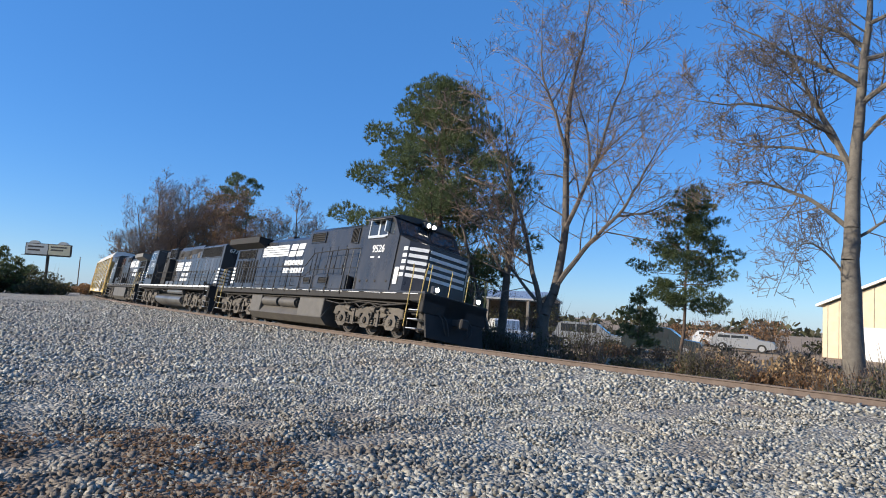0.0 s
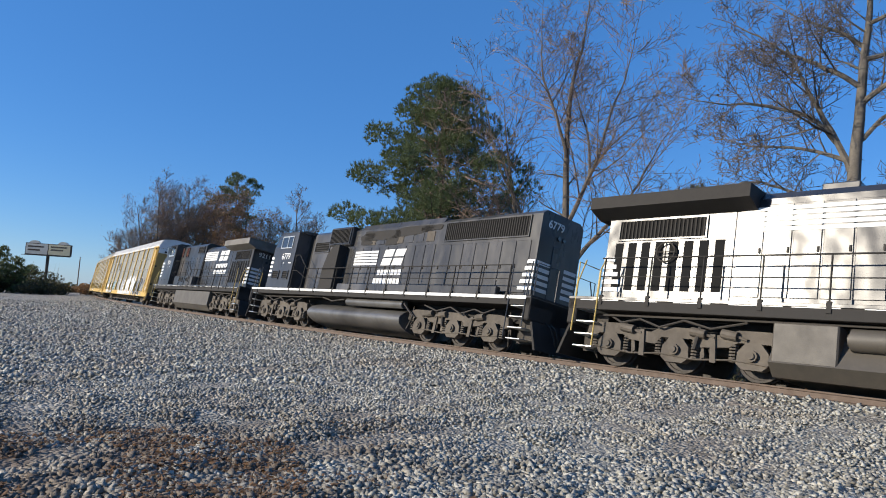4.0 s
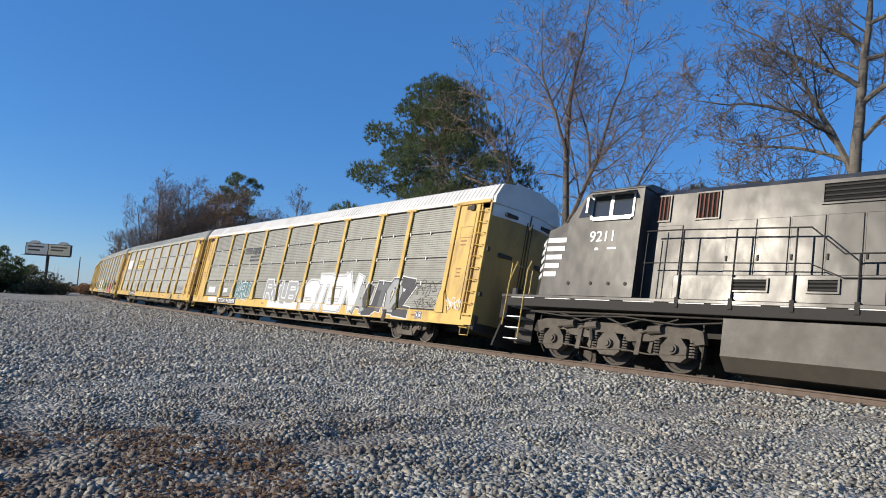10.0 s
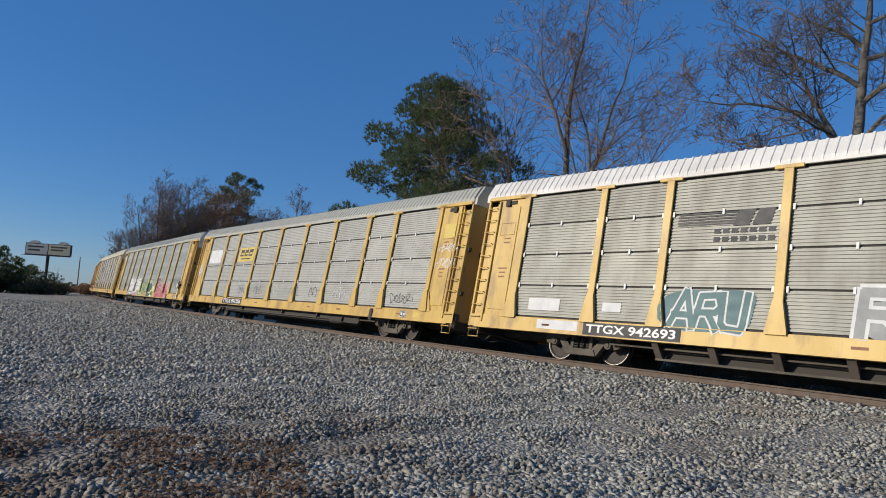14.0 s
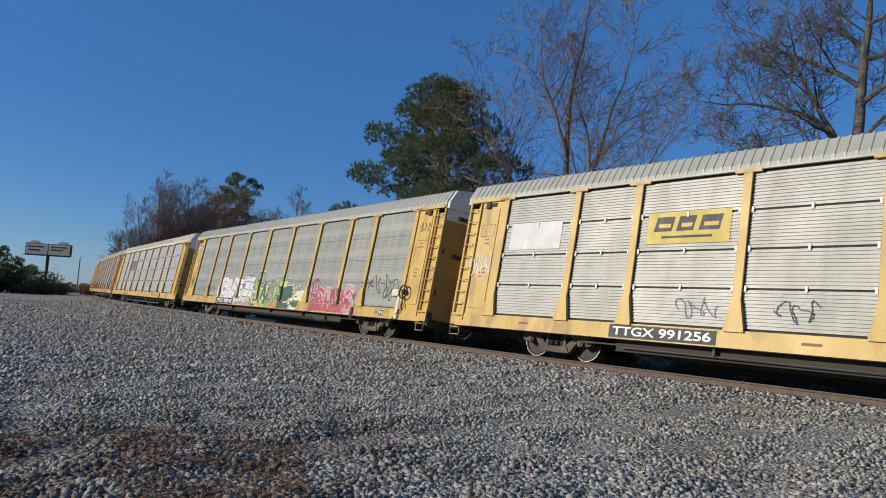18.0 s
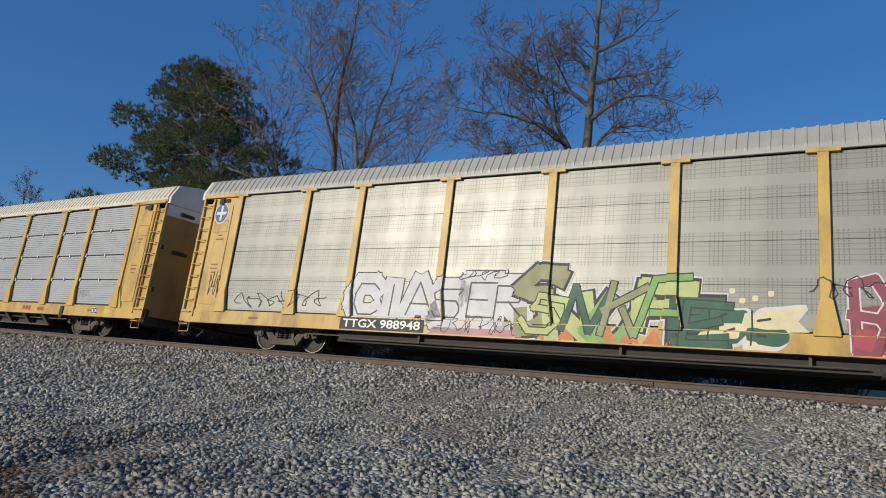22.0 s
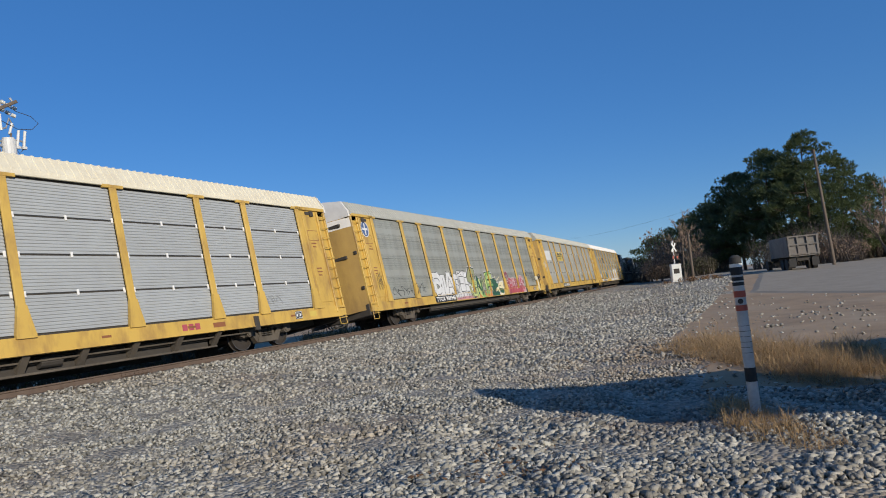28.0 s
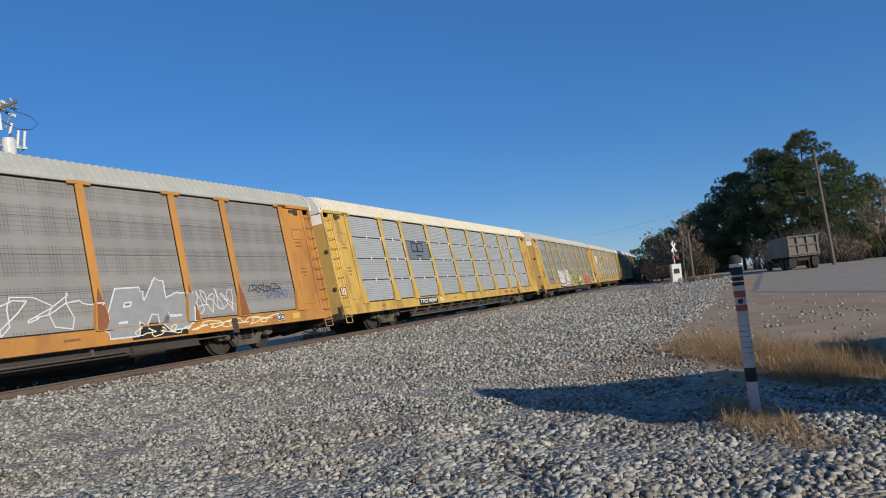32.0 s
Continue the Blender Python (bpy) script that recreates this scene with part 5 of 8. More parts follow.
def branch(store, rnd, pts, rad, level, top, o):
    """Draws a branch along its points and grows children from it; store is a list of meshes by level."""
    n = len(pts) - 1
    length = sum((pts[i + 1] - pts[i]).length for i in range(n))
    sides = (10, 6, 3, 3, 3)[min(level, 4)]
    g = store[min(level, len(store) - 1)]
    for i in range(n):
        g.rod(pts[i], pts[i + 1], rad[i], sides, rad[i + 1], caps=False)
    if level >= top:
        o["tips"].append((pts[-1], (pts[-1] - pts[-2]).normalized()))
        return
    count = o["kids"][min(level, len(o["kids"]) - 1)]
    if level:
        count = max(1, round(count * min(1.4, length / ((3.2, 1.35, 0.6)[min(level, 3) - 1] * o["size"]))))
    lo = o["low"] if level == 0 else 0.15
    for k in range(count):
        f = min(0.985, lo + (1 - lo) * (k + rnd.random() * 0.9) / count)
        i = min(n - 1, int(f * n))
        q = pts[i].lerp(pts[i + 1], f * n - i)
        axis = (pts[i + 1] - pts[i]).normalized()
        side = axis.orthogonal().normalized()
        side.rotate(Matrix.Rotation(rnd.uniform(0, 6.283), 3, axis))
        sp = o["spread"] * rnd.uniform(0.75, 1.2)
        nd = (axis * (1.15 - sp) + side * sp + Vector((0, 0, o["rise"] * 0.3))).normalized()
        ln = max(0.3 * o["size"], length * rnd.uniform(0.36, 0.60) * (1.1 - 0.72 * f) * (o["limb"] if level == 0 else 1.0))
        r = rad[i] * rnd.uniform(*(o["thick"] if level == 0 else (0.36, 0.54)))
        grow(store, rnd, q, nd, ln, max(o["fine"], r), level + 1, top, o)


def grow(store, rnd, p, d, length, r, level, top, o):
    n = (12, 7, 4, 2, 2)[min(level, 4)]
    pts, rad = [p.copy()], [r]
    d = d.normalized()
    wob = o["straight"] if level == 0 else o["wob"] * 1.2
    for i in range(n):
        lift = o["rise"] * (0.35 if level == 0 else 1.6) - (o["droop"] * i / n if level == 1 else 0)
        d = (d + rnd.ball() * wob + Vector((0, 0, lift)) / n).normalized()
        p = p + d * length / n
        pts.append(p.copy())
        rad.append(max(o["fine"], r * (1 - 0.84 * (i + 1) / n)))
    branch(store, rnd, pts, rad, level, top, o)


def plant_tree(name, label, at, seed, stems, m, top=3, rise=0.3, kids=(8, 7, 6, 5), spread=0.7, leaf=None, leaves=0, leaf_size=0.2, leaf_spread=0.5, wob=0.1, category="tree", m_twig=None, low=0.25, straight=0.06, limb=0.95, thick=(0.34, 0.52), fine=0.005, droop=0.0, size=1.0, shaped=()):
    """stems: (sideways lean, lean away, length, radius), as seen from the viewpoint; shaped: limbs that bend through (sideways, up) places, with a radius and a drift away from the viewer."""
    rnd = Rand(seed)
    t = thing(name, label, category, Matrix.Translation(at))
    fwd = Vector((at.x, at.y, 0)).normalized()
    right = Vector((fwd.y, -fwd.x, 0))
    store = [Geo(), Geo(), Geo()]
    o = {"tips": [], "kids": kids, "low": low, "spread": spread, "rise": rise, "wob": wob, "straight": straight, "limb": limb, "thick": thick, "fine": fine, "droop": droop, "size": size}
    for a, b, length, r in stems:
        grow(store, rnd, Vector((0, 0, -0.15)), right * a + fwd * b + Vector((0, 0, 1)), length, r, 0, top, o)
    for places, r, drift in shaped:
        n = len(places) - 1
        knots = [right * a + fwd * drift * i / n + Vector((0, 0, c)) for i, (a, c) in enumerate(places)]
        pts = []
        for i in range(len(knots) - 1):
            p0, p1, p2, p3 = knots[max(0, i - 1)], knots[i], knots[i + 1], knots[min(len(knots) - 1, i + 2)]
            for k in range(4):
                s = k / 4
                pts.append(0.5 * (2 * p1 + (p2 - p0) * s + (2 * p0 - 5 * p1 + 4 * p2 - p3) * s * s + (3 * p1 - p0 - 3 * p2 + p3) * s ** 3) + rnd.ball() * 0.04)
        pts.append(knots[-1])
        branch(store, rnd, pts, [max(0.012, r * (1 - 0.96 * i / (len(pts) - 1)) ** 1.05) for i in range(len(pts))], 0 if r > 0.2 else 1, top, o)
    if stems:
        r0 = max(s[3] for s in stems)
        store[0].rod((0, 0, -0.3), (0, 0, 0.45), r0 * 1.5, 10, r0 * 0.9)
    smooth_shade(part("trunk", store[0], m, t, fix=False))
    tagged(part("branchwork", store[1], m, t, fix=False), kind="stuff")
    tagged(part("twig_mass", store[2], m_twig or m, t, fix=False), kind="stuff")
    if leaf:
        g = Geo()
        for i in range(leaves):
            p, d = rnd.choice(o["tips"])
            c = p + rnd.ball() * leaf_spread
            a, b = rnd.ball().normalized() * leaf_size * rnd.uniform(0.6, 1.2), rnd.ball().normalized() * leaf_size * 0.7
            g.add([c - a, c + b, c + a, c - b], [(0, 1, 2, 3)])
        tagged(part("leaf_mass", g, leaf, t, fix=False), kind="stuff")
    return t


def pine(label, at, seed, height, bare, width, tufts, needle, trunk_r, lean=(0, 0), m=None, blades=12, peak=0.35, limbs=40, broad=0.06, puff=0.17):
    """peak: the height, as a share of the crown, at which it is widest; the needles stand in flattened puffs with gaps between them."""
    rnd = Rand(seed)
    t = thing("pine_tree", label, "tree", Matrix.Translation(at))
    g = Geo()
    pts = [Vector((lean[0] * (i / 8) ** 1.2 + rnd.uniform(-0.08, 0.08) * (i > 0), lean[1] * i / 8 + rnd.uniform(-0.08, 0.08) * (i > 0), -0.2 + (height + 0.2) * i / 8)) for i in range(9)]
    for i in range(8):
        g.rod(pts[i], pts[i + 1], trunk_r * (1 - 0.11 * i), 9, trunk_r * (1 - 0.11 * (i + 1)), caps=False)
    smooth_shade(part("trunk", g, M_PINEBARK, t, fix=False))
    wood, nd, puffs = Geo(), Geo(), []
    for k in range(limbs):
        f = bare + (1 - bare) * ((k + rnd.random()) / limbs) ** 0.92
        i = min(7, int(f * 8))
        o = pts[i].lerp(pts[i + 1], f * 8 - i)
        h = (f - bare) / (1 - bare)
        shape = (0.6 + 0.4 * h / peak) if h < peak else max(0.12, 1 - ((h - peak) / (1 - peak)) ** 1.6 * 0.88)
        reach = width * shape * rnd.choice((1.1, 1.0, 0.85, 0.62))
        a = k * 2.4 + rnd.uniform(-0.5, 0.5)
        d = Vector((math.cos(a), math.sin(a), rnd.uniform(-0.12, 0.2) + 0.45 * h * h)).normalized()
        mid = o + d * reach * 0.5 + Vector((0, 0, -0.05 * reach))
        e = o + d * reach + Vector((0, 0, 0.08 * reach))
        r = max(0.012, trunk_r * 0.2 * (1.1 - 0.7 * h))
        wood.rod(o, mid, r, 5, r * 0.7, caps=False).rod(mid, e, r * 0.7, 4, r * 0.25, caps=False)
        size = width * puff * (0.72 + 0.35 * (1 - h))
        puffs.append((e, size * rnd.uniform(0.8, 1.15)))
        for q in range(rnd.choice((2, 3, 4)) if reach > width * 0.35 else 1):
            w = rnd.uniform(0.35, 0.92)
            p = o.lerp(mid, w * 2) if w < 0.5 else mid.lerp(e, w * 2 - 1)
            side = rnd.ball()
            z = p + Vector((side.x, side.y, side.z * 0.3 + 0.12)) * reach * 0.34
            wood.rod(p, z, r * 0.4, 3, r * 0.15, caps=False)
            puffs.append((z, size * rnd.uniform(0.6, 1.05)))
    total = sum(c ** 2 for _, c in puffs)
    for c, cr in puffs:
        for q in range(max(4, int(tufts * cr ** 2 / total))):
            v = rnd.ball()
            v = v.normalized() * v.length ** 0.6
            p = c + Vector((v.x * cr, v.y * cr, v.z * cr * 0.55))
            up = (v * 0.7 + Vector((0, 0, 0.55)) + rnd.ball() * 0.4).normalized()
            for b in range(blades):
                u = (up + rnd.ball() * 0.95).normalized() * needle * rnd.uniform(0.6, 1.15)
                s = u.orthogonal().normalized() * needle * broad
                nd.add([p - s, p + s, p + u], [(0, 1, 2)])
    tagged(part("branchwork", wood, M_PINEBARK, t, fix=False), kind="stuff")
    tagged(part("needles", nd, m or M_NEEDLE, t, fix=False), kind="stuff")
    return t


def brush(name, label, at, seed, length, depth, height, count, m, leaf=0.09, along=0.0, stems=60):
    """A low tangle of stems and leaves along a line."""
    rnd = Rand(seed)
    t = thing(name, label, "shrub", Matrix.Translation(at) @ Matrix.Rotation(along, 4, "Z"), kind="stuff")
    g, s = Geo(), Geo()
    clumps = [(rnd.uniform(-length / 2, length / 2), rnd.uniform(-depth / 2, depth / 2), rnd.uniform(0.45, 1.0) * height, rnd.uniform(0.4, 1.0) * height) for _ in range(max(3, int(length / height * 1.6)))]
    for i in range(count):
        cx, cy, ch, cr = rnd.choice(clumps)
        v = rnd.ball()
        c = Vector((cx + v.x * cr * 0.9, cy + v.y * cr * 0.8, max(0.02, ch * 0.55 + v.z * ch * 0.5)))
        a, b = rnd.ball().normalized() * leaf * rnd.uniform(0.6, 1.3), rnd.ball().normalized() * leaf * 0.6
        g.add([c - a, c + b, c + a, c - b], [(0, 1, 2, 3)])
    for i in range(stems):
        cx, cy, ch, cr = rnd.choice(clumps)
        p = Vector((cx + rnd.uniform(-1, 1) * cr * 0.6, cy + rnd.uniform(-1, 1) * cr * 0.4, -0.1))
        q = p + Vector((rnd.uniform(-0.5, 0.5) * ch, rnd.uniform(-0.4, 0.4) * ch, ch * rnd.uniform(0.8, 1.5)))
        s.rod(p, q, 0.012 * height + 0.004, 3, 0.004, caps=False)
    tagged(part("leaf_mass", g, m, t, fix=False), kind="stuff")
    tagged(part("stem_mass", s, M_BARK, t, fix=False), kind="stuff")
    return t


def grass(label, spots, seed, m):
    """Tufts of dry blades; spots of (x, y, radius, blades, height)."""
    rnd = Rand(seed)
    g = Geo()
    for x, y, rad, n, h in spots:
        for i in range(n):
            a, w = rnd.uniform(0, 6.283), rad * math.sqrt(rnd.random())
            px, py = x + math.cos(a) * w, y + math.sin(a) * w
            p = Vector((px, py, ground_z(px, py) - 0.01))
            d = Vector((rnd.uniform(-1, 1) + 0.25, rnd.uniform(-1, 1), rnd.uniform(0.02, 0.95) ** 1.3)).normalized()
            ln = h * rnd.uniform(0.3, 1.25) * (0.75 + 0.6 * noise.noise(Vector((px * 2.2, py * 2.2, 5))))
            mid, tip = p + d * ln * 0.55, p + d * ln + Vector((d.x, d.y, -0.25)) * ln * 0.25
            s = Vector((-d.y, d.x, 0)).normalized() * 0.004
            g.add([p - s, p + s, mid + s * 0.8, mid - s * 0.8, tip], [(0, 1, 2, 3), (3, 2, 4)])
    me = g.mesh("dry_grass", False)
    me.materials.append(m)
    tagged(new("dry_grass", me), label, "grass", kind="stuff")


# ---- stones ----
def build_ballast():
    """Crushed stones lying close together near the eye, thinning out with the distance."""
    rng = np.random.default_rng(5)
    cube = np.array([(x, y, z) for x in (-1, 1) for y in (-1, 1) for z in (-1, 1)], float) * 0.72
    cube_tri = np.array([(0, 1, 3), (0, 3, 2), (4, 6, 7), (4, 7, 5), (0, 4, 5), (0, 5, 1), (2, 3, 7), (2, 7, 6), (0, 2, 6), (0, 6, 4), (1, 5, 7), (1, 7, 3)])
    octa = np.array([(1, 0, 0), (-1, 0, 0), (0, 1, 0), (0, -1, 0), (0, 0, 1), (0, 0, -0.7)], float)
    octa_tri = np.array([(0, 2, 4), (2, 1, 4), (1, 3, 4), (3, 0, 4), (2, 0, 5), (1, 2, 5), (3, 1, 5), (0, 3, 5)])

    def rock(base, jitter):
        q = (base + rng.uniform(-jitter, jitter, base.shape)) * np.array([1.15, rng.uniform(0.75, 1.0), rng.uniform(0.55, 0.85)])
        a, b = rng.uniform(-0.6, 0.6), rng.uniform(-0.6, 0.6)
        ca, sa, cb, sb = math.cos(a), math.sin(a), math.cos(b), math.sin(b)
        return q @ np.array([(1, 0, 0), (0, ca, -sa), (0, sa, ca)]) @ np.array([(cb, 0, sb), (0, 1, 0), (-sb, 0, cb)])
    near_rock, far_rock = [rock(cube, 0.42) for _ in range(40)], [rock(octa, 0.35) for _ in range(30)]

    def off(a, b):
        if b - track_y(a) > -0.95:
            return True
        a, b = in_road_frame(a, b)
        if a > 10 and b < road_edge(a) + 0.1:
            return True
        weedy = (a > 10.2 and b < 1.7) or (a > 17 and b < 3.0 + 0.03 * (a - 17))
        return weedy and rng.random() < 0.95
    verts, faces, count = [], [], 0

    def lay(a, b, size, shapes, tri):
        nonlocal count
        q = shapes[rng.integers(len(shapes))] * size
        t = rng.uniform(0, 6.283)
        ct, st = math.cos(t), math.sin(t)
        z = ground_z(a, b) + size * rng.uniform(-0.1, 0.3)
        verts.append(np.stack([q[:, 0] * ct - q[:, 1] * st + a, q[:, 0] * st + q[:, 1] * ct + b, q[:, 2] + z], 1))
        faces.append(tri + count)
        count += len(q)

    def rows(az0, az1, r0, r1, pitch, lo, hi, shapes, tri):
        for r in np.arange(r0, r1, pitch):
            n = int(radians(az1 - az0) * r / pitch)
            for k in range(n):
                az = radians(az0) + (k + rng.uniform(0, 1)) * radians(az1 - az0) / n
                rr = r + rng.uniform(-0.5, 0.5) * pitch
                a, b = -math.sin(az) * rr, math.cos(az) * rr
                if not off(a, b):
                    lay(a, b, rng.uniform(lo, hi), shapes, tri)
    rows(-100, 88, 4.4, 8.8, 0.054, 0.021, 0.044, near_rock, cube_tri)
    rows(-100, -58, 4.4, 8.4, 0.11, 0.03, 0.052, near_rock, cube_tri)
    rows(58, 88, 4.4, 8.0, 0.16, 0.034, 0.056, near_rock, cube_tri)
    rows(-100, 88, 8.8, 14.0, 0.064, 0.025, 0.048, far_rock, octa_tri)
    for az0, az1 in ((-97, -30), (15, 88)):
        rows(az0, az1, 14.0, 24.0, 0.115, 0.04, 0.072, far_rock, octa_tri)
        rows(az0, az1, 24.0, 46.0, 0.24, 0.05, 0.09, far_rock, octa_tri)
    rows(58, 88, 46.0, 80.0, 0.5, 0.07, 0.12, far_rock, octa_tri)
    rows(-88, -66, 46.0, 70.0, 0.5, 0.07, 0.12, far_rock, octa_tri)
    rows(-30, 15, 14.0, 20.0, 0.125, 0.04, 0.072, far_rock, octa_tri)
    for k in range(160):                       # a few larger stones heaped on a low bank
        az, r = radians(rng.uniform(-79, -68)), rng.uniform(6.9, 8.2)
        lay(-math.sin(az) * r, math.cos(az) * r, rng.uniform(0.035, 0.06), near_rock, cube_tri)
    v, f = np.concatenate(verts), np.concatenate(faces)
    me = bpy.data.meshes.new("ballast")
    me.vertices.add(len(v))
    me.vertices.foreach_set("co", v.ravel())
    me.loops.add(f.size)
    me.loops.foreach_set("vertex_index", f.ravel().astype(np.int32))
    me.polygons.add(len(f))
    me.polygons.foreach_set("loop_start", np.arange(0, f.size, 3, dtype=np.int32))
    me.update(calc_edges=True)
    me.materials.append(M_STONE)
    tagged(new("ballast", me), "loose grey crushed stone ballast on the ground", "ballast", kind="stuff")


def leaf_litter():
    """Dead leaves blown over the gravel."""
    rnd = Rand(19)
    g = Geo()
    for az0, az1, r0, r1, n in ((58, 86, 5.0, 9.0, 5200), (50, 88, 4.6, 9.5, 1500), (30, 66, 4.6, 6.2, 350), (-76, -60, 6.0, 7.4, 260), (-100, -84, 9.0, 16.0, 900)):
        for i in range(n):
            az, r = radians(rnd.uniform(az0, az1)), rnd.uniform(r0, r1)
            x, y = -math.sin(az) * r, math.cos(az) * r
            if noise.noise(Vector((x * 0.8, y * 0.8, 6))) < -0.05:
                continue
            c = Vector((x, y, ground_z(x, y) + rnd.uniform(0.02, 0.035)))
            a = Vector((rnd.uniform(-1, 1), rnd.uniform(-1, 1), rnd.uniform(-0.4, 0.4))) * 0.035
            b = Vector((-a.y, a.x, rnd.uniform(-0.02, 0.02))) * 0.6
            g.add([c - a, c + b, c + a * 1.1 + Vector((0, 0, 0.01)), c - b], [(0, 1, 2, 3)])
    me = g.mesh("leaf_litter", False)
    me.materials.append(M_BRONZE)
    tagged(new("leaf_litter", me), "scattered brown dead leaves on the gravel", "leaves", kind="stuff")


# ---- roadside things ----
M_POLEWOOD = mat("weathered_pole_wood", (0.15, 0.115, 0.085), (0.09, 0.07, 0.055), 8, rough=0.9, bump=0.4)
M_GALV = mat("galvanised_steel", (0.5, 0.5, 0.5), (0.4, 0.4, 0.4), 6, rough=0.45, metal=0.6)
M_LIGHTGREY = mat("light_grey_paint", (0.62, 0.62, 0.6), (0.52, 0.52, 0.5), 3, rough=0.5)
M_POSTWHITE = mat("scuffed_white_plastic", (0.6, 0.59, 0.56), (0.45, 0.43, 0.4), 9, rough=0.55, stain=(0.25, 0.2, 0.15), stain_scale=3, stain_amount=0.5)
M_RED = mat("faded_red_label", (0.45, 0.09, 0.05), (0.36, 0.07, 0.04), 8, rough=0.6)
M_RUBBER = mat("tyre_rubber", (0.02, 0.02, 0.02), (0.035, 0.033, 0.03), 6, rough=0.85)
M_CARWHITE = mat("white_car_paint", (0.7, 0.7, 0.7), (0.62, 0.62, 0.62), 2, rough=0.25, bump=0)
M_CARDARK = mat("dark_car_paint", (0.035, 0.045, 0.05), (0.03, 0.038, 0.042), 2, rough=0.22, bump=0)
M_CARSILVER = mat("silver_car_paint", (0.42, 0.43, 0.44), (0.36, 0.37, 0.38), 2, rough=0.3, metal=0.5, bump=0)
M_BED = mat("dull_aluminium_bed", (0.17, 0.155, 0.135), (0.11, 0.1, 0.087), 2, rough=0.6, metal=0.2, stain=(0.13, 0.1, 0.08), stain_amount=0.5)
M_CREAM = mat("cream_wall", (0.62, 0.53, 0.38), (0.52, 0.44, 0.3), 1.5, rough=0.8)
M_SHEETROOF = mat("pale_sheet_roof", (0.66, 0.66, 0.64), (0.55, 0.55, 0.53), 2, rough=0.5, metal=0.2)
M_SIGNWHITE = mat("sign_white", (0.7, 0.7, 0.66), (0.6, 0.6, 0.55), 3, rough=0.5)
M_SIGNYELLOW = mat("sign_yellow", (0.62, 0.55, 0.18), (0.55, 0.48, 0.15), 3, rough=0.5)
M_BOARDGREY = mat("faded_board_grey", (0.45, 0.46, 0.42), (0.36, 0.36, 0.33), 1, rough=0.7)
M_BOARDTAN = mat("faded_board_tan", (0.50, 0.47, 0.33), (0.4, 0.37, 0.25), 1, rough=0.7)
M_REDPAINT = mat("red_canopy", (0.5, 0.05, 0.03), (0.42, 0.045, 0.03), 3, rough=0.5)


def wheel_part(car, x, y, r, w):
    t = part("wheel", Geo().rod((x, y - w / 2, r), (x, y + w / 2, r), r, 18), M_RUBBER, car)
    part("rim", Geo().rod((x, y - w / 2 - 0.012, r), (x, y - w / 2, r), r * 0.6, 14), M_GALV, t)


def parked_car(label, at, turn, m, length=4.9, height=1.75, width=1.9, pickup=False):
    c = thing("parked_car", label, "car", Matrix.Translation(at) @ Matrix.Rotation(turn, 4, "Z"), group="parked cars in the yard")
    h, l = height, length / 2
    g = Geo().prism([(-l, 0.45), (-l, 0.95), (-l + 0.1, 1.05), (l - 1.2, 1.08), (l - 0.15, 0.95), (l, 0.75), (l, 0.4), (l - 0.5, 0.3), (-l + 0.4, 0.3)], 1, -width / 2, width / 2)
    part("body", g, m, c)
    top = [(-l + 0.15, 1.04), (-l + 0.35, h - 0.1), (-l + 0.6, h), (l - 2.2, h), (l - 1.9, h - 0.06), (l - 1.15, 1.06)] if not pickup else [(-0.6, 1.04), (-0.5, h - 0.08), (-0.3, h), (l - 2.1, h), (l - 1.15, 1.06)]
    part("cabin", Geo().prism(top, 1, -width / 2 + 0.1, width / 2 - 0.1), m, c)
    ws = -width / 2 + 0.095
    xs = [(-l + 0.55, -l + 1.5), (-l + 1.6, 0.1), (0.2, l - 2.0)] if not pickup else [(-0.35, l - 2.1)]
    for a, b in xs:
        part("side_window", Geo().box(a, b, ws - 0.006, ws, 1.12, h - 0.12, 0.003), M_GLASS, c)
    part("windscreen", Geo().add([(l - 1.92, -0.75, h - 0.12), (l - 1.92, 0.75, h - 0.12), (l - 1.2, 0.8, 1.12), (l - 1.2, -0.8, 1.12), (l - 1.88, -0.75, h - 0.1), (l - 1.88, 0.75, h - 0.1), (l - 1.16, 0.8, 1.14), (l - 1.16, -0.8, 1.14)], [(4, 5, 6, 7), (0, 3, 2, 1), (0, 4, 7, 3), (1, 2, 6, 5)]), M_GLASS, c)
    for x in (-l + 0.95, l - 0.95):
        for y in (-width / 2 + 0.1, width / 2 - 0.1):
            wheel_part(c, x, y, 0.36, 0.22)
    for y in (-0.65, 0.65):
        part("headlight", Geo().box(l - 0.08, l + 0.01, y - 0.18, y + 0.18, 0.7, 0.86, 0.02), M_ALU, c)
    part("bumper", Geo().box(l - 0.05, l + 0.08, -width / 2 + 0.05, width / 2 - 0.05, 0.4, 0.58, 0.03), m, c)
    return c


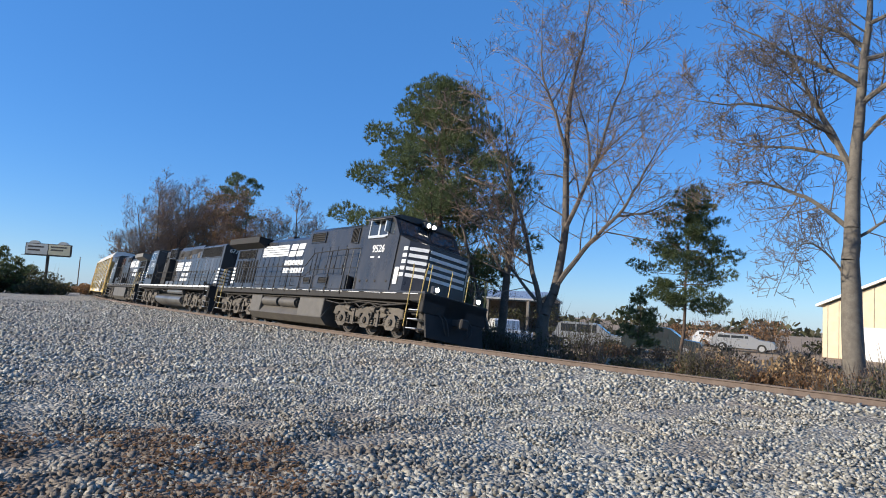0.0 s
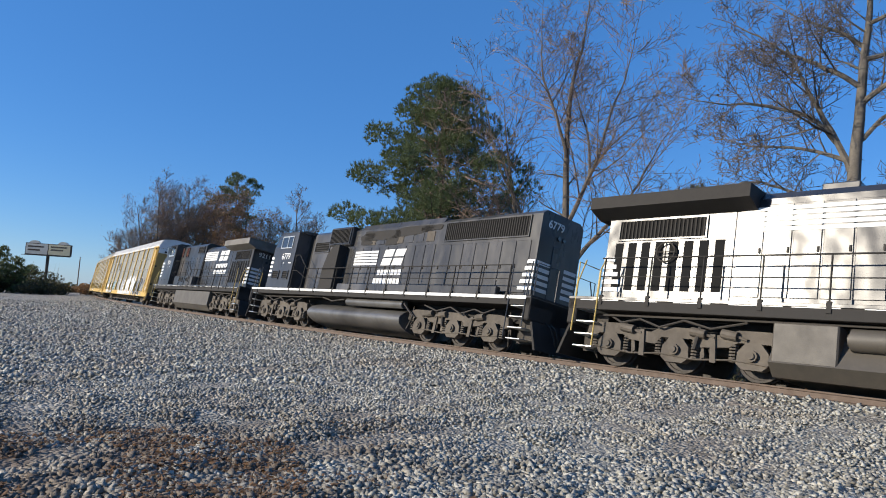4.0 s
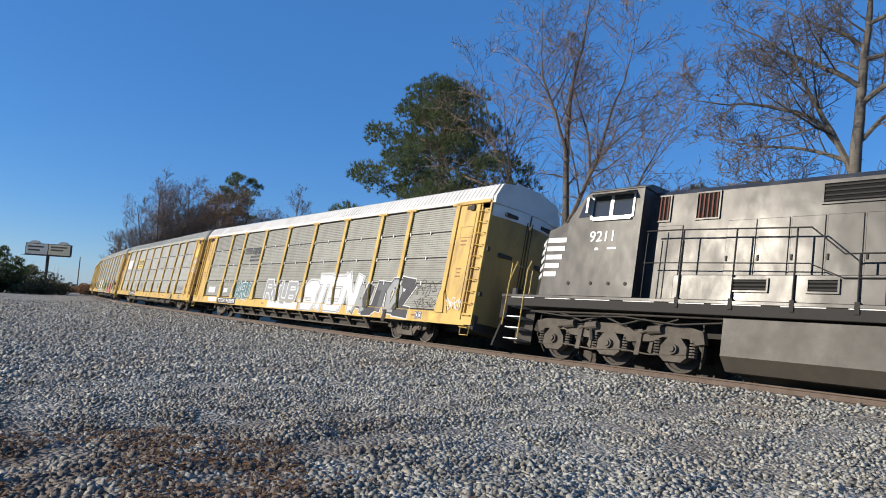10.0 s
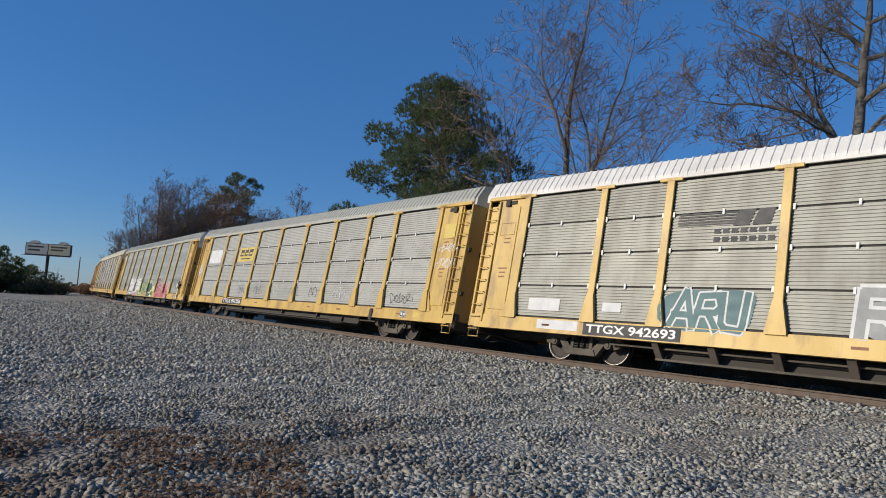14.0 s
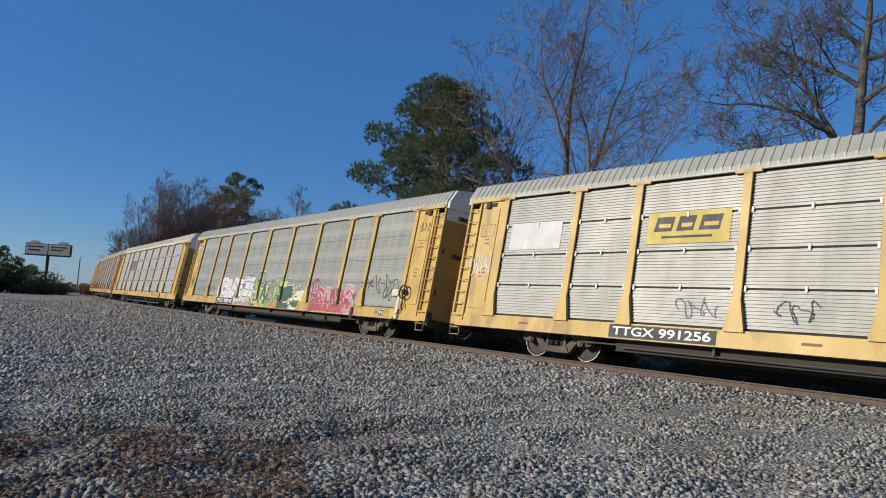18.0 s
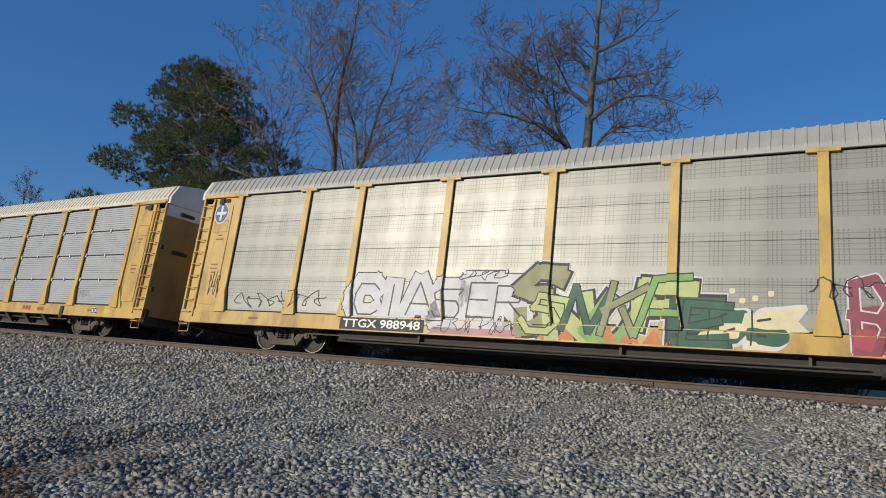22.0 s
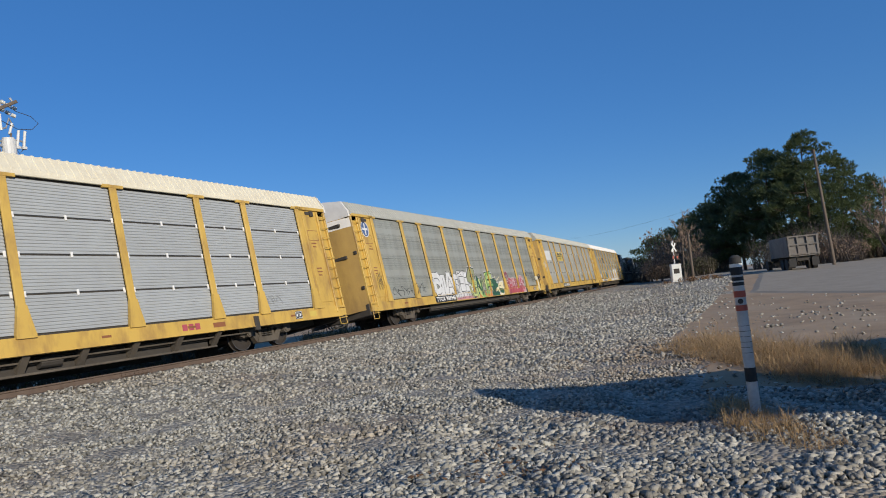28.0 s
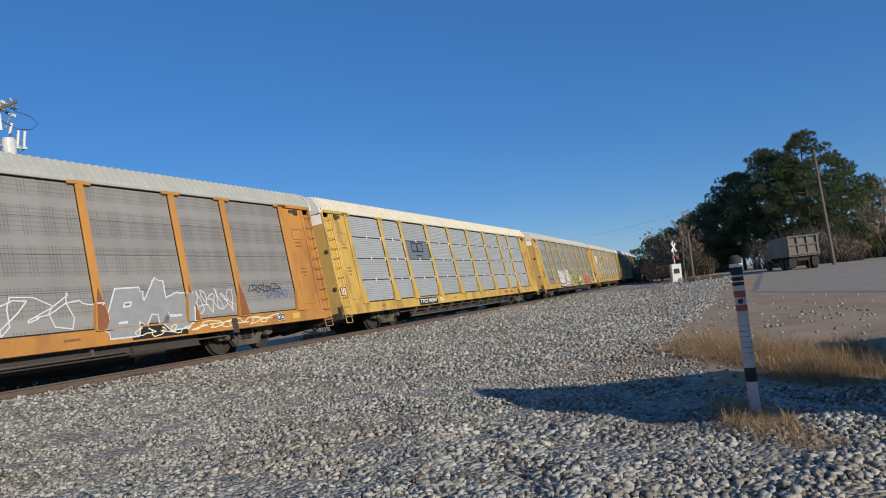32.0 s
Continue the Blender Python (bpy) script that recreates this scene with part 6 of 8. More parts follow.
def dump_truck(at, turn):
    c = thing("dump_truck", "dusty dump truck with ribbed metal bed on the road", "truck", Matrix.Translation(at) @ Matrix.Rotation(turn, 4, "Z"))
    part("chassis", Geo().box(-3.6, 4.2, -0.5, 0.5, 0.75, 1.05), M_UNDER, c)
    part("cab", Geo().prism([(1.9, 0.9), (4.4, 0.9), (4.4, 1.7), (3.3, 1.85), (3.0, 2.7), (1.9, 2.75)], 1, -1.15, 1.15), M_CARDARK, c)
    part("cab_window", Geo().box(2.1, 2.9, -1.16, -1.15, 1.9, 2.5), M_GLASS, c)
    bed = part("bed", Geo().prism([(-3.9, 1.15), (1.6, 1.15), (1.7, 2.85), (-3.8, 2.85)], 1, -1.22, 1.22), M_BED, c)
    for i in range(6):
        x = -3.7 + i * 1.04
        part("rib", Geo().box(x, x + 0.12, -1.29, -1.22, 1.15, 2.85, 0.01), M_BED, bed)
    part("top_rail", Geo().box(-3.85, 1.75, -1.30, -1.2, 2.80, 2.92, 0.01), M_BED, bed)
    for z in (1.25, 2.05, 2.75):
        part("tailgate_bar", Geo().box(-3.97, -3.88, -1.2, 1.2, z, z + 0.12, 0.01), M_BED, bed)
    for y in (-1.1, -0.35, 0.4, 1.1):
        part("tailgate_bar", Geo().box(-3.96, -3.88, y - 0.06, y + 0.06, 1.2, 2.85, 0.01), M_BED, bed)
    part("mud_flap", Geo().box(-3.75, -3.7, -1.15, -0.6, 0.3, 1.0), M_RUBBER, c)
    part("mud_flap", Geo().box(-3.75, -3.7, 0.6, 1.15, 0.3, 1.0), M_RUBBER, c)
    for x in (-2.8, -1.5, 3.5):
        for y in (-1.0, 1.0):
            wheel_part(c, x, y, 0.5, 0.32)


def utility_pole(at, height, lean, transformers, arm_turn, label, sideways=0):
    c = thing("utility_pole", label, "utility pole", Matrix.Translation(at) @ Matrix.Rotation(radians(lean), 4, "Y") @ Matrix.Rotation(radians(-sideways), 4, "X"))
    smooth_shade(part("pole", Geo().rod((0, 0, -0.4), (0, 0, height), 0.16, 12, 0.11), M_POLEWOOD, c))
    if transformers:
        a = Matrix.Rotation(arm_turn, 4, "Z")
        arm = part("crossarm", Geo().box(-0.9, 0.9, -0.06, 0.06, -0.06, 0.06, 0.01), M_POLEWOOD, c, at=Matrix.Translation((0, -0.12, height - 0.75)) @ a @ Matrix.Rotation(radians(-28), 4, "Y"))
        for x in (-0.75, -0.3, 0.3, 0.75):
            part("insulator", Geo().rod((x, 0, 0.06), (x, 0, 0.22), 0.045, 8), M_GALV, arm)
        for x, y, z in ((0.42, -0.1, height - 2.25), (-0.62, 0.15, height - 2.55)):
            tr = part("transformer", Geo().rod((x, y, z - 0.4), (x, y, z + 0.38), 0.26, 16).rod((x, y, z + 0.38), (x, y, z + 0.46), 0.22, 16), M_LIGHTGREY, c, "pale grey transformer can")
            part("bushing", Geo().rod((x + 0.1, y, z + 0.45), (x + 0.14, y, z + 0.68), 0.04, 8), M_POLEWOOD, tr)
            part("bracket", Geo().box(min(0, x), max(0, x), y - 0.04, y + 0.04, z + 0.1, z + 0.2), M_GALV, tr)
        part("side_bracket", Geo().pipe([(0, 0, height - 1.5), (0.45, 0, height - 1.35), (0.6, 0, height - 0.95), (0.75, 0, height - 1.25)], 0.035, 6), M_GALV, c)
        part("fuse_cutout", Geo().rod((0.55, 0, height - 1.6), (0.7, 0, height - 1.15), 0.05, 8), M_LIGHTGREY, c)
        for k in (0, 1):
            for q in range(3):
                x, z = 0.35 + q * 0.22, height - 0.30 - k * 0.28 - q * 0.09
                part("bell_insulator", Geo().rod((x, 0.1 * k, z), (x + 0.14, 0.1 * k, z - 0.055), 0.075, 10), M_SIGNWHITE, c, "white bell insulator")
        part("cutout_arm", Geo().pipe([(0.08, -0.1, height - 1.95), (0.5, -0.15, height - 1.85), (0.95, -0.15, height - 1.88)], 0.04, 6), M_GALV, c)
        for x in (0.72, 0.98):
            part("fuse_cutout", Geo().rod((x, -0.15, height - 2.1), (x + 0.1, -0.18, height - 1.45), 0.055, 8).box(x - 0.08, x + 0.1, -0.22, -0.08, height - 2.2, height - 2.08, 0.01), M_LIGHTGREY, c)
        part("surge_arrester", Geo().rod((0.17, -0.12, height - 1.5), (0.17, -0.12, height - 0.85), 0.05, 8), M_SIGNWHITE, c)
        part("jumper_wire", Geo().pipe([(0.9, 0.05, height - 0.6), (1.5, 0.0, height - 0.75), (1.8, 0.0, height - 1.0), (1.5, 0.0, height - 1.3), (0.9, 0.0, height - 1.35), (0.2, -0.1, height - 1.1)], 0.014, 5), M_UNDER, c)
        part("jumper_wire", Geo().pipe([(0.95, -0.15, height - 2.2), (0.75, -0.2, height - 2.4), (0.5, -0.1, height - 1.95)], 0.014, 5), M_UNDER, c)
        part("top_bracket", Geo().pipe([(0, 0, height - 0.15), (0.5, 0, height - 0.35), (0.75, 0, height - 0.55)], 0.02, 6), M_GALV, c)
        part("guy_wire", Geo().rod((0, 0, height - 0.9), (-3.2, 1.5, height - 6.5), 0.02, 5), M_GALV, c)
    else:
        part("lamp_arm", Geo().rod((0, 0, height - 0.5), (0.6, 0, height - 0.35), 0.03, 6).box(0.45, 0.8, -0.08, 0.08, height - 0.42, height - 0.3, 0.02), M_GALV, c)
    return c


def crossing_signal(at, turn):
    c = thing("crossing_signal", "railway crossing signal with white crossbuck and lamps", "crossing signal", Matrix.Translation(at) @ Matrix.Rotation(turn, 4, "Z"))
    part("mast", Geo().rod((0, 0, -0.2), (0, 0, 4.1), 0.075, 12), M_GALV, c)
    for s in (-1, 1):
        part("crossbuck_arm", Geo().box(-0.62, 0.62, -0.02, 0.02, -0.11, 0.11, 0.005), M_SIGNWHITE, c, at=Matrix.Translation((0, -0.1 - 0.02 * s, 3.6)) @ Matrix.Rotation(radians(45 * s), 4, "Y"))
        lamp = part("lamp", Geo().rod((s * 0.42, -0.1, 2.55), (s * 0.42, -0.16, 2.55), 0.28, 18), M_UNDER, c)
        part("lens", Geo().rod((s * 0.42, -0.162, 2.55), (s * 0.42, -0.18, 2.55), 0.14, 14), M_RED, lamp)
    part("lamp_bar", Geo().box(-0.45, 0.45, -0.08, -0.02, 2.5, 2.6), M_UNDER, c)
    part("bell", Geo().rod((0, 0, 4.1), (0, 0, 4.25), 0.14, 12), M_GALV, c)
    k = thing("signal_cabinet", "white metal signal cabinet beside the crossing", "equipment cabinet", Matrix.Translation(at + Vector((-1.1, -0.15, 0.0))) @ Matrix.Rotation(radians(-72), 4, "Z"))
    part("body", Geo().box(-0.5, 0.5, -0.4, 0.4, -0.1, 1.85, 0.03), M_LIGHTGREY, k)
    part("door", Geo().box(-0.44, 0.44, -0.43, -0.4, 0.15, 1.75, 0.01), M_SIGNWHITE, k)
    part("notice", Geo().box(-0.28, 0.28, -0.44, -0.43, 0.85, 1.35), M_UNDER, k, "dark notice plate")


def marker_post(at):
    c = thing("marker_post", "leaning white plastic marker post with red labels", "marker post", Matrix.Translation(at) @ Matrix.Rotation(radians(-0.7), 4, "X"))
    R, K = 0.06, 1.11
    smooth_shade(part("tube", Geo().rod((0, 0, -0.3 * K), (0, 0, 1.58 * K), R, 20), M_POSTWHITE, c), 50)
    cap = part("cap", Geo().rod((0, 0, 1.42 * K), (0, 0, 1.60 * K), R + 0.006, 20).rod((0, 0, 1.60 * K), (0, 0, 1.625 * K), R + 0.004, 20, R * 0.5), M_RUBBER, c, "black cap with white bands")
    part("band", Geo().rod((0, 0, 1.36 * K), (0, 0, 1.40 * K), R + 0.004, 20), M_RUBBER, c)
    part("band", Geo().rod((0, 0, 1.31 * K), (0, 0, 1.345 * K), R + 0.004, 20), M_RUBBER, c)
    part("cap_stripe", Geo().rod((0, 0, 1.50 * K), (0, 0, 1.535 * K), R + 0.009, 20), M_SIGNWHITE, cap)
    for z0, z1 in ((1.19, 1.255), (1.05, 1.11)):
        part("label_band", Geo().rod((0, 0, z0 * K), (0, 0, z1 * K), R + 0.004, 20), M_RED, c, "faded red band")
    part("badge", Geo().rod((-R - 0.004, -0.0, 1.15 * K), (-R - 0.008, -0.0, 1.15 * K), 0.03, 14), M_UNDER, c, "dark round badge")
    for i in range(6):
        z = (0.62 + i * 0.055) * K
        part("text_line", Geo().rod((0, 0, z), (0, 0, z + 0.0045), R + 0.002, 20), M_TRUCK, c, "grey lettering bar")
    part("tape", Geo().rod((0, 0, 0.33 * K), (0, 0, 0.47 * K), R + 0.003, 20), M_RUBBER, c, "torn dark tape")


def billboard(at, turn):
    c = thing("billboard", "two-panel billboard on a single steel column", "billboard", Matrix.Translation(at) @ Matrix.Rotation(turn, 4, "Z"))
    part("column", Geo().rod((0, 0, -0.5), (0, 0, 9.4), 0.35, 12), M_UNDER, c)
    part("board", Geo().box(-5.2, 5.2, -0.3, 0.3, 8.6, 11.4, 0.05), M_UNDER, c)
    part("panel", Geo().box(-5.0, -0.1, -0.34, -0.3, 8.8, 11.25), M_BOARDGREY, c)
    part("panel", Geo().box(0.1, 5.0, -0.34, -0.3, 8.8, 11.25), M_BOARDTAN, c)
    for x0, x1, z in ((-4.6, -1.0, 10.4), (-4.6, -1.8, 9.6), (0.6, 4.2, 10.5), (0.6, 3.4, 9.8)):
        part("text_line", Geo().box(x0, x1, -0.36, -0.34, z, z + 0.35), M_UNDER if x0 < 0 else M_TRUCK, c, "lettering bar")
    for x in (-3.2, 3.3):
        part("crown", Geo().prism([(x + 1.25 * math.cos(a * math.pi / 10), 11.35 + 0.7 * math.sin(a * math.pi / 10)) for a in range(11)], 1, -0.25, 0.25), M_BOARDGREY, c, "rounded board top")
    part("catwalk", Geo().box(-5.6, 5.2, -1.0, -0.3, 8.45, 8.55), M_UNDER, c)


def metal_building(at, turn):
    c = thing("metal_building", "cream metal building with a pale pitched roof", "building", Matrix.Translation(at) @ Matrix.Rotation(turn, 4, "Z"))
    part("wall", Geo().prism([(-6, -1.0), (6, -1.0), (6, 4.2), (0, 6.8), (-6, 4.2)], 1, 0.0, 22.0), M_CREAM, c)
    part("roof", Geo().prism([(-6.4, 4.15), (0, 6.95), (6.4, 4.15), (6.4, 4.35), (0, 7.15), (-6.4, 4.35)], 1, -0.4, 22.4), M_SHEETROOF, c)
    for i in range(14):
        x = -5.7 + i * 0.85
        part("wall_rib", Geo().box(x, x + 0.1, -0.05, 0.0, -1.0, 4.2 + (6 - abs(x)) * 0.42), M_CREAM, c)
    part("door", Geo().box(-3.0, 0.5, -0.08, -0.05, -1.0, 2.6), M_SHEETROOF, c)


def far_shop(at, turn):
    c = thing("roadside_shop", "red and white roadside building with a canopy", "building", Matrix.Translation(at) @ Matrix.Rotation(turn, 4, "Z"))
    part("wall", Geo().box(-4, 4, 0, 6, -0.5, 2.8), M_SIGNWHITE, c)
    part("fascia", Geo().box(-4.3, 4.3, -0.3, 6.2, 2.8, 4.2, 0.05), M_REDPAINT, c)
    part("canopy", Geo().box(4.3, 20, -3, 5, 2.9, 3.7, 0.05), M_SIGNYELLOW, c)
    for x in (8, 16):
        part("canopy_post", Geo().rod((x, 1, -0.5), (x, 1, 3), 0.2, 8), M_REDPAINT, c)
    for x in (-2.4, 0.6):
        part("window", Geo().box(x, x + 1.8, -0.04, 0, 0.6, 2.2), M_GLASS, c)


def shadow_blocker(at, turn):
    c = thing("parked_van", "unseen van-like body added behind the viewpoint to cast a shadow", "van", Matrix.Translation(at) @ Matrix.Rotation(turn, 4, "Z"))
    # invented body; its profile follows the outline of the shadow on the gravel
    part("body", Geo().prism([(-1.7, 0.35), (-0.6, 0.7), (-0.3, 1.05), (-0.5, 1.35), (-1.4, 1.75), (-1.72, 2.0), (-1.55, 2.6), (-1.2, 2.92), (-0.7, 2.62), (0.1, 2.25), (1.1, 2.08), (1.85, 1.85), (2.0, 0.5)], 1, -1.7, 0.0), M_CARWHITE, c)
    for y in (-1.5, -0.2):
        wheel_part(c, 1.2, y, 0.36, 0.24)
        part("leg", Geo().box(-1.6, -1.4, y - 0.06, y + 0.06, 0.0, 0.5), M_UNDER, c)


def wire(label, a, b, sag, r=0.018):
    a, b = Vector(a), Vector(b)
    pts = [a.lerp(b, i / 14) - Vector((0, 0, sag * 4 * (i / 14) * (1 - i / 14))) for i in range(15)]
    me = Geo().pipe(pts, r, 4).mesh("overhead_wire", False)
    me.materials.append(M_UNDER)
    tagged(new("overhead_wire", me), label, "wire")


def build_surroundings():
    # across the track
    plant_tree("bare_tree", "tall bare tree with several dark forking stems", spot(39.1, 29.0), 11, [], M_BARK, top=4, rise=0.12, kids=(14, 14, 7, 4), spread=0.68, wob=0.15, low=0.45, m_twig=M_TWIG, limb=0.24, thick=(0.24, 0.4), fine=0.008,
               shaped=[([(0, -0.3), (0, 1.6), (0.1, 2.4), (0.52, 3.5), (0.77, 6.0), (0.69, 9.5), (0.79, 12.3), (1.25, 14.6), (1.5, 17.2)], 0.31, 0.3),
                       ([(0.7, 9.2), (0.18, 11.0), (-0.47, 12.8), (-0.65, 14.9), (-0.6, 17.2)], 0.08, 0.5),
                       ([(0.77, 5.9), (1.43, 7.5), (2.07, 9.25), (2.48, 11.0), (3.13, 13.0), (3.6, 16.0)], 0.11, -0.8),
                       ([(0.5, 3.4), (1.31, 4.7), (2.21, 5.8), (3.11, 6.8), (3.88, 8.3), (4.54, 9.6), (5.88, 11.7)], 0.12, -1.0),
                       ([(3.0, 6.6), (4.4, 6.9), (5.86, 8.0)], 0.06, 0.4),
                       ([(0.0, 2.0), (-0.5, 4.0), (-1.26, 6.8), (-2.09, 8.4), (-2.69, 10.2), (-3.48, 13.8)], 0.13, 0.8),
                       ([(-0.3, 2.8), (-1.45, 4.2), (-2.15, 5.9), (-2.97, 7.1)], 0.08, -0.6),
                       ([(1.65, 7.9), (1.69, 9.7), (1.13, 11.8), (0.2, 14.6)], 0.08, 1.0)])
    plant_tree("bare_tree", "large bare tree with a straight trunk and spreading limbs", spot(15.6, 25.6), 23, [], M_PALEBARK, top=4, rise=0.12, kids=(14, 13, 7, 4), spread=0.72, wob=0.16, leaf=M_BRONZE, leaves=200, leaf_size=0.06, leaf_spread=0.25, low=0.55, m_twig=M_BARK, limb=0.30, thick=(0.24, 0.38), fine=0.009, droop=0.2,
               shaped=[([(-0.1, -0.3), (-0.29, 3.4), (-0.28, 5.7), (-0.16, 8.5), (0.05, 11.6), (0.28, 14.5), (0.36, 18.0)], 0.36, 0.0),
                       ([(-0.29, 7.5), (-1.09, 9.4), (-1.7, 10.7), (-2.15, 11.8), (-2.5, 12.2)], 0.13, -0.7),
                       ([(-0.75, 8.6), (-1.6, 9.5), (-3.2, 10.0), (-4.35, 10.1), (-5.9, 10.5)], 0.10, -1.2),
                       ([(-0.5, 8.0), (-1.76, 8.5), (-3.37, 8.8), (-5.0, 9.4)], 0.08, 0.6),
                       ([(-0.28, 5.6), (-1.4, 6.6), (-2.44, 7.2), (-3.72, 7.5), (-4.9, 6.9)], 0.10, 0.8),
                       ([(0.0, 10.4), (-1.1, 11.2), (-2.15, 11.8), (-3.45, 12.8), (-4.7, 13.5)], 0.10, -0.5),
                       ([(0.08, 11.8), (-0.78, 12.6), (-1.81, 13.3), (-3.1, 14.4)], 0.09, 0.7),
                       ([(-0.3, 3.9), (-1.21, 5.0), (-1.89, 4.9), (-2.5, 3.3)], 0.05, -0.6),
                       ([(-0.16, 8.5), (0.82, 9.5), (1.8, 9.7), (3.0, 9.4)], 0.09, 0.3),
                       ([(0.0, 9.9), (1.27, 10.7), (2.5, 10.5), (3.7, 9.9)], 0.10, -0.8),
                       ([(0.1, 11.4), (1.62, 11.8), (3.0, 12.2)], 0.09, 0.9),
                       ([(0.2, 12.6), (1.44, 13.1), (2.5, 14.1)], 0.08, -0.4),
                       ([(-0.3, 5.2), (0.8, 6.0), (2.2, 6.6), (3.4, 6.4)], 0.06, 0.8)])
    plant_tree("bare_tree", "slender bare tree with fine brown twigs", spot(42.9, 30.0), 31,
               [(-0.30, 0.1, 12.0, 0.10), (-0.5, 0.1, 9.0, 0.08)], M_BARK, top=4, rise=0.3, kids=(13, 8, 5, 3), spread=0.55, leaf=M_BRONZE, leaves=700, leaf_size=0.05, leaf_spread=0.3, m_twig=M_TWIG, fine=0.008, limb=0.5,
               shaped=[([(0.1, -0.3), (0.26, 2.9), (0.44, 5.2), (0.52, 7.0), (0.11, 9.1), (-0.26, 12.0)], 0.22, 0.0)])
    pine("tall dark green pine with a broad irregular crown", spot(48.4, 33.0), 41, 13.3, 0.14, 4.7, 21000, 0.25, 0.26, peak=0.32, blades=9, limbs=92, puff=0.185)
    pine("young green pine with a thin trunk beside the track", spot(28.0, 30.5), 42, 7.9, 0.36, 2.0, 6500, 0.17, 0.09, lean=(0.45, 0), peak=0.28, blades=10, limbs=46, puff=0.2)
    pine("low bushy young pine", spot(31.2, 34.0), 43, 3.4, 0.3, 1.3, 900, 0.22, 0.05, blades=10, limbs=14, puff=0.26)
    for i in range(15):
        x = -44 + i * 5.2
        y = track_y(x) + 6.4 + 2.5 * math.sin(i * 2.1)
        brush("trackside_brush", "dark tangled winter brush behind the track", Vector((x, y, ground_z(x, y))), 300 + i, 6.4, 2.4, 1.5 + 0.4 * math.sin(i * 1.7), 3200, (M_SHRUB, M_SHRUB, M_BRONZE, M_SHRUB, M_DRY)[i % 5], 0.06, math.atan(track_slope(x)), 420)
    for i, (az, r, ln, h, n, m) in enumerate(((42.9, 33, 9, 1.5, 1500, M_SHRUB), (36.9, 28, 6, 0.9, 1200, M_SHRUB), (31.8, 27, 6, 0.9, 1200, M_BRONZE), (25.8, 28, 5, 0.8, 1000, M_BRONZE), (22.3, 27, 4.5, 1.5, 1500, M_DRY), (18.2, 30, 4, 1.3, 1200, M_BRONZE), (12.7, 28, 6, 1.2, 1200, M_DRY), (6.6, 27, 6, 1.1, 900, M_BRONZE), (50.0, 36, 8, 1.2, 900, M_BRONZE))):
        brush("roadside_brush", "tangled dry brush and weeds along the track", spot(az, r), 60 + i, ln, 1.6, h, n, m, 0.08)
    # made-up brush further along, added to darken the view beneath the wagons
    for i in range(9):
        x = 33 + i * 7.5
        y = track_y(x) + 5.0
        brush("trackside_brush", "dark tangled winter brush behind the track", Vector((x, y, ground_z(x, y))), 380 + i, 8.0, 2.0, 1.0, 1400, M_SHRUB, 0.08, math.atan(track_slope(x)), 90)
    for i in range(12):
        x = -62 + i * 8.6
        y = track_y(x) + 17 + 2 * math.sin(i * 1.9)
        brush("trackside_brush", "low brown weeds between the yard and the track", Vector((x, y, ground_z(x, y))), 330 + i, 9.5, 3.0, 1.15 + 0.25 * math.sin(i * 2.3), 2600, (M_SHRUB, M_BRONZE)[i % 2], 0.08, math.atan(track_slope(x)), 200)
    for i in range(13):
        x = -80 + i * 10
        y = track_y(x) + 44 + 6 * math.sin(i * 1.3)
        brush("yard_thicket", "leafless dark thicket at the back of the yard", Vector((x, y, ground_z(x, y))), 350 + i, 12, 4.0, 2.5 + 0.8 * math.sin(i * 2.7), 3000, (M_SHRUB, M_SHRUB, M_BRONZE)[i % 3], 0.15, math.atan(track_slope(x)), 260)
    # parked cars on the yard behind
    for label, az, r, turn, m, kw in (("white sport utility vehicle parked in the yard", 35.1, 47, 0.5, M_CARSILVER, {}), ("dark sport utility vehicle parked in the yard", 29.4, 46, 0.4, M_CARDARK, {}),
                                      ("white pickup parked behind the trees", 42.3, 44, 2.7, M_CARWHITE, {"pickup": True}), ("silver sedan parked far back", 23.4, 62, 0.3, M_CARSILVER, {"height": 1.45}), ("white car parked far back", 25.1, 70, 0.5, M_CARWHITE, {"height": 1.5})):
        parked_car(label, spot(az, r), turn, m, **kw)
    metal_building(spot(12.9, 62), radians(-4))
    # long shed roof behind the locomotive
    sh = thing("long_shed", "long low grey shed with an open front", "building", Matrix.Translation(spot(45.6, 85)) @ Matrix.Rotation(radians(20), 4, "Z"))
    part("roof", Geo().prism([(-5, 3.6), (0, 4.6), (5, 3.6), (5, 3.8), (0, 4.8), (-5, 3.8)], 0, -11, 11), M_CARSILVER, sh)
    part("wall", Geo().box(-11, 11, 3.5, 4.0, -1, 3.6), M_BED, sh)
    for x in (-10, -5, 0, 5, 10):
        part("post", Geo().box(x - 0.15, x + 0.15, -4.8, -4.5, -1, 3.6), M_BED, sh)
    # woods at the far left
    far = dict(m=M_BARK, m_twig=M_TWIG, top=3, fine=0.022, straight=0.05, limb=0.95, low=0.08, wob=0.12, size=1.5)
    plant_tree("far_tree", "wide brown oak still holding dry leaves", spot(67.7, 112), 51, [(0, 0, 17, 0.35), (-0.4, 0, 15, 0.25), (0.4, 0.2, 15, 0.25), (0.7, 0, 12, 0.2)], rise=0.2, kids=(20, 12, 8, 4), leaf=M_BRONZE, leaves=16000, leaf_size=0.13, leaf_spread=1.4, **far)
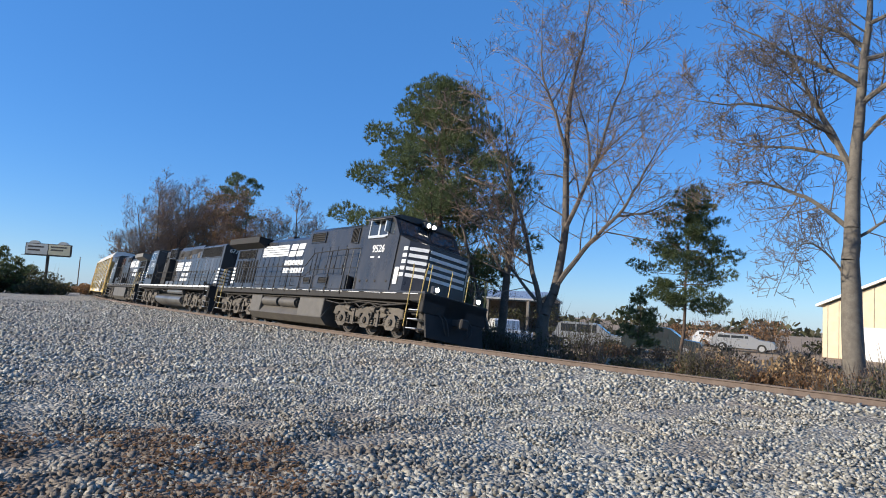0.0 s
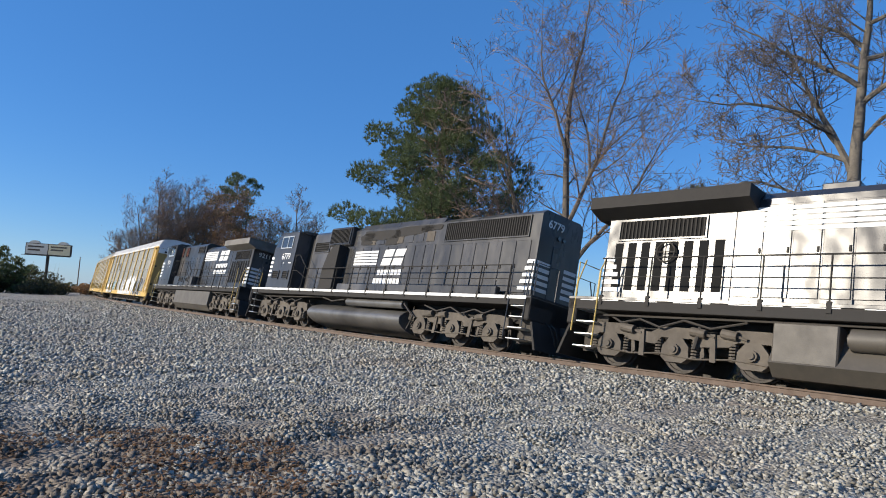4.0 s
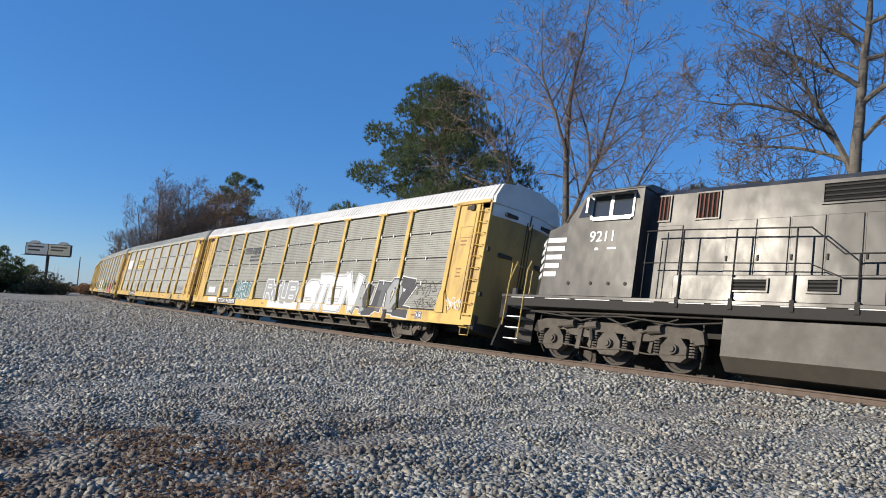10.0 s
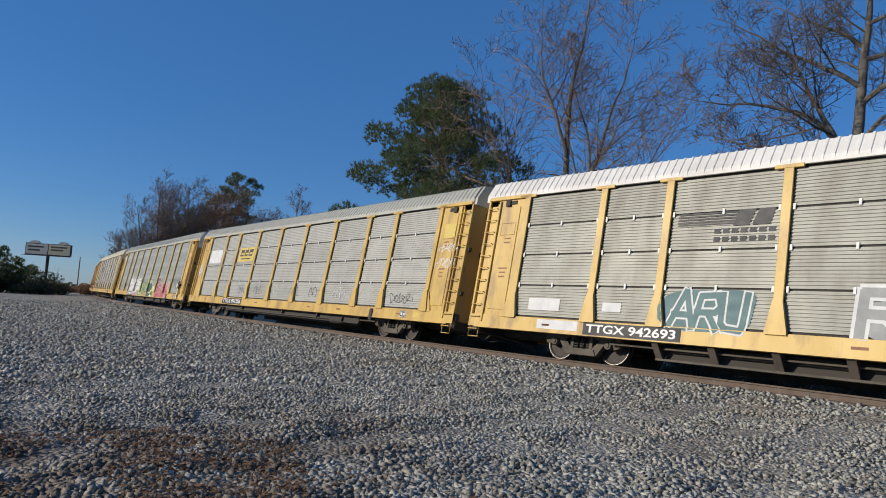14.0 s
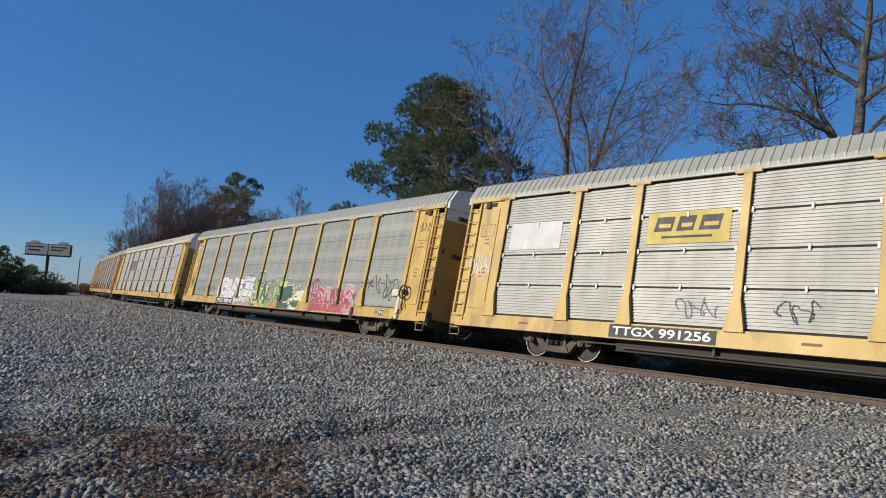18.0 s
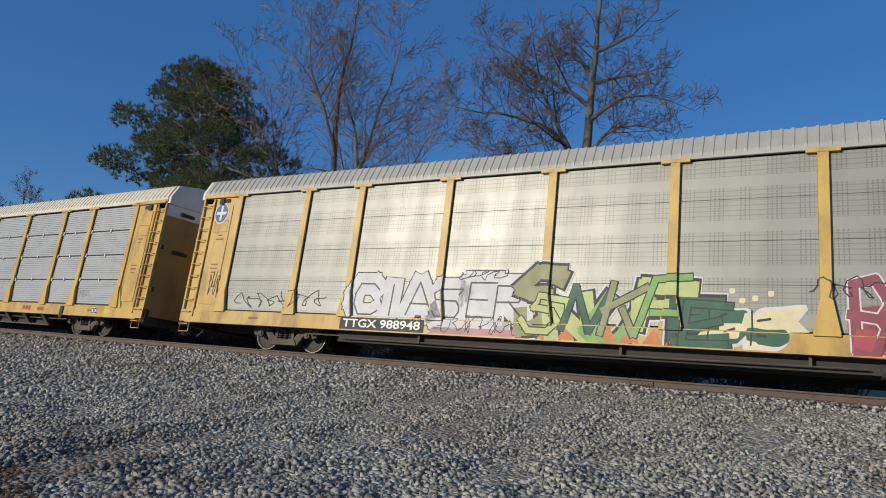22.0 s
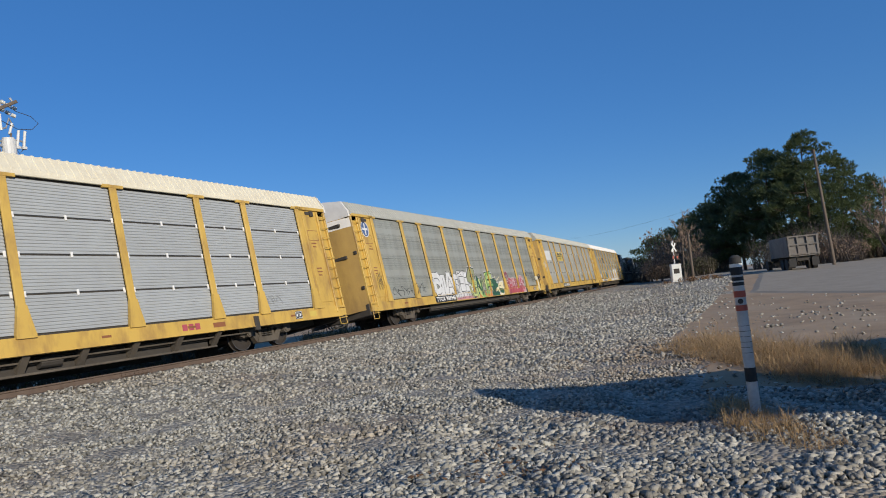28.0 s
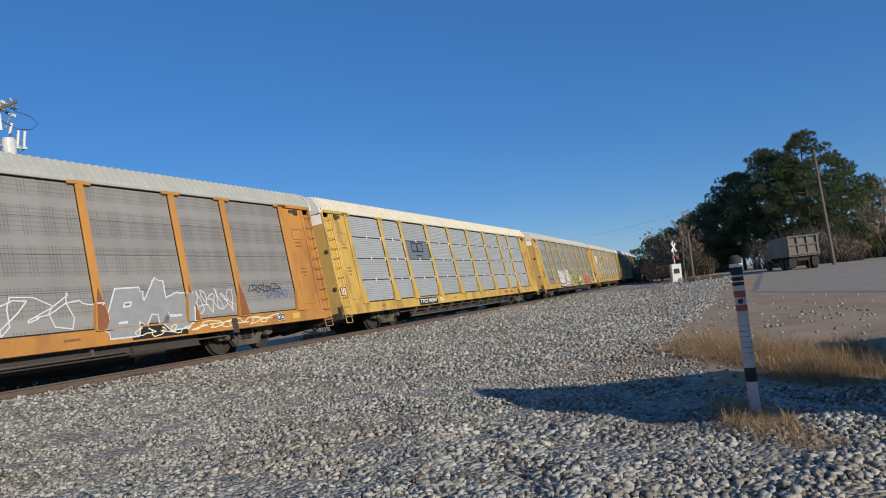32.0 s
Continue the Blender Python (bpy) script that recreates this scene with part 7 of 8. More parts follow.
    plant_tree("far_tree", "bare brown tree at the edge of the woods", spot(70.9, 108), 52, [(-0.05, 0, 17.5, 0.3), (-0.4, 0, 15, 0.22), (0.3, 0, 16, 0.25), (-0.7, 0, 11, 0.16)], rise=0.25, kids=(20, 13, 9, 5), leaf=M_TWIG, leaves=5000, leaf_size=0.10, leaf_spread=1.2, **far)
    plant_tree("far_tree", "bare brown tree among the oaks", spot(69.3, 116), 57, [(0, 0, 19.5, 0.3), (-0.25, 0, 17, 0.22), (0.25, 0, 18, 0.25)], rise=0.25, kids=(20, 13, 9, 5), leaf=M_TWIG, leaves=6000, leaf_size=0.10, leaf_spread=1.2, **far)
    plant_tree("far_tree", "russet tree with dry leaves", spot(64.9, 106), 53, [(0.0, 0, 17, 0.3), (0.4, 0, 14, 0.22), (-0.3, 0, 15, 0.22), (0.6, 0, 11, 0.2)], rise=0.2, kids=(20, 12, 8, 4), leaf=M_BRONZE, leaves=18000, leaf_size=0.13, leaf_spread=1.4, **far)
    pine("dark pine rising above the brown trees", spot(65.5, 118), 54, 22.5, 0.55, 4.2, 2600, 0.55, 0.35, blades=8, peak=0.55, limbs=24, puff=0.24)
    plant_tree("far_tree", "bare grey tree behind the train", spot(60.7, 108), 55, [(0, 0, 17.5, 0.33), (0.35, 0, 15, 0.25), (-0.35, 0, 15, 0.25), (-0.7, 0, 11, 0.18), (0.7, 0, 12, 0.18)], rise=0.2, kids=(20, 13, 9, 4), spread=0.75, **far)
    plant_tree("far_tree", "small bare tree behind the train", spot(57.1, 118), 56, [(0.1, 0, 12, 0.2), (0.4, 0, 10, 0.16)], rise=0.25, kids=(10, 8, 6, 4), spread=0.7, **far)
    for i, (az, r, h) in enumerate(((80.4, 128, 5.6), (81.3, 132, 7.2), (82.4, 126, 6.4), (83.6, 130, 7.6), (84.8, 128, 6.6), (79.4, 140, 4.6))):
        pine("dark young conifer beyond the gravel", spot(az, r), 200 + i, h, 0.05, 2.3, 900, 0.5, 0.1, blades=6, peak=0.15, limbs=22, broad=0.12, puff=0.26)
    billboard(spot(78.5, 185), radians(78.7 - 25))
    for i, (az, r, ln, h, n, m) in enumerate(((80.8, 130, 14, 4.2, 1600, M_SHRUB), (78.9, 125, 8, 3.0, 1000, M_SHRUB), (77.1, 140, 9, 2.6, 900, M_BRONZE), (82.8, 130, 12, 4.5, 1300, M_SHRUB), (77.4, 190, 12, 2.5, 800, M_BRONZE))):
        brush("far_shrubs", "dark evergreen shrubs beyond the gravel", spot(az, r), 80 + i, ln, 3, h, n * 3, m, 0.22, radians(az), 60)
    utility_pole(spot(76.4, 200), 9.5, 0, False, 0, "distant wooden utility pole")
    utility_pole(spot(81.0, 230), 12.0, 1, False, 0, "distant wooden utility pole")
    # beyond the train, straight across
    utility_pole(spot(-32.1, 31.0), 11.7, -3.5, True, radians(-20), "wooden utility pole with two transformers and crossarm")
    # right-hand side
    crossing_signal(spot(-83.7, 74), radians(-22))
    utility_pole(spot(-85.0, 78), 5.0, -4, False, 0, "short leaning wooden pole by the crossing")
    utility_pole(spot(-94.9, 70), 10.8, 0, False, radians(90), "leaning wooden utility pole beside the road", 2.5)
    wire("thin black overhead cable across the sky", spot(-94.9, 70) + Vector((0, 0, 9.6)), spot(-72.3, 110) + Vector((0, 0, 9)), 1.5, 0.008)
    dump_truck(spot(-92.1, 67), radians(13))
    for i, (az, r, h, w, n) in enumerate(((-93.7, 96, 16.5, 4.6, 900), (-91.1, 100, 15.6, 5.2, 1000), (-88.9, 104, 13.5, 5.0, 900), (-92.5, 110, 15.0, 5.0, 800), (-95.9, 100, 13.0, 4.2, 500), (-86.8, 112, 10.5, 4.6, 700), (-97.7, 108, 11.0, 4.0, 420), (-87.8, 106, 11.0, 4.6, 620), (-85.4, 116, 9.2, 4.4, 520), (-83.8, 126, 8.4, 4.4, 480), (-82.2, 138, 8.0, 4.4, 420))):
        pine("tall dark pine at the edge of the road", spot(az, r), 120 + i, h, 0.14, w, n * 7, 0.46, 0.25, blades=7, peak=0.38, limbs=48, broad=0.10, puff=0.2)
    for i, (az, r, ln, h, n, m) in enumerate(((-89.5, 92, 14, 5.0, 6500, M_SHRUB), (-94.0, 92, 12, 4.5, 5000, M_TWIG), (-86.0, 105, 14, 5.4, 9000, M_TWIG), (-83.0, 125, 18, 5.0, 9000, M_TWIG), (-98.0, 110, 14, 4.6, 4500, M_SHRUB), (-79.9, 170, 20, 5.0, 4000, M_SHRUB), (-101.5, 110, 16, 5.0, 4000, M_TWIG))):
        brush("roadside_thicket", "dark thicket under the roadside trees", spot(az, r), 140 + i, ln, 4, h, n, m, 0.11, radians(az), 420)
    plant_tree("far_tree", "thin bare tree by the crossing", spot(-84.4, 98), 151, [(0.0, 0, 8.6, 0.16), (0.3, 0, 7.0, 0.12)], M_BARK, top=3, rise=0.35, kids=(12, 8, 6, 4), m_twig=M_TWIG, fine=0.02)
    plant_tree("far_tree", "bare grey tree beyond the road", spot(-98.4, 90), 152, [(0.0, 0, 8.5, 0.18), (-0.3, 0.2, 7.0, 0.14)], M_BARK, top=3, rise=0.35, kids=(12, 8, 6, 4), m_twig=M_TWIG, fine=0.02)
    plant_tree("far_tree", "pale bare tree at the crossing", spot(-82.6, 120), 153, [(0.0, 0, 8.0, 0.18), (0.4, 0.2, 7.0, 0.14)], M_BARK, top=3, rise=0.35, kids=(12, 8, 6, 4), m_twig=M_TWIG, fine=0.02, leaf=M_BRONZE, leaves=500, leaf_size=0.25, leaf_spread=0.8)
    brush("dirt_mound_weeds", "low mound of dirt with dead weeds beside the road", spot(-84.8, 62), 401, 4.5, 2.0, 0.5, 900, M_BRONZE, 0.07, radians(-82), 40)
    far_shop(spot(-97.5, 150), radians(-95))
    marker_post(Vector((8.35, 0.24, ground_z(8.35, 0.24))))
    # out of view, added to throw the long shadow past the marker post
    shadow_blocker(Vector((7.75, -2.55, ground_z(7.75, -2.55))), radians(-29))
    near = [(8.55, 0.5, 0.25, 350, 0.34), (8.1, 0.35, 0.34, 700, 0.36), (7.65, 0.2, 0.36, 800, 0.34), (7.25, -0.02, 0.32, 600, 0.3), (6.9, -0.28, 0.26, 350, 0.26)]
    patch = [(14.9, 1.5), (14.1, 1.0), (13.3, 0.55), (12.7, 0.05), (12.1, -0.4), (13.5, -0.2), (12.8, -0.8), (11.7, -1.0), (14.4, 0.2), (15.2, 0.7), (11.3, -0.55), (11.0, -1.25), (13.9, -1.0), (16.4, 1.4), (12.3, -1.5)]
    grass("tufts of dry straw-coloured grass", near + [(x, y, 0.75, 1500, 0.5) for x, y in patch] + [(18.4, 0.9, 1.0, 200, 0.3), (22.2, 1.5, 1.4, 200, 0.25)], 7, M_DRY)
    # an added car out of view, there for the second shadow on the grass
    parked_car("unseen dark car added behind the viewpoint to cast a shadow", Vector((12.1, -4.6, ground_z(12.1, -4.6))), radians(15), M_CARDARK, height=1.5)
    grass("scattered dry weeds in the gravel", [(62 + i * 0.7, 7.5 + 2 * math.sin(i), 1.2, 60, 0.5) for i in range(24)], 8, M_DRY)


def far_wood_line():
    """A low, uneven belt of distant trees round the horizon."""
    rnd = Rand(77)
    g = Geo()
    for az0, az1, r, h in ((5, 60, 260, 7.0), (60, 96, 420, 8.0), (-84, -60, 330, 12.0), (-60, 5, 300, 9), (-130, -95, 260, 9), (96, 230, 400, 10)):
        k = int(abs(az1 - az0) * r / 57 / 1.6)
        for i in range(k):
            a = radians(rnd.uniform(az0, az1))
            rr = r * rnd.uniform(0.9, 1.1)
            c0 = Vector((-math.sin(a) * rr, math.cos(a) * rr, -1))
            hh = h * rnd.uniform(0.45, 1.0) * (0.75 + 0.35 * math.sin(a * 37))
            for q in range(9):
                c = c0 + Vector((rnd.uniform(-2.4, 2.4), rnd.uniform(-2.4, 2.4), hh * rnd.random()))
                u, v = rnd.ball() * 1.5, rnd.ball() * 1.5
                g.add([c - u, c + v, c + u, c - v], [(0, 1, 2, 3)])
    me = g.mesh("far_woods", False)
    me.materials.append(M_SHRUB)
    tagged(new("far_woods", me), "distant belt of dark woods on the horizon", "woods", kind="stuff")


# ---- markings and graffiti on the wagons ----
def clip_poly(poly, axis, lim, keep_less):
    out = []
    for i, p in enumerate(poly):
        q = poly[(i + 1) % len(poly)]
        ip = p[axis] <= lim if keep_less else p[axis] >= lim
        iq = q[axis] <= lim if keep_less else q[axis] >= lim
        if ip:
            out.append(p)
        if ip != iq:
            f = (lim - p[axis]) / (q[axis] - p[axis])
            out.append((p[0] + f * (q[0] - p[0]), p[1] + f * (q[1] - p[1])))
    return out


POSTS = [-12.55, -9.6, -7.5, -4.5, -1.5, 1.5, 4.5, 7.5, 9.6, 12.55]
STRIPS = []
for _x in POSTS:
    STRIPS.append((_x - 0.112, _x + 0.112, 1.0, 5.0, -1.601, "post"))
    for _i, _j, _z in ((-0.11, 0.11, 1.72), (0.11, 0.145, 1.54), (0.145, 0.18, 1.36), (0.18, 0.21, 1.2), (0.21, 0.24, 1.05), (-0.145, -0.11, 1.54), (-0.18, -0.145, 1.36), (-0.21, -0.18, 1.2), (-0.24, -0.21, 1.05)):
        STRIPS.append((_x + _i, _x + _j, 0.98, _z, -1.632, "gusset"))
for _a, _b in zip(POSTS, POSTS[1:]):
    STRIPS.append((_a + 0.112, _b - 0.112, 1.03, 5.0, -1.521, "bay"))
STRIPS.append((-14.3, 14.3, 0.62, 1.0, -1.577, "sill"))
STRIPS.append((-14.2, -12.67, 1.0, 5.0, -1.574, "end"))
STRIPS.append((12.67, 14.2, 1.0, 5.0, -1.574, "end"))


class Paint:
    """Thin paint laid on posts, bays and sill of a wagon's near side, a layer at a time."""

    def __init__(self):
        self.geo, self.level, self.count = {}, 0, 0

    def lay(self, poly, m, level=None):
        self.count += 1
        lv = (self.level if level is None else level) + 0.085 * (self.count % 11)
        g = self.geo.setdefault(m.name, (Geo(), m))[0]
        for x0, x1, z0, z1, y, kind in STRIPS:
            q = clip_poly(clip_poly(clip_poly(clip_poly(poly, 0, x1, True), 0, x0, False), 1, z1, True), 1, z0, False)
            if len(q) > 2:
                k = len(g.v)
                g.v += [(a, y - 0.0012 * (lv + 1), b) for a, b in q]
                g.f.append(tuple(range(k, k + len(q))))

    def stroke(self, pts, w, m, level=None):
        for (a, b), (c, d) in zip(pts, pts[1:]):
            ln = math.hypot(c - a, d - b) or 1
            nx, nz = -(d - b) / ln * w / 2, (c - a) / ln * w / 2
            ex, ez = (c - a) / ln * w * 0.3, (d - b) / ln * w * 0.3
            self.lay([(a + nx - ex, b + nz - ez), (c + nx + ex, d + nz + ez), (c - nx + ex, d - nz + ez), (a - nx - ex, b - nz - ez)], m, level)

    def done(self, car, name, label):
        for g, m in self.geo.values():
            tagged(part(name, g, m, car, label, fix=False), kind="stuff")


def blob(rnd, cx, cz, w, h, slant, wob=0.16, n=22, square=0.55):
    ph = [rnd.uniform(0, 6.283) for _ in range(3)]
    out = []
    for i in range(n):
        a = 2 * math.pi * i / n
        c, s = math.cos(a), math.sin(a)
        r = 1 + wob * (math.sin(2 * a + ph[0]) + 0.6 * math.sin(3 * a + ph[1]) + 0.4 * math.sin(5 * a + ph[2])) / 1.6
        x = math.copysign(abs(c) ** square, c) * w / 2 * r
        z = math.copysign(abs(s) ** square, s) * h / 2 * r
        out.append((cx + x + slant * z, cz + z))
    return out


def scaled(poly, cx, cz, k, dx=0.0):
    return [(cx + (x - cx) * k + dx, cz + (z - cz) * k) for x, z in poly]


def mural(paint, seed, x0, x1, z0, z1, count, fills, edge, inner, wild=0.2, holes=True, slant=0.15):
    """A run of fat overlapping shapes with an outline, fills and inner cuts."""
    rnd = Rand(seed)
    w = (x1 - x0) / count
    shapes = []
    for i in range(count):
        cx, cz = x0 + (i + 0.5) * w, (z0 + z1) / 2 + rnd.uniform(-0.06, 0.06)
        shapes.append((cx, cz, blob(rnd, cx, cz, w * 1.12, (z1 - z0) * rnd.uniform(0.88, 1.05), slant * rnd.uniform(0.3, 1.4), wild)))
    for cx, cz, p in shapes:
        paint.lay(scaled(p, cx, cz, 1.13), edge, 0)
    for i, (cx, cz, p) in enumerate(shapes):
        paint.lay(scaled(p, cx, cz, 0.98), fills[i % len(fills)], 1)
        h = z1 - z0
        if len(fills) > 1:
            q = blob(rnd, cx + rnd.uniform(-0.1, 0.1) * w, cz - h * 0.22, w * 0.9, h * 0.45, slant, 0.25)
            paint.lay(q, fills[(i + 1) % len(fills)], 2)
        if holes:
            for k in range(2):
                a = rnd.uniform(-0.28, 0.2) * w
                zz = cz + (0.18 if k else -0.2) * h
                paint.stroke([(cx + a, zz), (cx + a + rnd.uniform(0.15, 0.3) * w, zz + rnd.uniform(-0.06, 0.1) * h)], 0.05, inner, 3)
            paint.stroke([(cx - 0.42 * w, cz - 0.46 * h), (cx - 0.36 * w + rnd.uniform(-.05, .1) * w, cz), (cx - 0.40 * w, cz + 0.44 * h)], 0.035, inner, 3)


GLYPHS = {"S": "86 97 27 06 15 75 84 83 72 12 03", "T": "08 98|48 42", "E": "98 18 12 92|15 75", "N": "02 08 92 98", "A": "02 48 92|14 74", "U": "08 03 22 72 83 88", "O": "28 06 04 22 72 84 86 78 28",
          "C": "97 78 28 06 04 22 72 93", "I": "48 42", "R": "02 08 78 86 75 05|45 92", "B": "02 08 78 86 75 05|75 84 72 02", "K": "02 08|05 98|35 92", "F": "02 08 98|05 75", "Z": "08 98 02 92", "V": "08 42 98", "W": "08 22 46 72 98"}


def big_letters(paint, seed, run, x0, x1, z0, z1, fills, layers, weight, slant=0.12, wild=0.05, level=0):
    """A sprayed run of overlapping letter-like strokes; layers are (width, paint) from the outermost outline inwards, then the fill."""
    rnd = Rand(seed)
    w, h = (x1 - x0) / len(run), z1 - z0
    glyphs = []
    for i, g in enumerate(run):
        lift, grow, lean = rnd.uniform(-wild, wild) * h, 1 + rnd.uniform(-wild, wild) * 2, slant + rnd.uniform(-wild, wild) * 2
        strokes = []
        for line in GLYPHS[g].split("|"):
            pts = []
            for q in line.split():
                gx, gz = int(q[0]) / 9, (int(q[1]) - 2) / 6
                zz = z0 + lift + (0.08 + 0.84 * gz) * h * grow
                pts.append((x0 + (i + 0.06 + 0.92 * gx + rnd.uniform(-wild, wild)) * w + lean * (zz - z0), zz + rnd.uniform(-wild, wild) * h * 0.5))
            strokes.append(pts)
        glyphs.append(strokes)
    for k, (wide, m) in enumerate(layers):
        for strokes in glyphs:
            for pts in strokes:
                paint.stroke(pts, wide, m, level + k)
    for i, strokes in enumerate(glyphs):
        for pts in strokes:
            paint.stroke(pts, weight, fills[i % len(fills)], level + len(layers))


def scrawl(paint, seed, x0, x1, z0, z1, m, w=0.03, loops=5):
    """A quick looping line."""
    rnd = Rand(seed)
    pts = []
    ph = [rnd.uniform(0, 6.28) for _ in range(4)]
    n = loops * 9
    for i in range(n + 1):
        f = i / n
        a = f * loops * 6.283
        pts.append((x0 + (x1 - x0) * (f + 0.10 * math.sin(a + ph[0]) + 0.05 * math.sin(2.3 * a + ph[1])),
                    z0 + (z1 - z0) * (0.5 + 0.34 * math.sin(a + ph[2]) + 0.2 * math.sin(1.6 * a + ph[3]))))
    paint.stroke(pts, w * 0.7, m, 2)


def flat_paint(name, c, c2=None):
    return mat(name, c, c2 or tuple(v * 0.75 for v in c), 3.0, rough=0.6, bump=0.03, fine=30)


P_WHITE, P_DARK, P_TEAL = flat_paint("spray_white", (0.66, 0.67, 0.66), (0.5, 0.5, 0.5)), flat_paint("spray_black", (0.03, 0.03, 0.035)), flat_paint("spray_teal", (0.07, 0.16, 0.17))
P_GREEN, P_LIME, P_DEEP = flat_paint("spray_green", (0.22, 0.42, 0.12)), flat_paint("spray_lime", (0.50, 0.58, 0.22)), flat_paint("spray_deep_green", (0.03, 0.12, 0.07))
P_RED, P_PINK, P_MAROON = flat_paint("spray_red", (0.42, 0.08, 0.10)), flat_paint("spray_pink", (0.52, 0.26, 0.28)), flat_paint("spray_maroon", (0.28, 0.07, 0.09))
P_ORANGE, P_BLUE, P_CREAM, P_GREY = flat_paint("spray_orange", (0.60, 0.22, 0.06)), flat_paint("spray_blue", (0.08, 0.13, 0.26)), flat_paint("spray_cream", (0.75, 0.68, 0.42)), flat_paint("spray_grey", (0.30, 0.31, 0.31))
P_PALE, P_SOOT, P_OLIVE = flat_paint("spray_pale_grey", (0.46, 0.47, 0.45)), flat_paint("spray_soot", (0.09, 0.095, 0.1)), flat_paint("spray_olive", (0.30, 0.31, 0.16))
P_RUST, P_PLATE, P_SIGN = flat_paint("rust_patch", (0.26, 0.10, 0.04)), flat_paint("plate_black", (0.015, 0.015, 0.017)), flat_paint("sign_gold", (0.62, 0.47, 0.10))


def rect(x0, x1, z0, z1):
    return [(x0, z0), (x1, z0), (x1, z1), (x0, z1)]


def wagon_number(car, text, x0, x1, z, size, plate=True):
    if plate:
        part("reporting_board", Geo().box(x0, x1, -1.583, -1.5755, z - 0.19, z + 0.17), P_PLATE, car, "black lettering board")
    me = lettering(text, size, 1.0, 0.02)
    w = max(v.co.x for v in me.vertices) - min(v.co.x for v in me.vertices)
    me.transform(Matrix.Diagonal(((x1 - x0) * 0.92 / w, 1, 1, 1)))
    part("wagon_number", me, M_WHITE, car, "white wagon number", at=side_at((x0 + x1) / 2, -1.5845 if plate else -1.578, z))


def small_marks(car, p, seed, m):
    """Stencilled data on the end sheets and sill, as bars."""
    rnd = Rand(seed)
    for s in (-1, 1):
        for k in range(5):
            z = 2.2 + k * 0.13 + (0.7 if k > 2 else 0)
            w = rnd.uniform(0.15, 0.4)
            p.lay(rect(s * 13.2 - w / 2, s * 13.2 + w / 2, z, z + 0.05), m, 0)
        x = s * 13.25
        for a, b, c, d in ((-0.32, 0.32, 3.55, 3.57), (-0.32, 0.32, 3.93, 3.95), (-0.32, -0.30, 3.55, 3.95), (0.30, 0.32, 3.55, 3.95)):
            p.lay(rect(x + a, x + b, c, d), m, 0)
    for x in (-11.2, -3.0, 3.4, 6.2, 10.9):
        p.lay(rect(x, x + rnd.uniform(0.25, 0.5), 0.8, 0.86), m, 0)
    p.lay(rect(11.15, 11.55, 0.70, 0.96), P_PLATE, 1)
    for a, b, c, d in ((11.17, 11.53, 0.925, 0.945), (11.17, 11.53, 0.715, 0.735), (11.17, 11.19, 0.72, 0.94), (11.51, 11.53, 0.72, 0.94), (11.34, 11.355, 0.72, 0.94), (11.22, 11.30, 0.78, 0.88), (11.39, 11.48, 0.78, 0.88)):
        p.lay(rect(a, b, c, d), P_WHITE, 2)
    p.lay(rect(12.0, 12.4, 0.74, 0.92), P_SIGN, 0)


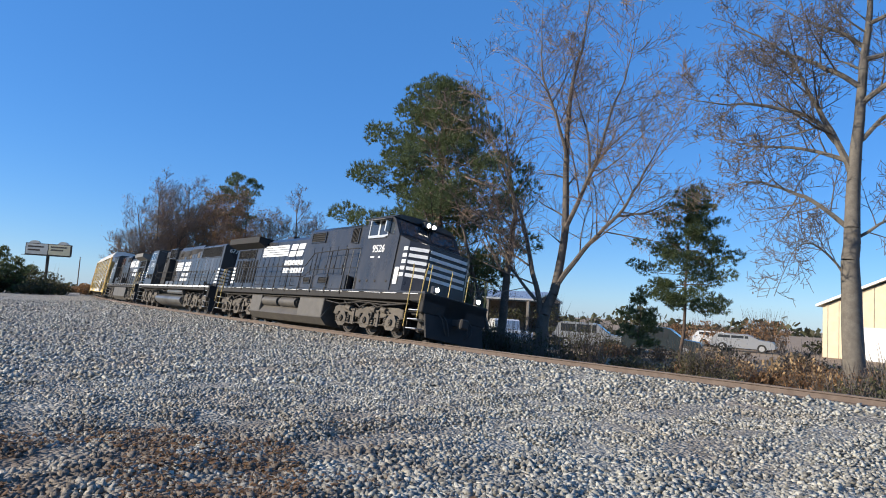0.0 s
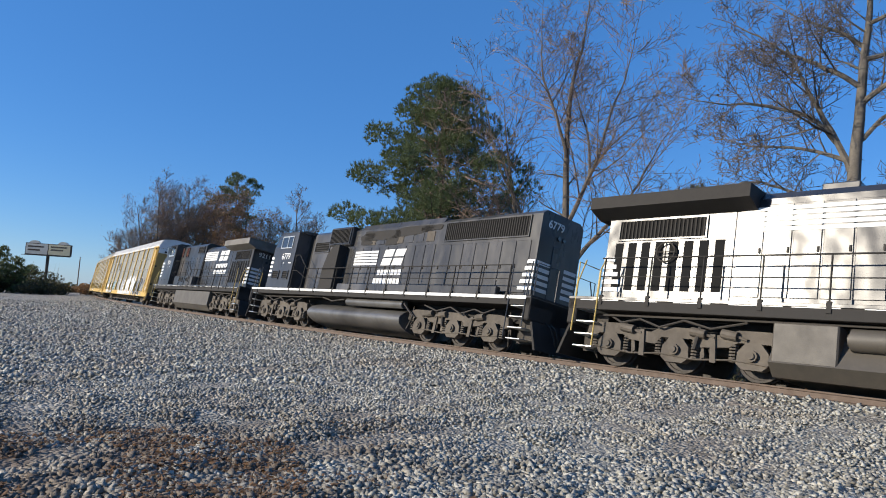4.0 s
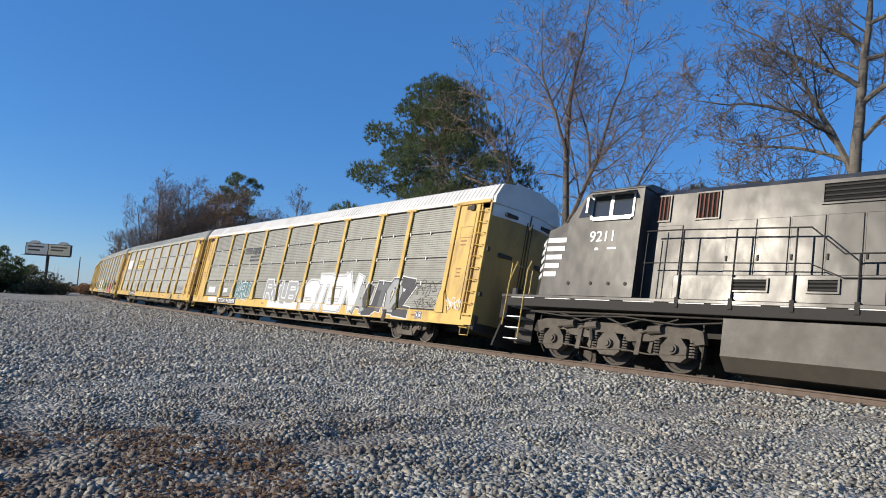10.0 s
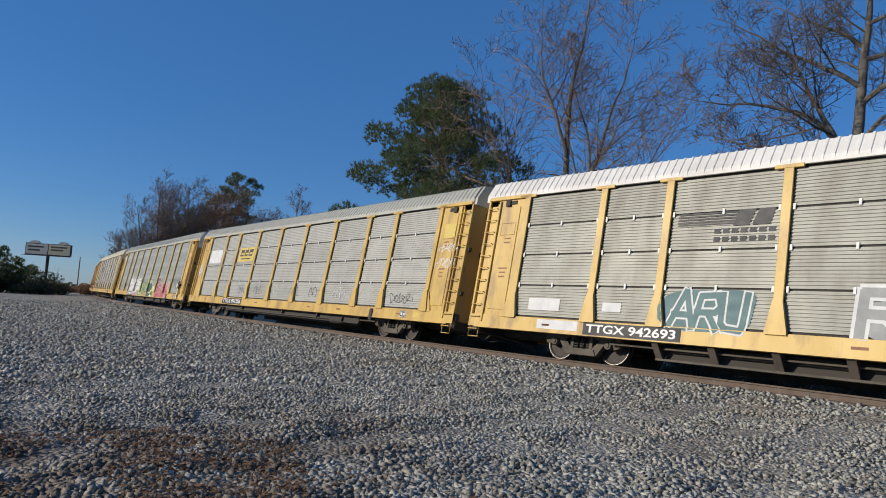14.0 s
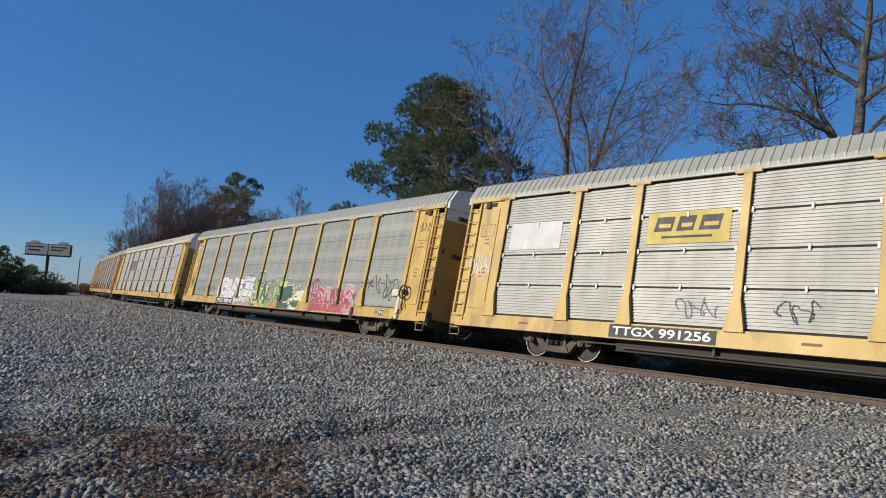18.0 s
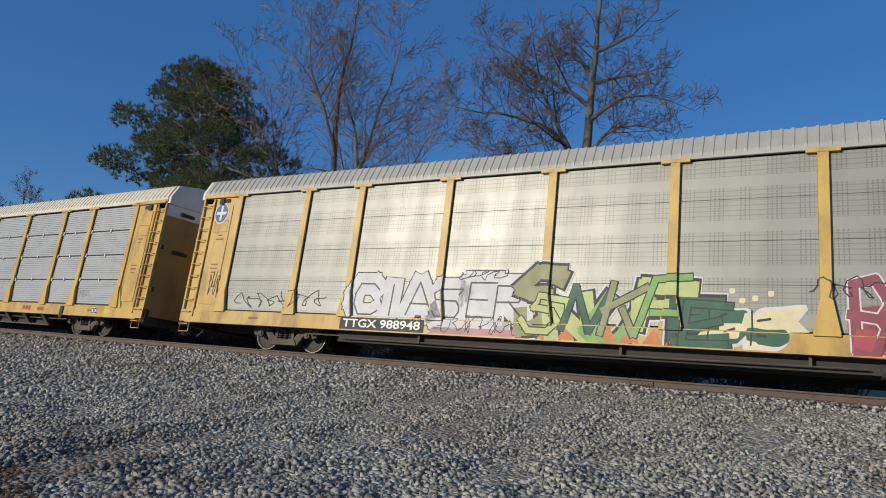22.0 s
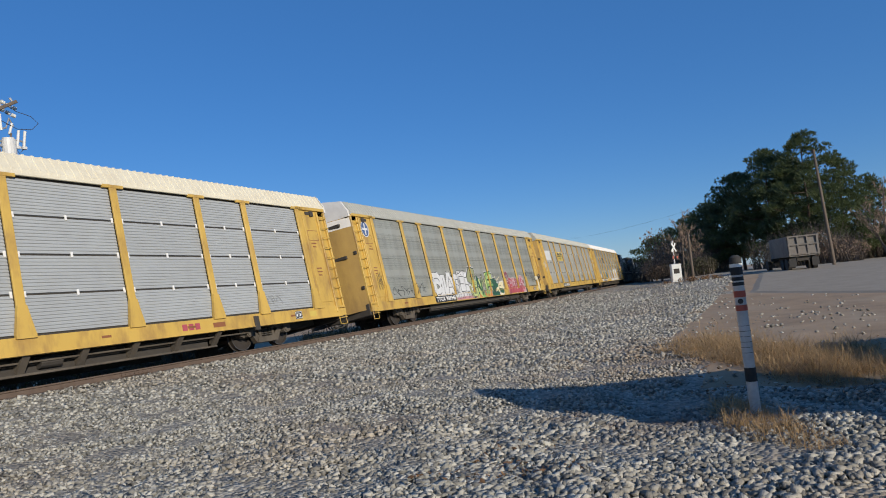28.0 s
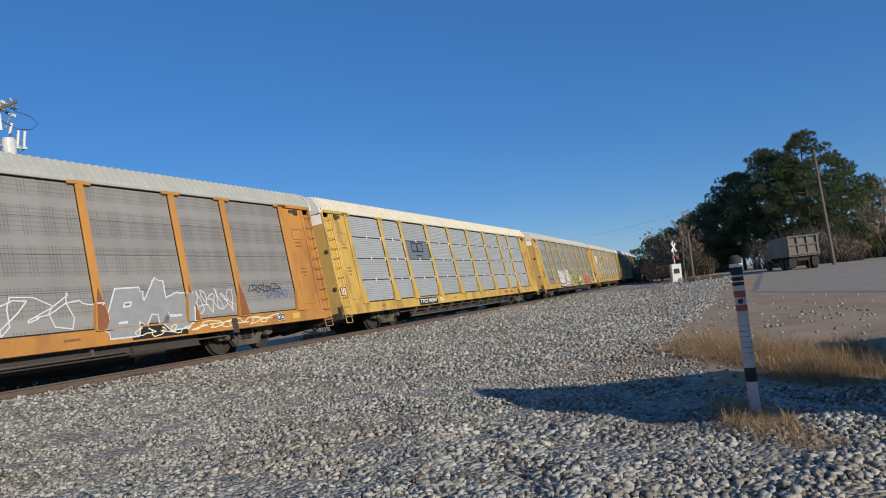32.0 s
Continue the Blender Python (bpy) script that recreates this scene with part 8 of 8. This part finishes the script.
def dress_wagons():
    # first wagon
    p = Paint()
    p.lay(blob(Rand(1), -6.2, 1.45, 2.3, 1.05, 0.05, 0.08), P_TEAL, 0)
    big_letters(p, 1, "ARU", -7.2, -5.2, 0.98, 1.95, [P_TEAL], [(0.24, P_WHITE)], 0.15, level=1)
    p.lay(blob(Rand(2), -0.95, 1.42, 3.9, 0.9, 0.05, 0.06), P_GREY, 0)
    big_letters(p, 2, "RWUB", -2.9, 0.8, 0.95, 1.9, [P_GREY], [(0.34, P_WHITE)], 0.20, 0.1, level=1)
    big_letters(p, 3, "STEN", 1.7, 6.3, 0.8, 2.15, [P_WHITE], [(0.66, P_PALE), (0.56, P_WHITE), (0.50, P_GREY)], 0.40, 0.2, 0.04)
    big_letters(p, 4, "AUTOZ", 6.5, 10.5, 0.85, 2.0, [P_GREY, P_DARK, P_SOOT], [(0.50, P_WHITE), (0.42, P_DARK)], 0.30, 0.2, 0.08)
    for x0, x1, z0, z1 in ((-11.9, -10.7, 1.25, 1.6), (-9.2, -8.6, 1.3, 1.55), (-11.4, -9.9, 0.72, 0.98)):
        p.lay(rect(x0, x1, z0, z1), P_WHITE, 0)
    p.lay(rect(-2.2, 1.3, 0.66, 0.98), P_WHITE, 1)
    scrawl(p, 5, 10.7, 12.3, 1.5, 2.1, P_DARK)
    scrawl(p, 6, 11.0, 12.2, 1.1, 1.45, P_DARK)
    scrawl(p, 7, 12.8, 13.7, 1.1, 1.5, P_WHITE, 0.04)
    for i in range(5):
        p.lay(rect(-7.2, -5.55, 3.52 + i * 0.07, 3.56 + i * 0.07), P_DARK, 0)
    p.lay([(-5.75, 3.48), (-5.35, 3.48), (-5.2, 3.86), (-5.6, 3.86)], P_DARK, 1)
    p.lay([(-5.28, 3.48), (-4.85, 3.48), (-4.75, 3.86), (-5.13, 3.86)], P_DARK, 1)
    for z in (3.1, 3.3):
        for k in range(7):
            p.lay(rect(-6.2 + k * 0.22, -6.04 + k * 0.22, z, z + 0.12), P_DARK, 0)
    small_marks(rack_a, p, 11, P_RUST)
    p.done(rack_a, "graffiti", "spray-painted graffiti shapes")
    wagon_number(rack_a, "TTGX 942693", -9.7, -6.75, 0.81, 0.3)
    # second wagon
    p = Paint()
    p.lay(rect(-7.15, -4.85, 3.1, 3.92), P_SIGN, 0)
    for k, (a, b) in enumerate(((-6.95, -6.35), (-6.3, -5.75), (-5.68, -5.05))):
        p.lay([(a, 3.42), (b - 0.08, 3.42), (b, 3.8), (a + 0.08, 3.8)], P_DARK, 1)
        p.lay([(a + 0.14, 3.52), (b - 0.12, 3.52), (b - 0.1, 3.62), (a + 0.14, 3.62)], P_SIGN, 2)
    p.lay(rect(-6.7, -5.3, 3.24, 3.3), P_DARK, 1)
    p.lay(rect(-12.2, -10.1, 3.08, 3.92), P_WHITE, 0)
    for i in range(6):
        scrawl(p, 30 + i, -6 + i * 2.3, -5 + i * 2.3, 1.25, 1.75, (P_BLUE, P_DARK, P_WHITE)[i % 3], 0.035, 3)
    p.lay(rect(12.95, 13.6, 3.6, 4.1), P_SIGN, 1)
    scrawl(p, 37, 12.9, 13.9, 3.1, 3.4, P_WHITE, 0.04)
    scrawl(p, 38, 12.9, 13.8, 2.5, 2.9, P_WHITE, 0.04)
    scrawl(p, 41, 10.2, 11.6, 1.2, 1.6, P_DARK, 0.03)
    scrawl(p, 42, -13.8, -12.9, 2.2, 3.0, P_WHITE, 0.05)
    small_marks(rack_b, p, 12, P_RUST)
    p.done(rack_b, "graffiti", "painted emblem panel and scrawled marks")
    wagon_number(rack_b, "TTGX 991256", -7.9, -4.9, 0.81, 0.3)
    # third wagon
    p = Paint()
    big_letters(p, 51, "CIASER", -7.3, -2.0, 1.0, 2.0, [P_SOOT], [(0.66, P_DARK), (0.60, P_WHITE)], 0.045, 0.04, 0.03)
    p.lay(rect(-4.7, -1.9, 0.66, 1.0), P_PALE, 0)
    p.lay(rect(-4.6, -2.0, 0.66, 0.82), P_PINK, 1)
    for i in range(3):
        scrawl(p, 520 + i, -4.4 + i * 0.8, -3.4 + i * 0.8, 0.7, 1.15, P_DARK, 0.03, 3)
    big_letters(p, 53, "SNUFE", -2.3, 2.5, 0.72, 2.12, [P_OLIVE, P_LIME, P_GREEN, P_LIME, P_DEEP], [(0.58, P_WHITE), (0.50, P_DARK)], 0.36, 0.22, 0.17)
    big_letters(p, 58, "SNKFE", -2.1, 2.6, 0.80, 2.0, [P_LIME, P_DEEP, P_OLIVE, P_GREEN, P_DEEP], [(0.20, P_DARK)], 0.14, 0.3, 0.16, level=3)
    for k in range(7):
        x = -1.4 + k * 0.5
        p.lay([(x - 0.2, 0.66), (x + 0.25, 0.66), (x + 0.05, 1.0)], P_ORANGE, 2)
    mural(p, 54, 2.2, 3.9, 0.72, 1.5, 2, [P_DEEP, P_CREAM], P_WHITE, P_DARK, 0.3, slant=0.3)
    for x, z in ((2.4, 1.75), (2.75, 1.85), (3.2, 1.7), (3.5, 1.8), (2.95, 1.65)):
        p.lay(blob(Rand(int(x * 100)), x, z, 0.12, 0.12, 0, 0), P_CREAM, 1)
    p.lay([(2.9, 1.0), (4.2, 1.05), (3.9, 1.35), (3.0, 1.4)], P_CREAM, 2)
    p.lay(blob(Rand(55), 6.9, 1.2, 4.0, 1.0, 0.1, 0.1), P_MAROON, 0)
    big_letters(p, 55, "BROAKS", 4.9, 8.9, 0.75, 1.95, [P_MAROON, P_RED, P_PINK], [(0.24, P_WHITE)], 0.18, 0.25, 0.2, level=1)
    for k in range(8):
        p.lay([(4.9 + k * 0.5, 0.68), (5.4 + k * 0.5, 0.68), (5.3 + k * 0.5, 1.15), (5.0 + k * 0.5, 1.15)], P_RED, 2)
    for i, (x0, x1, z0, z1) in enumerate(((-3.9, -2.6, 2.05, 2.3), (4.3, 5.5, 1.7, 2.15), (9.4, 10.3, 1.75, 2.1), (10.2, 12.2, 1.55, 2.3), (11.2, 12.1, 1.3, 1.8), (-11.9, -10.0, 1.15, 1.6), (-10.2, -8.3, 1.2, 1.7), (-13.3, -12.8, 1.5, 2.3))):
        scrawl(p, 60 + i, x0, x1, z0, z1, P_DARK, 0.035, 4)
    scrawl(p, 70, 12.9, 13.6, 3.9, 4.25, P_DARK, 0.03, 3)
    p.lay(blob(Rand(3), -13.35, 4.2, 0.66, 0.72, 0, 0, 28, 1.0), P_WHITE, 0)
    p.lay(blob(Rand(3), -13.35, 4.2, 0.58, 0.64, 0, 0, 28, 1.0), P_BLUE, 1)
    p.lay(rect(-13.4, -13.3, 3.95, 4.45), P_WHITE, 2)
    p.lay(rect(-13.58, -13.12, 4.15, 4.25), P_WHITE, 2)
    small_marks(rack_c, p, 13, P_RUST)
    p.done(rack_c, "graffiti", "colourful spray-painted graffiti shapes")
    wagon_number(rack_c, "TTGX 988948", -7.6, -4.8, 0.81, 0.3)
    gear = part("hand_brake", Geo().box(12.05, 12.5, YS - 0.14, YS, 1.45, 1.72, 0.02).box(12.42, 12.6, YS - 0.10, YS, 0.62, 1.5, 0.015), M_ROOFCREAM, rack_c, "cream hand brake bracket")
    part("brake_wheel", Geo().pipe([(12.85 + 0.24 * math.cos(a * 0.449), YS - 0.16, 1.62 + 0.24 * math.sin(a * 0.449)) for a in range(15)], 0.03, 6).rod((12.85, YS - 0.2, 1.62), (12.85, YS, 1.62), 0.09, 10), M_UNDER, gear)
    part("brake_chain", Geo().pipe([(12.85, YS - 0.12, 1.4), (12.8, YS - 0.12, 1.0), (12.2, YS - 0.05, 0.55), (11.4, YS + 0.1, 0.42)], 0.02, 5), M_UNDER, gear)
    # fourth wagon
    p = Paint()
    for a, b in ((-6.62, -6.04), (-5.96, -5.38)):
        p.stroke([(a, 3.74), (a, 3.32), (b, 3.32), (b, 3.74), (a, 3.74)], 0.075, P_DARK, 1)
    p.lay(rect(-6.3, -5.6, 3.08, 3.13), P_DARK, 1)
    for k in range(3):
        p.lay(rect(6.0 + k * 0.24, 6.19 + k * 0.24, 0.74, 0.92), P_RED, 0)
    p.lay(rect(-14.2, -13.92, 1.42, 1.72), P_WHITE, 0)
    p.lay(blob(Rand(4), -14.06, 1.57, 0.22, 0.22, 0, 0, 20, 1.0), P_RED, 1)
    p.lay(blob(Rand(4), -14.06, 1.57, 0.15, 0.15, 0, 0, 20, 1.0), P_WHITE, 2)
    scrawl(p, 80, 9.9, 10.6, 1.3, 1.6, P_GREY, 0.03, 3)
    small_marks(rack_d, p, 14, P_RUST)
    p.lay(rect(7.2, 7.7, 0.74, 0.88), P_RUST, 0)
    p.done(rack_d, "wagon_mark", "dark emblem and stencilled marks")
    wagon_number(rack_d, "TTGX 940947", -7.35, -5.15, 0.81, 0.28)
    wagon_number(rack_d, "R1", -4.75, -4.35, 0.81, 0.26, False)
    # fifth wagon
    p = Paint()
    big_letters(p, 91, "BAS", 4.75, 7.3, 0.95, 2.15, [P_GREY], [(0.42, P_WHITE)], 0.34, 0.3, 0.1)
    for i, (x0, x1, z0, z1, c) in enumerate(((0.2, 4.2, 1.1, 2.0, P_WHITE), (7.7, 9.3, 1.2, 1.9, P_WHITE), (10.2, 11.6, 1.7, 2.0, P_DARK), (10.8, 12.0, 1.5, 1.8, P_BLUE), (-4, -0.4, 1.1, 1.9, P_WHITE), (7.5, 11.0, 0.72, 0.95, P_CREAM))):
        scrawl(p, 92 + i, x0, x1, z0, z1, c, 0.045, 6)
    p.lay(rect(5.3, 7.2, 0.66, 0.98), P_PLATE, 0)
    scrawl(p, 99, 5.5, 7.1, 0.7, 0.95, P_CREAM, 0.04, 4)
    for x in (-9.6, -7.5, -4.5, -1.5, 1.5, 4.5, 7.5, 9.6):
        p.lay([(x - 0.2, 1.0), (x + 0.2, 1.0), (x + 0.1, 1.7), (x + 0.02, 2.1), (x - 0.1, 1.65)], P_RUST, 0)
    small_marks(rack_e, p, 15, P_RUST)
    p.done(rack_e, "graffiti", "white outlined graffiti scrawls")


def grid_panel(name, c1, c2, light):
    """Perforated steel: dashed upright rows and thin courses between plain bands."""
    m = mat(name, c1, c2, 1.0, rough=0.44, metal=0.12, bump=0.04, vary=0.07, stain=(0.14, 0.12, 0.1), stain_amount=0.35, streak=0.7)
    nt = m.node_tree
    nd, ln = nt.nodes, nt.links
    bsdf = nd["Principled BSDF"]
    src = bsdf.inputs["Base Color"].links[0].from_socket
    sep = nd.new("ShaderNodeSeparateXYZ")
    ln.new(nd.new("ShaderNodeTexCoord").outputs["Object"], sep.inputs[0])

    def math_node(op, a, b=None):
        n = nd.new("ShaderNodeMath")
        n.operation = op
        for i, v in enumerate((a, b)):
            if v is None:
                continue
            if isinstance(v, (int, float)):
                n.inputs[i].default_value = v
            else:
                ln.new(v, n.inputs[i])
        return n.outputs[0]

    def saw(v, period, shift=0.0):
        return math_node("FRACT", math_node("DIVIDE", math_node("ADD", v, 50 + shift), period))
    X, Z = sep.outputs["X"], sep.outputs["Z"]
    group = math_node("LESS_THAN", saw(X, 0.56), 0.55)
    line = math_node("LESS_THAN", saw(X, 0.085), 0.30)
    dash = math_node("LESS_THAN", saw(Z, 0.055), 0.62)
    hole = math_node("MULTIPLY", math_node("MULTIPLY", group, line), dash)
    course = math_node("MULTIPLY", math_node("LESS_THAN", saw(Z, 0.11), 0.22), 0.5)
    dark = math_node("MAXIMUM", hole, course)
    band = math_node("GREATER_THAN", math_node("ABSOLUTE", math_node("SUBTRACT", saw(Z, 0.985, -2.02 + 0.4925), 0.5)), 0.13)
    dark = math_node("MULTIPLY", math_node("MULTIPLY", dark, band), 0.55)
    mx = nd.new("ShaderNodeMix")
    mx.data_type = "RGBA"
    ln.new(dark, mx.inputs["Factor"])
    ln.new(src, mx.inputs["A"])
    mx.inputs["B"].default_value = (0.05, 0.05, 0.048, 1)
    lt = nd.new("ShaderNodeMix")
    lt.data_type = "RGBA"
    ln.new(math_node("MULTIPLY", math_node("SUBTRACT", 1.0, band), light), lt.inputs["Factor"])
    ln.new(mx.outputs["Result"], lt.inputs["A"])
    lt.inputs["B"].default_value = (0.45, 0.45, 0.43, 1)
    ln.new(lt.outputs["Result"], bsdf.inputs["Base Color"])
    return m
M_PANELGREY = mat("galvanised_panel", (0.31, 0.31, 0.275), (0.235, 0.235, 0.205), 1.2, rough=0.52, metal=0.1, spec=0.35, bump=0.06, vary=0.12, stain=(0.2, 0.17, 0.14), stain_amount=0.35, stain_scale=1.2, streak=0.7)
M_PANELLIGHT = mat("light_panel", (0.40, 0.40, 0.37), (0.32, 0.32, 0.295), 1.0, rough=0.5, metal=0.1, spec=0.35, bump=0.05, vary=0.08, stain=(0.25, 0.23, 0.2), stain_amount=0.3, stain_scale=1.0, streak=0.7)
M_PANELBLUE = mat("bluish_panel", (0.38, 0.40, 0.405), (0.32, 0.335, 0.34), 1.0, rough=0.55, metal=0.1, spec=0.35, bump=0.05, vary=0.06)
M_PANELDARK = grid_panel("perforated_panel", (0.315, 0.325, 0.28), (0.255, 0.262, 0.225), 0.12)
M_PANELSLATE = mat("slate_blue_panel", (0.17, 0.20, 0.235), (0.14, 0.165, 0.2), 1.0, rough=0.5, bump=0.04)
M_PANELBROWN = grid_panel("weathered_perforated_panel", (0.30, 0.29, 0.265), (0.23, 0.215, 0.19), 0.1)

RESIZED = set()


def set_length(ob, k):
    """Brings a vehicle to its true length; the bogies keep their shape and move with it."""
    ob.location.x *= k
    if ob.name.startswith("bogie"):
        return
    if ob.data and ob.data.name not in RESIZED:
        ob.data.transform(Matrix.Diagonal((k, 1, 1, 1)))
        RESIZED.add(ob.data.name)
    for child in ob.children:
        set_length(child, k)


build_ground()
build_road()
build_track()
CARS = []      # vehicle, place along the train, bogie distance, turned round
loco_a = wide_cab_loco("9526", -1, "black diesel locomotive with wide nose, lit headlights and white stripes", M_BLACK, True, True)
loco_b = standard_cab_loco("6779", 1, "weathered black diesel locomotive with narrow nose and rounded tank", M_BLACKOLD)
loco_c = wide_cab_loco("9211", 1, "dusty black diesel locomotive running long hood first", M_BLACKDUSTY, False, False)
CARS += [(loco_a, -28.03, 6.6, False), (loco_b, -50.0, 6.55, True), (loco_c, -71.83, 6.55, True)]
rack_a = autorack("autorack wagon with grey ribbed panels, white roof and graffiti", M_PANELGREY, M_YELLOW, M_ROOFWHITE, "ribbed", True)
rack_b = autorack("autorack wagon with light ribbed panels and yellow frame", M_PANELLIGHT, M_YELLOW, M_ROOF, "ribbed", braced=False)
rack_c = autorack("autorack wagon with perforated panels and colourful graffiti", M_PANELDARK, M_YELLOW, M_ROOF, "flat", True, braced=False)
rack_d = autorack("autorack wagon with pale ribbed panels and cream roof", M_PANELBLUE, M_YELLOW, M_ROOFCREAM, "ribbed", True, (-7.5, 2, M_PANELSLATE))
rack_e = autorack("rusty orange autorack wagon with perforated panels", M_PANELBROWN, M_ORANGE, M_ROOF, "flat", True, braced=False)
dress_wagons()
set_length(loco_a, 0.985)
set_length(loco_b, 0.955)
set_length(loco_c, 0.945)
for k in (rack_a, rack_b, rack_c, rack_d, rack_e):
    set_length(k, 0.953)
CARS += [(rack_a, -96.49, 9.58, False), (rack_b, -124.56, 9.58, False), (rack_c, -153.16, 9.58, False), (rack_d, -182.39, 9.58, False), (rack_e, -210.52, 9.58, False)]
CARS.append((copy_thing(rack_b, Matrix()), -238.8, 9.58, False))
CARS.append((copy_thing(rack_e, Matrix()), -267.2, 9.58, False))
for k in (loco_b, loco_c):
    WHEELS = [(w, r, -1 if k in (w.parent.parent,) else d) for w, r, d in WHEELS]
for k in CARS[-2:]:
    WHEELS += [(w, 0.46, 1) for w in k[0].children_recursive if w.name.startswith("wheelset")]

build_surroundings()
far_wood_line()
build_ballast()
leaf_litter()


def motions():
    for car, u, b, back in CARS:
        walk(car, [(t, ride(u + SPEED * t, b, back)) for t in range(0, 33)])
    # each wheelset rolls along with its wagon
    steps = [i / 15 for i in range(int(CLIP * 15) + 1)]
    for axle, radius, way in WHEELS:
        p = axle.location.copy()
        walk(axle, [(t, Matrix.Translation(p) @ Matrix.Rotation(way * SPEED * t / radius, 4, "Y")) for t in steps])


motions()
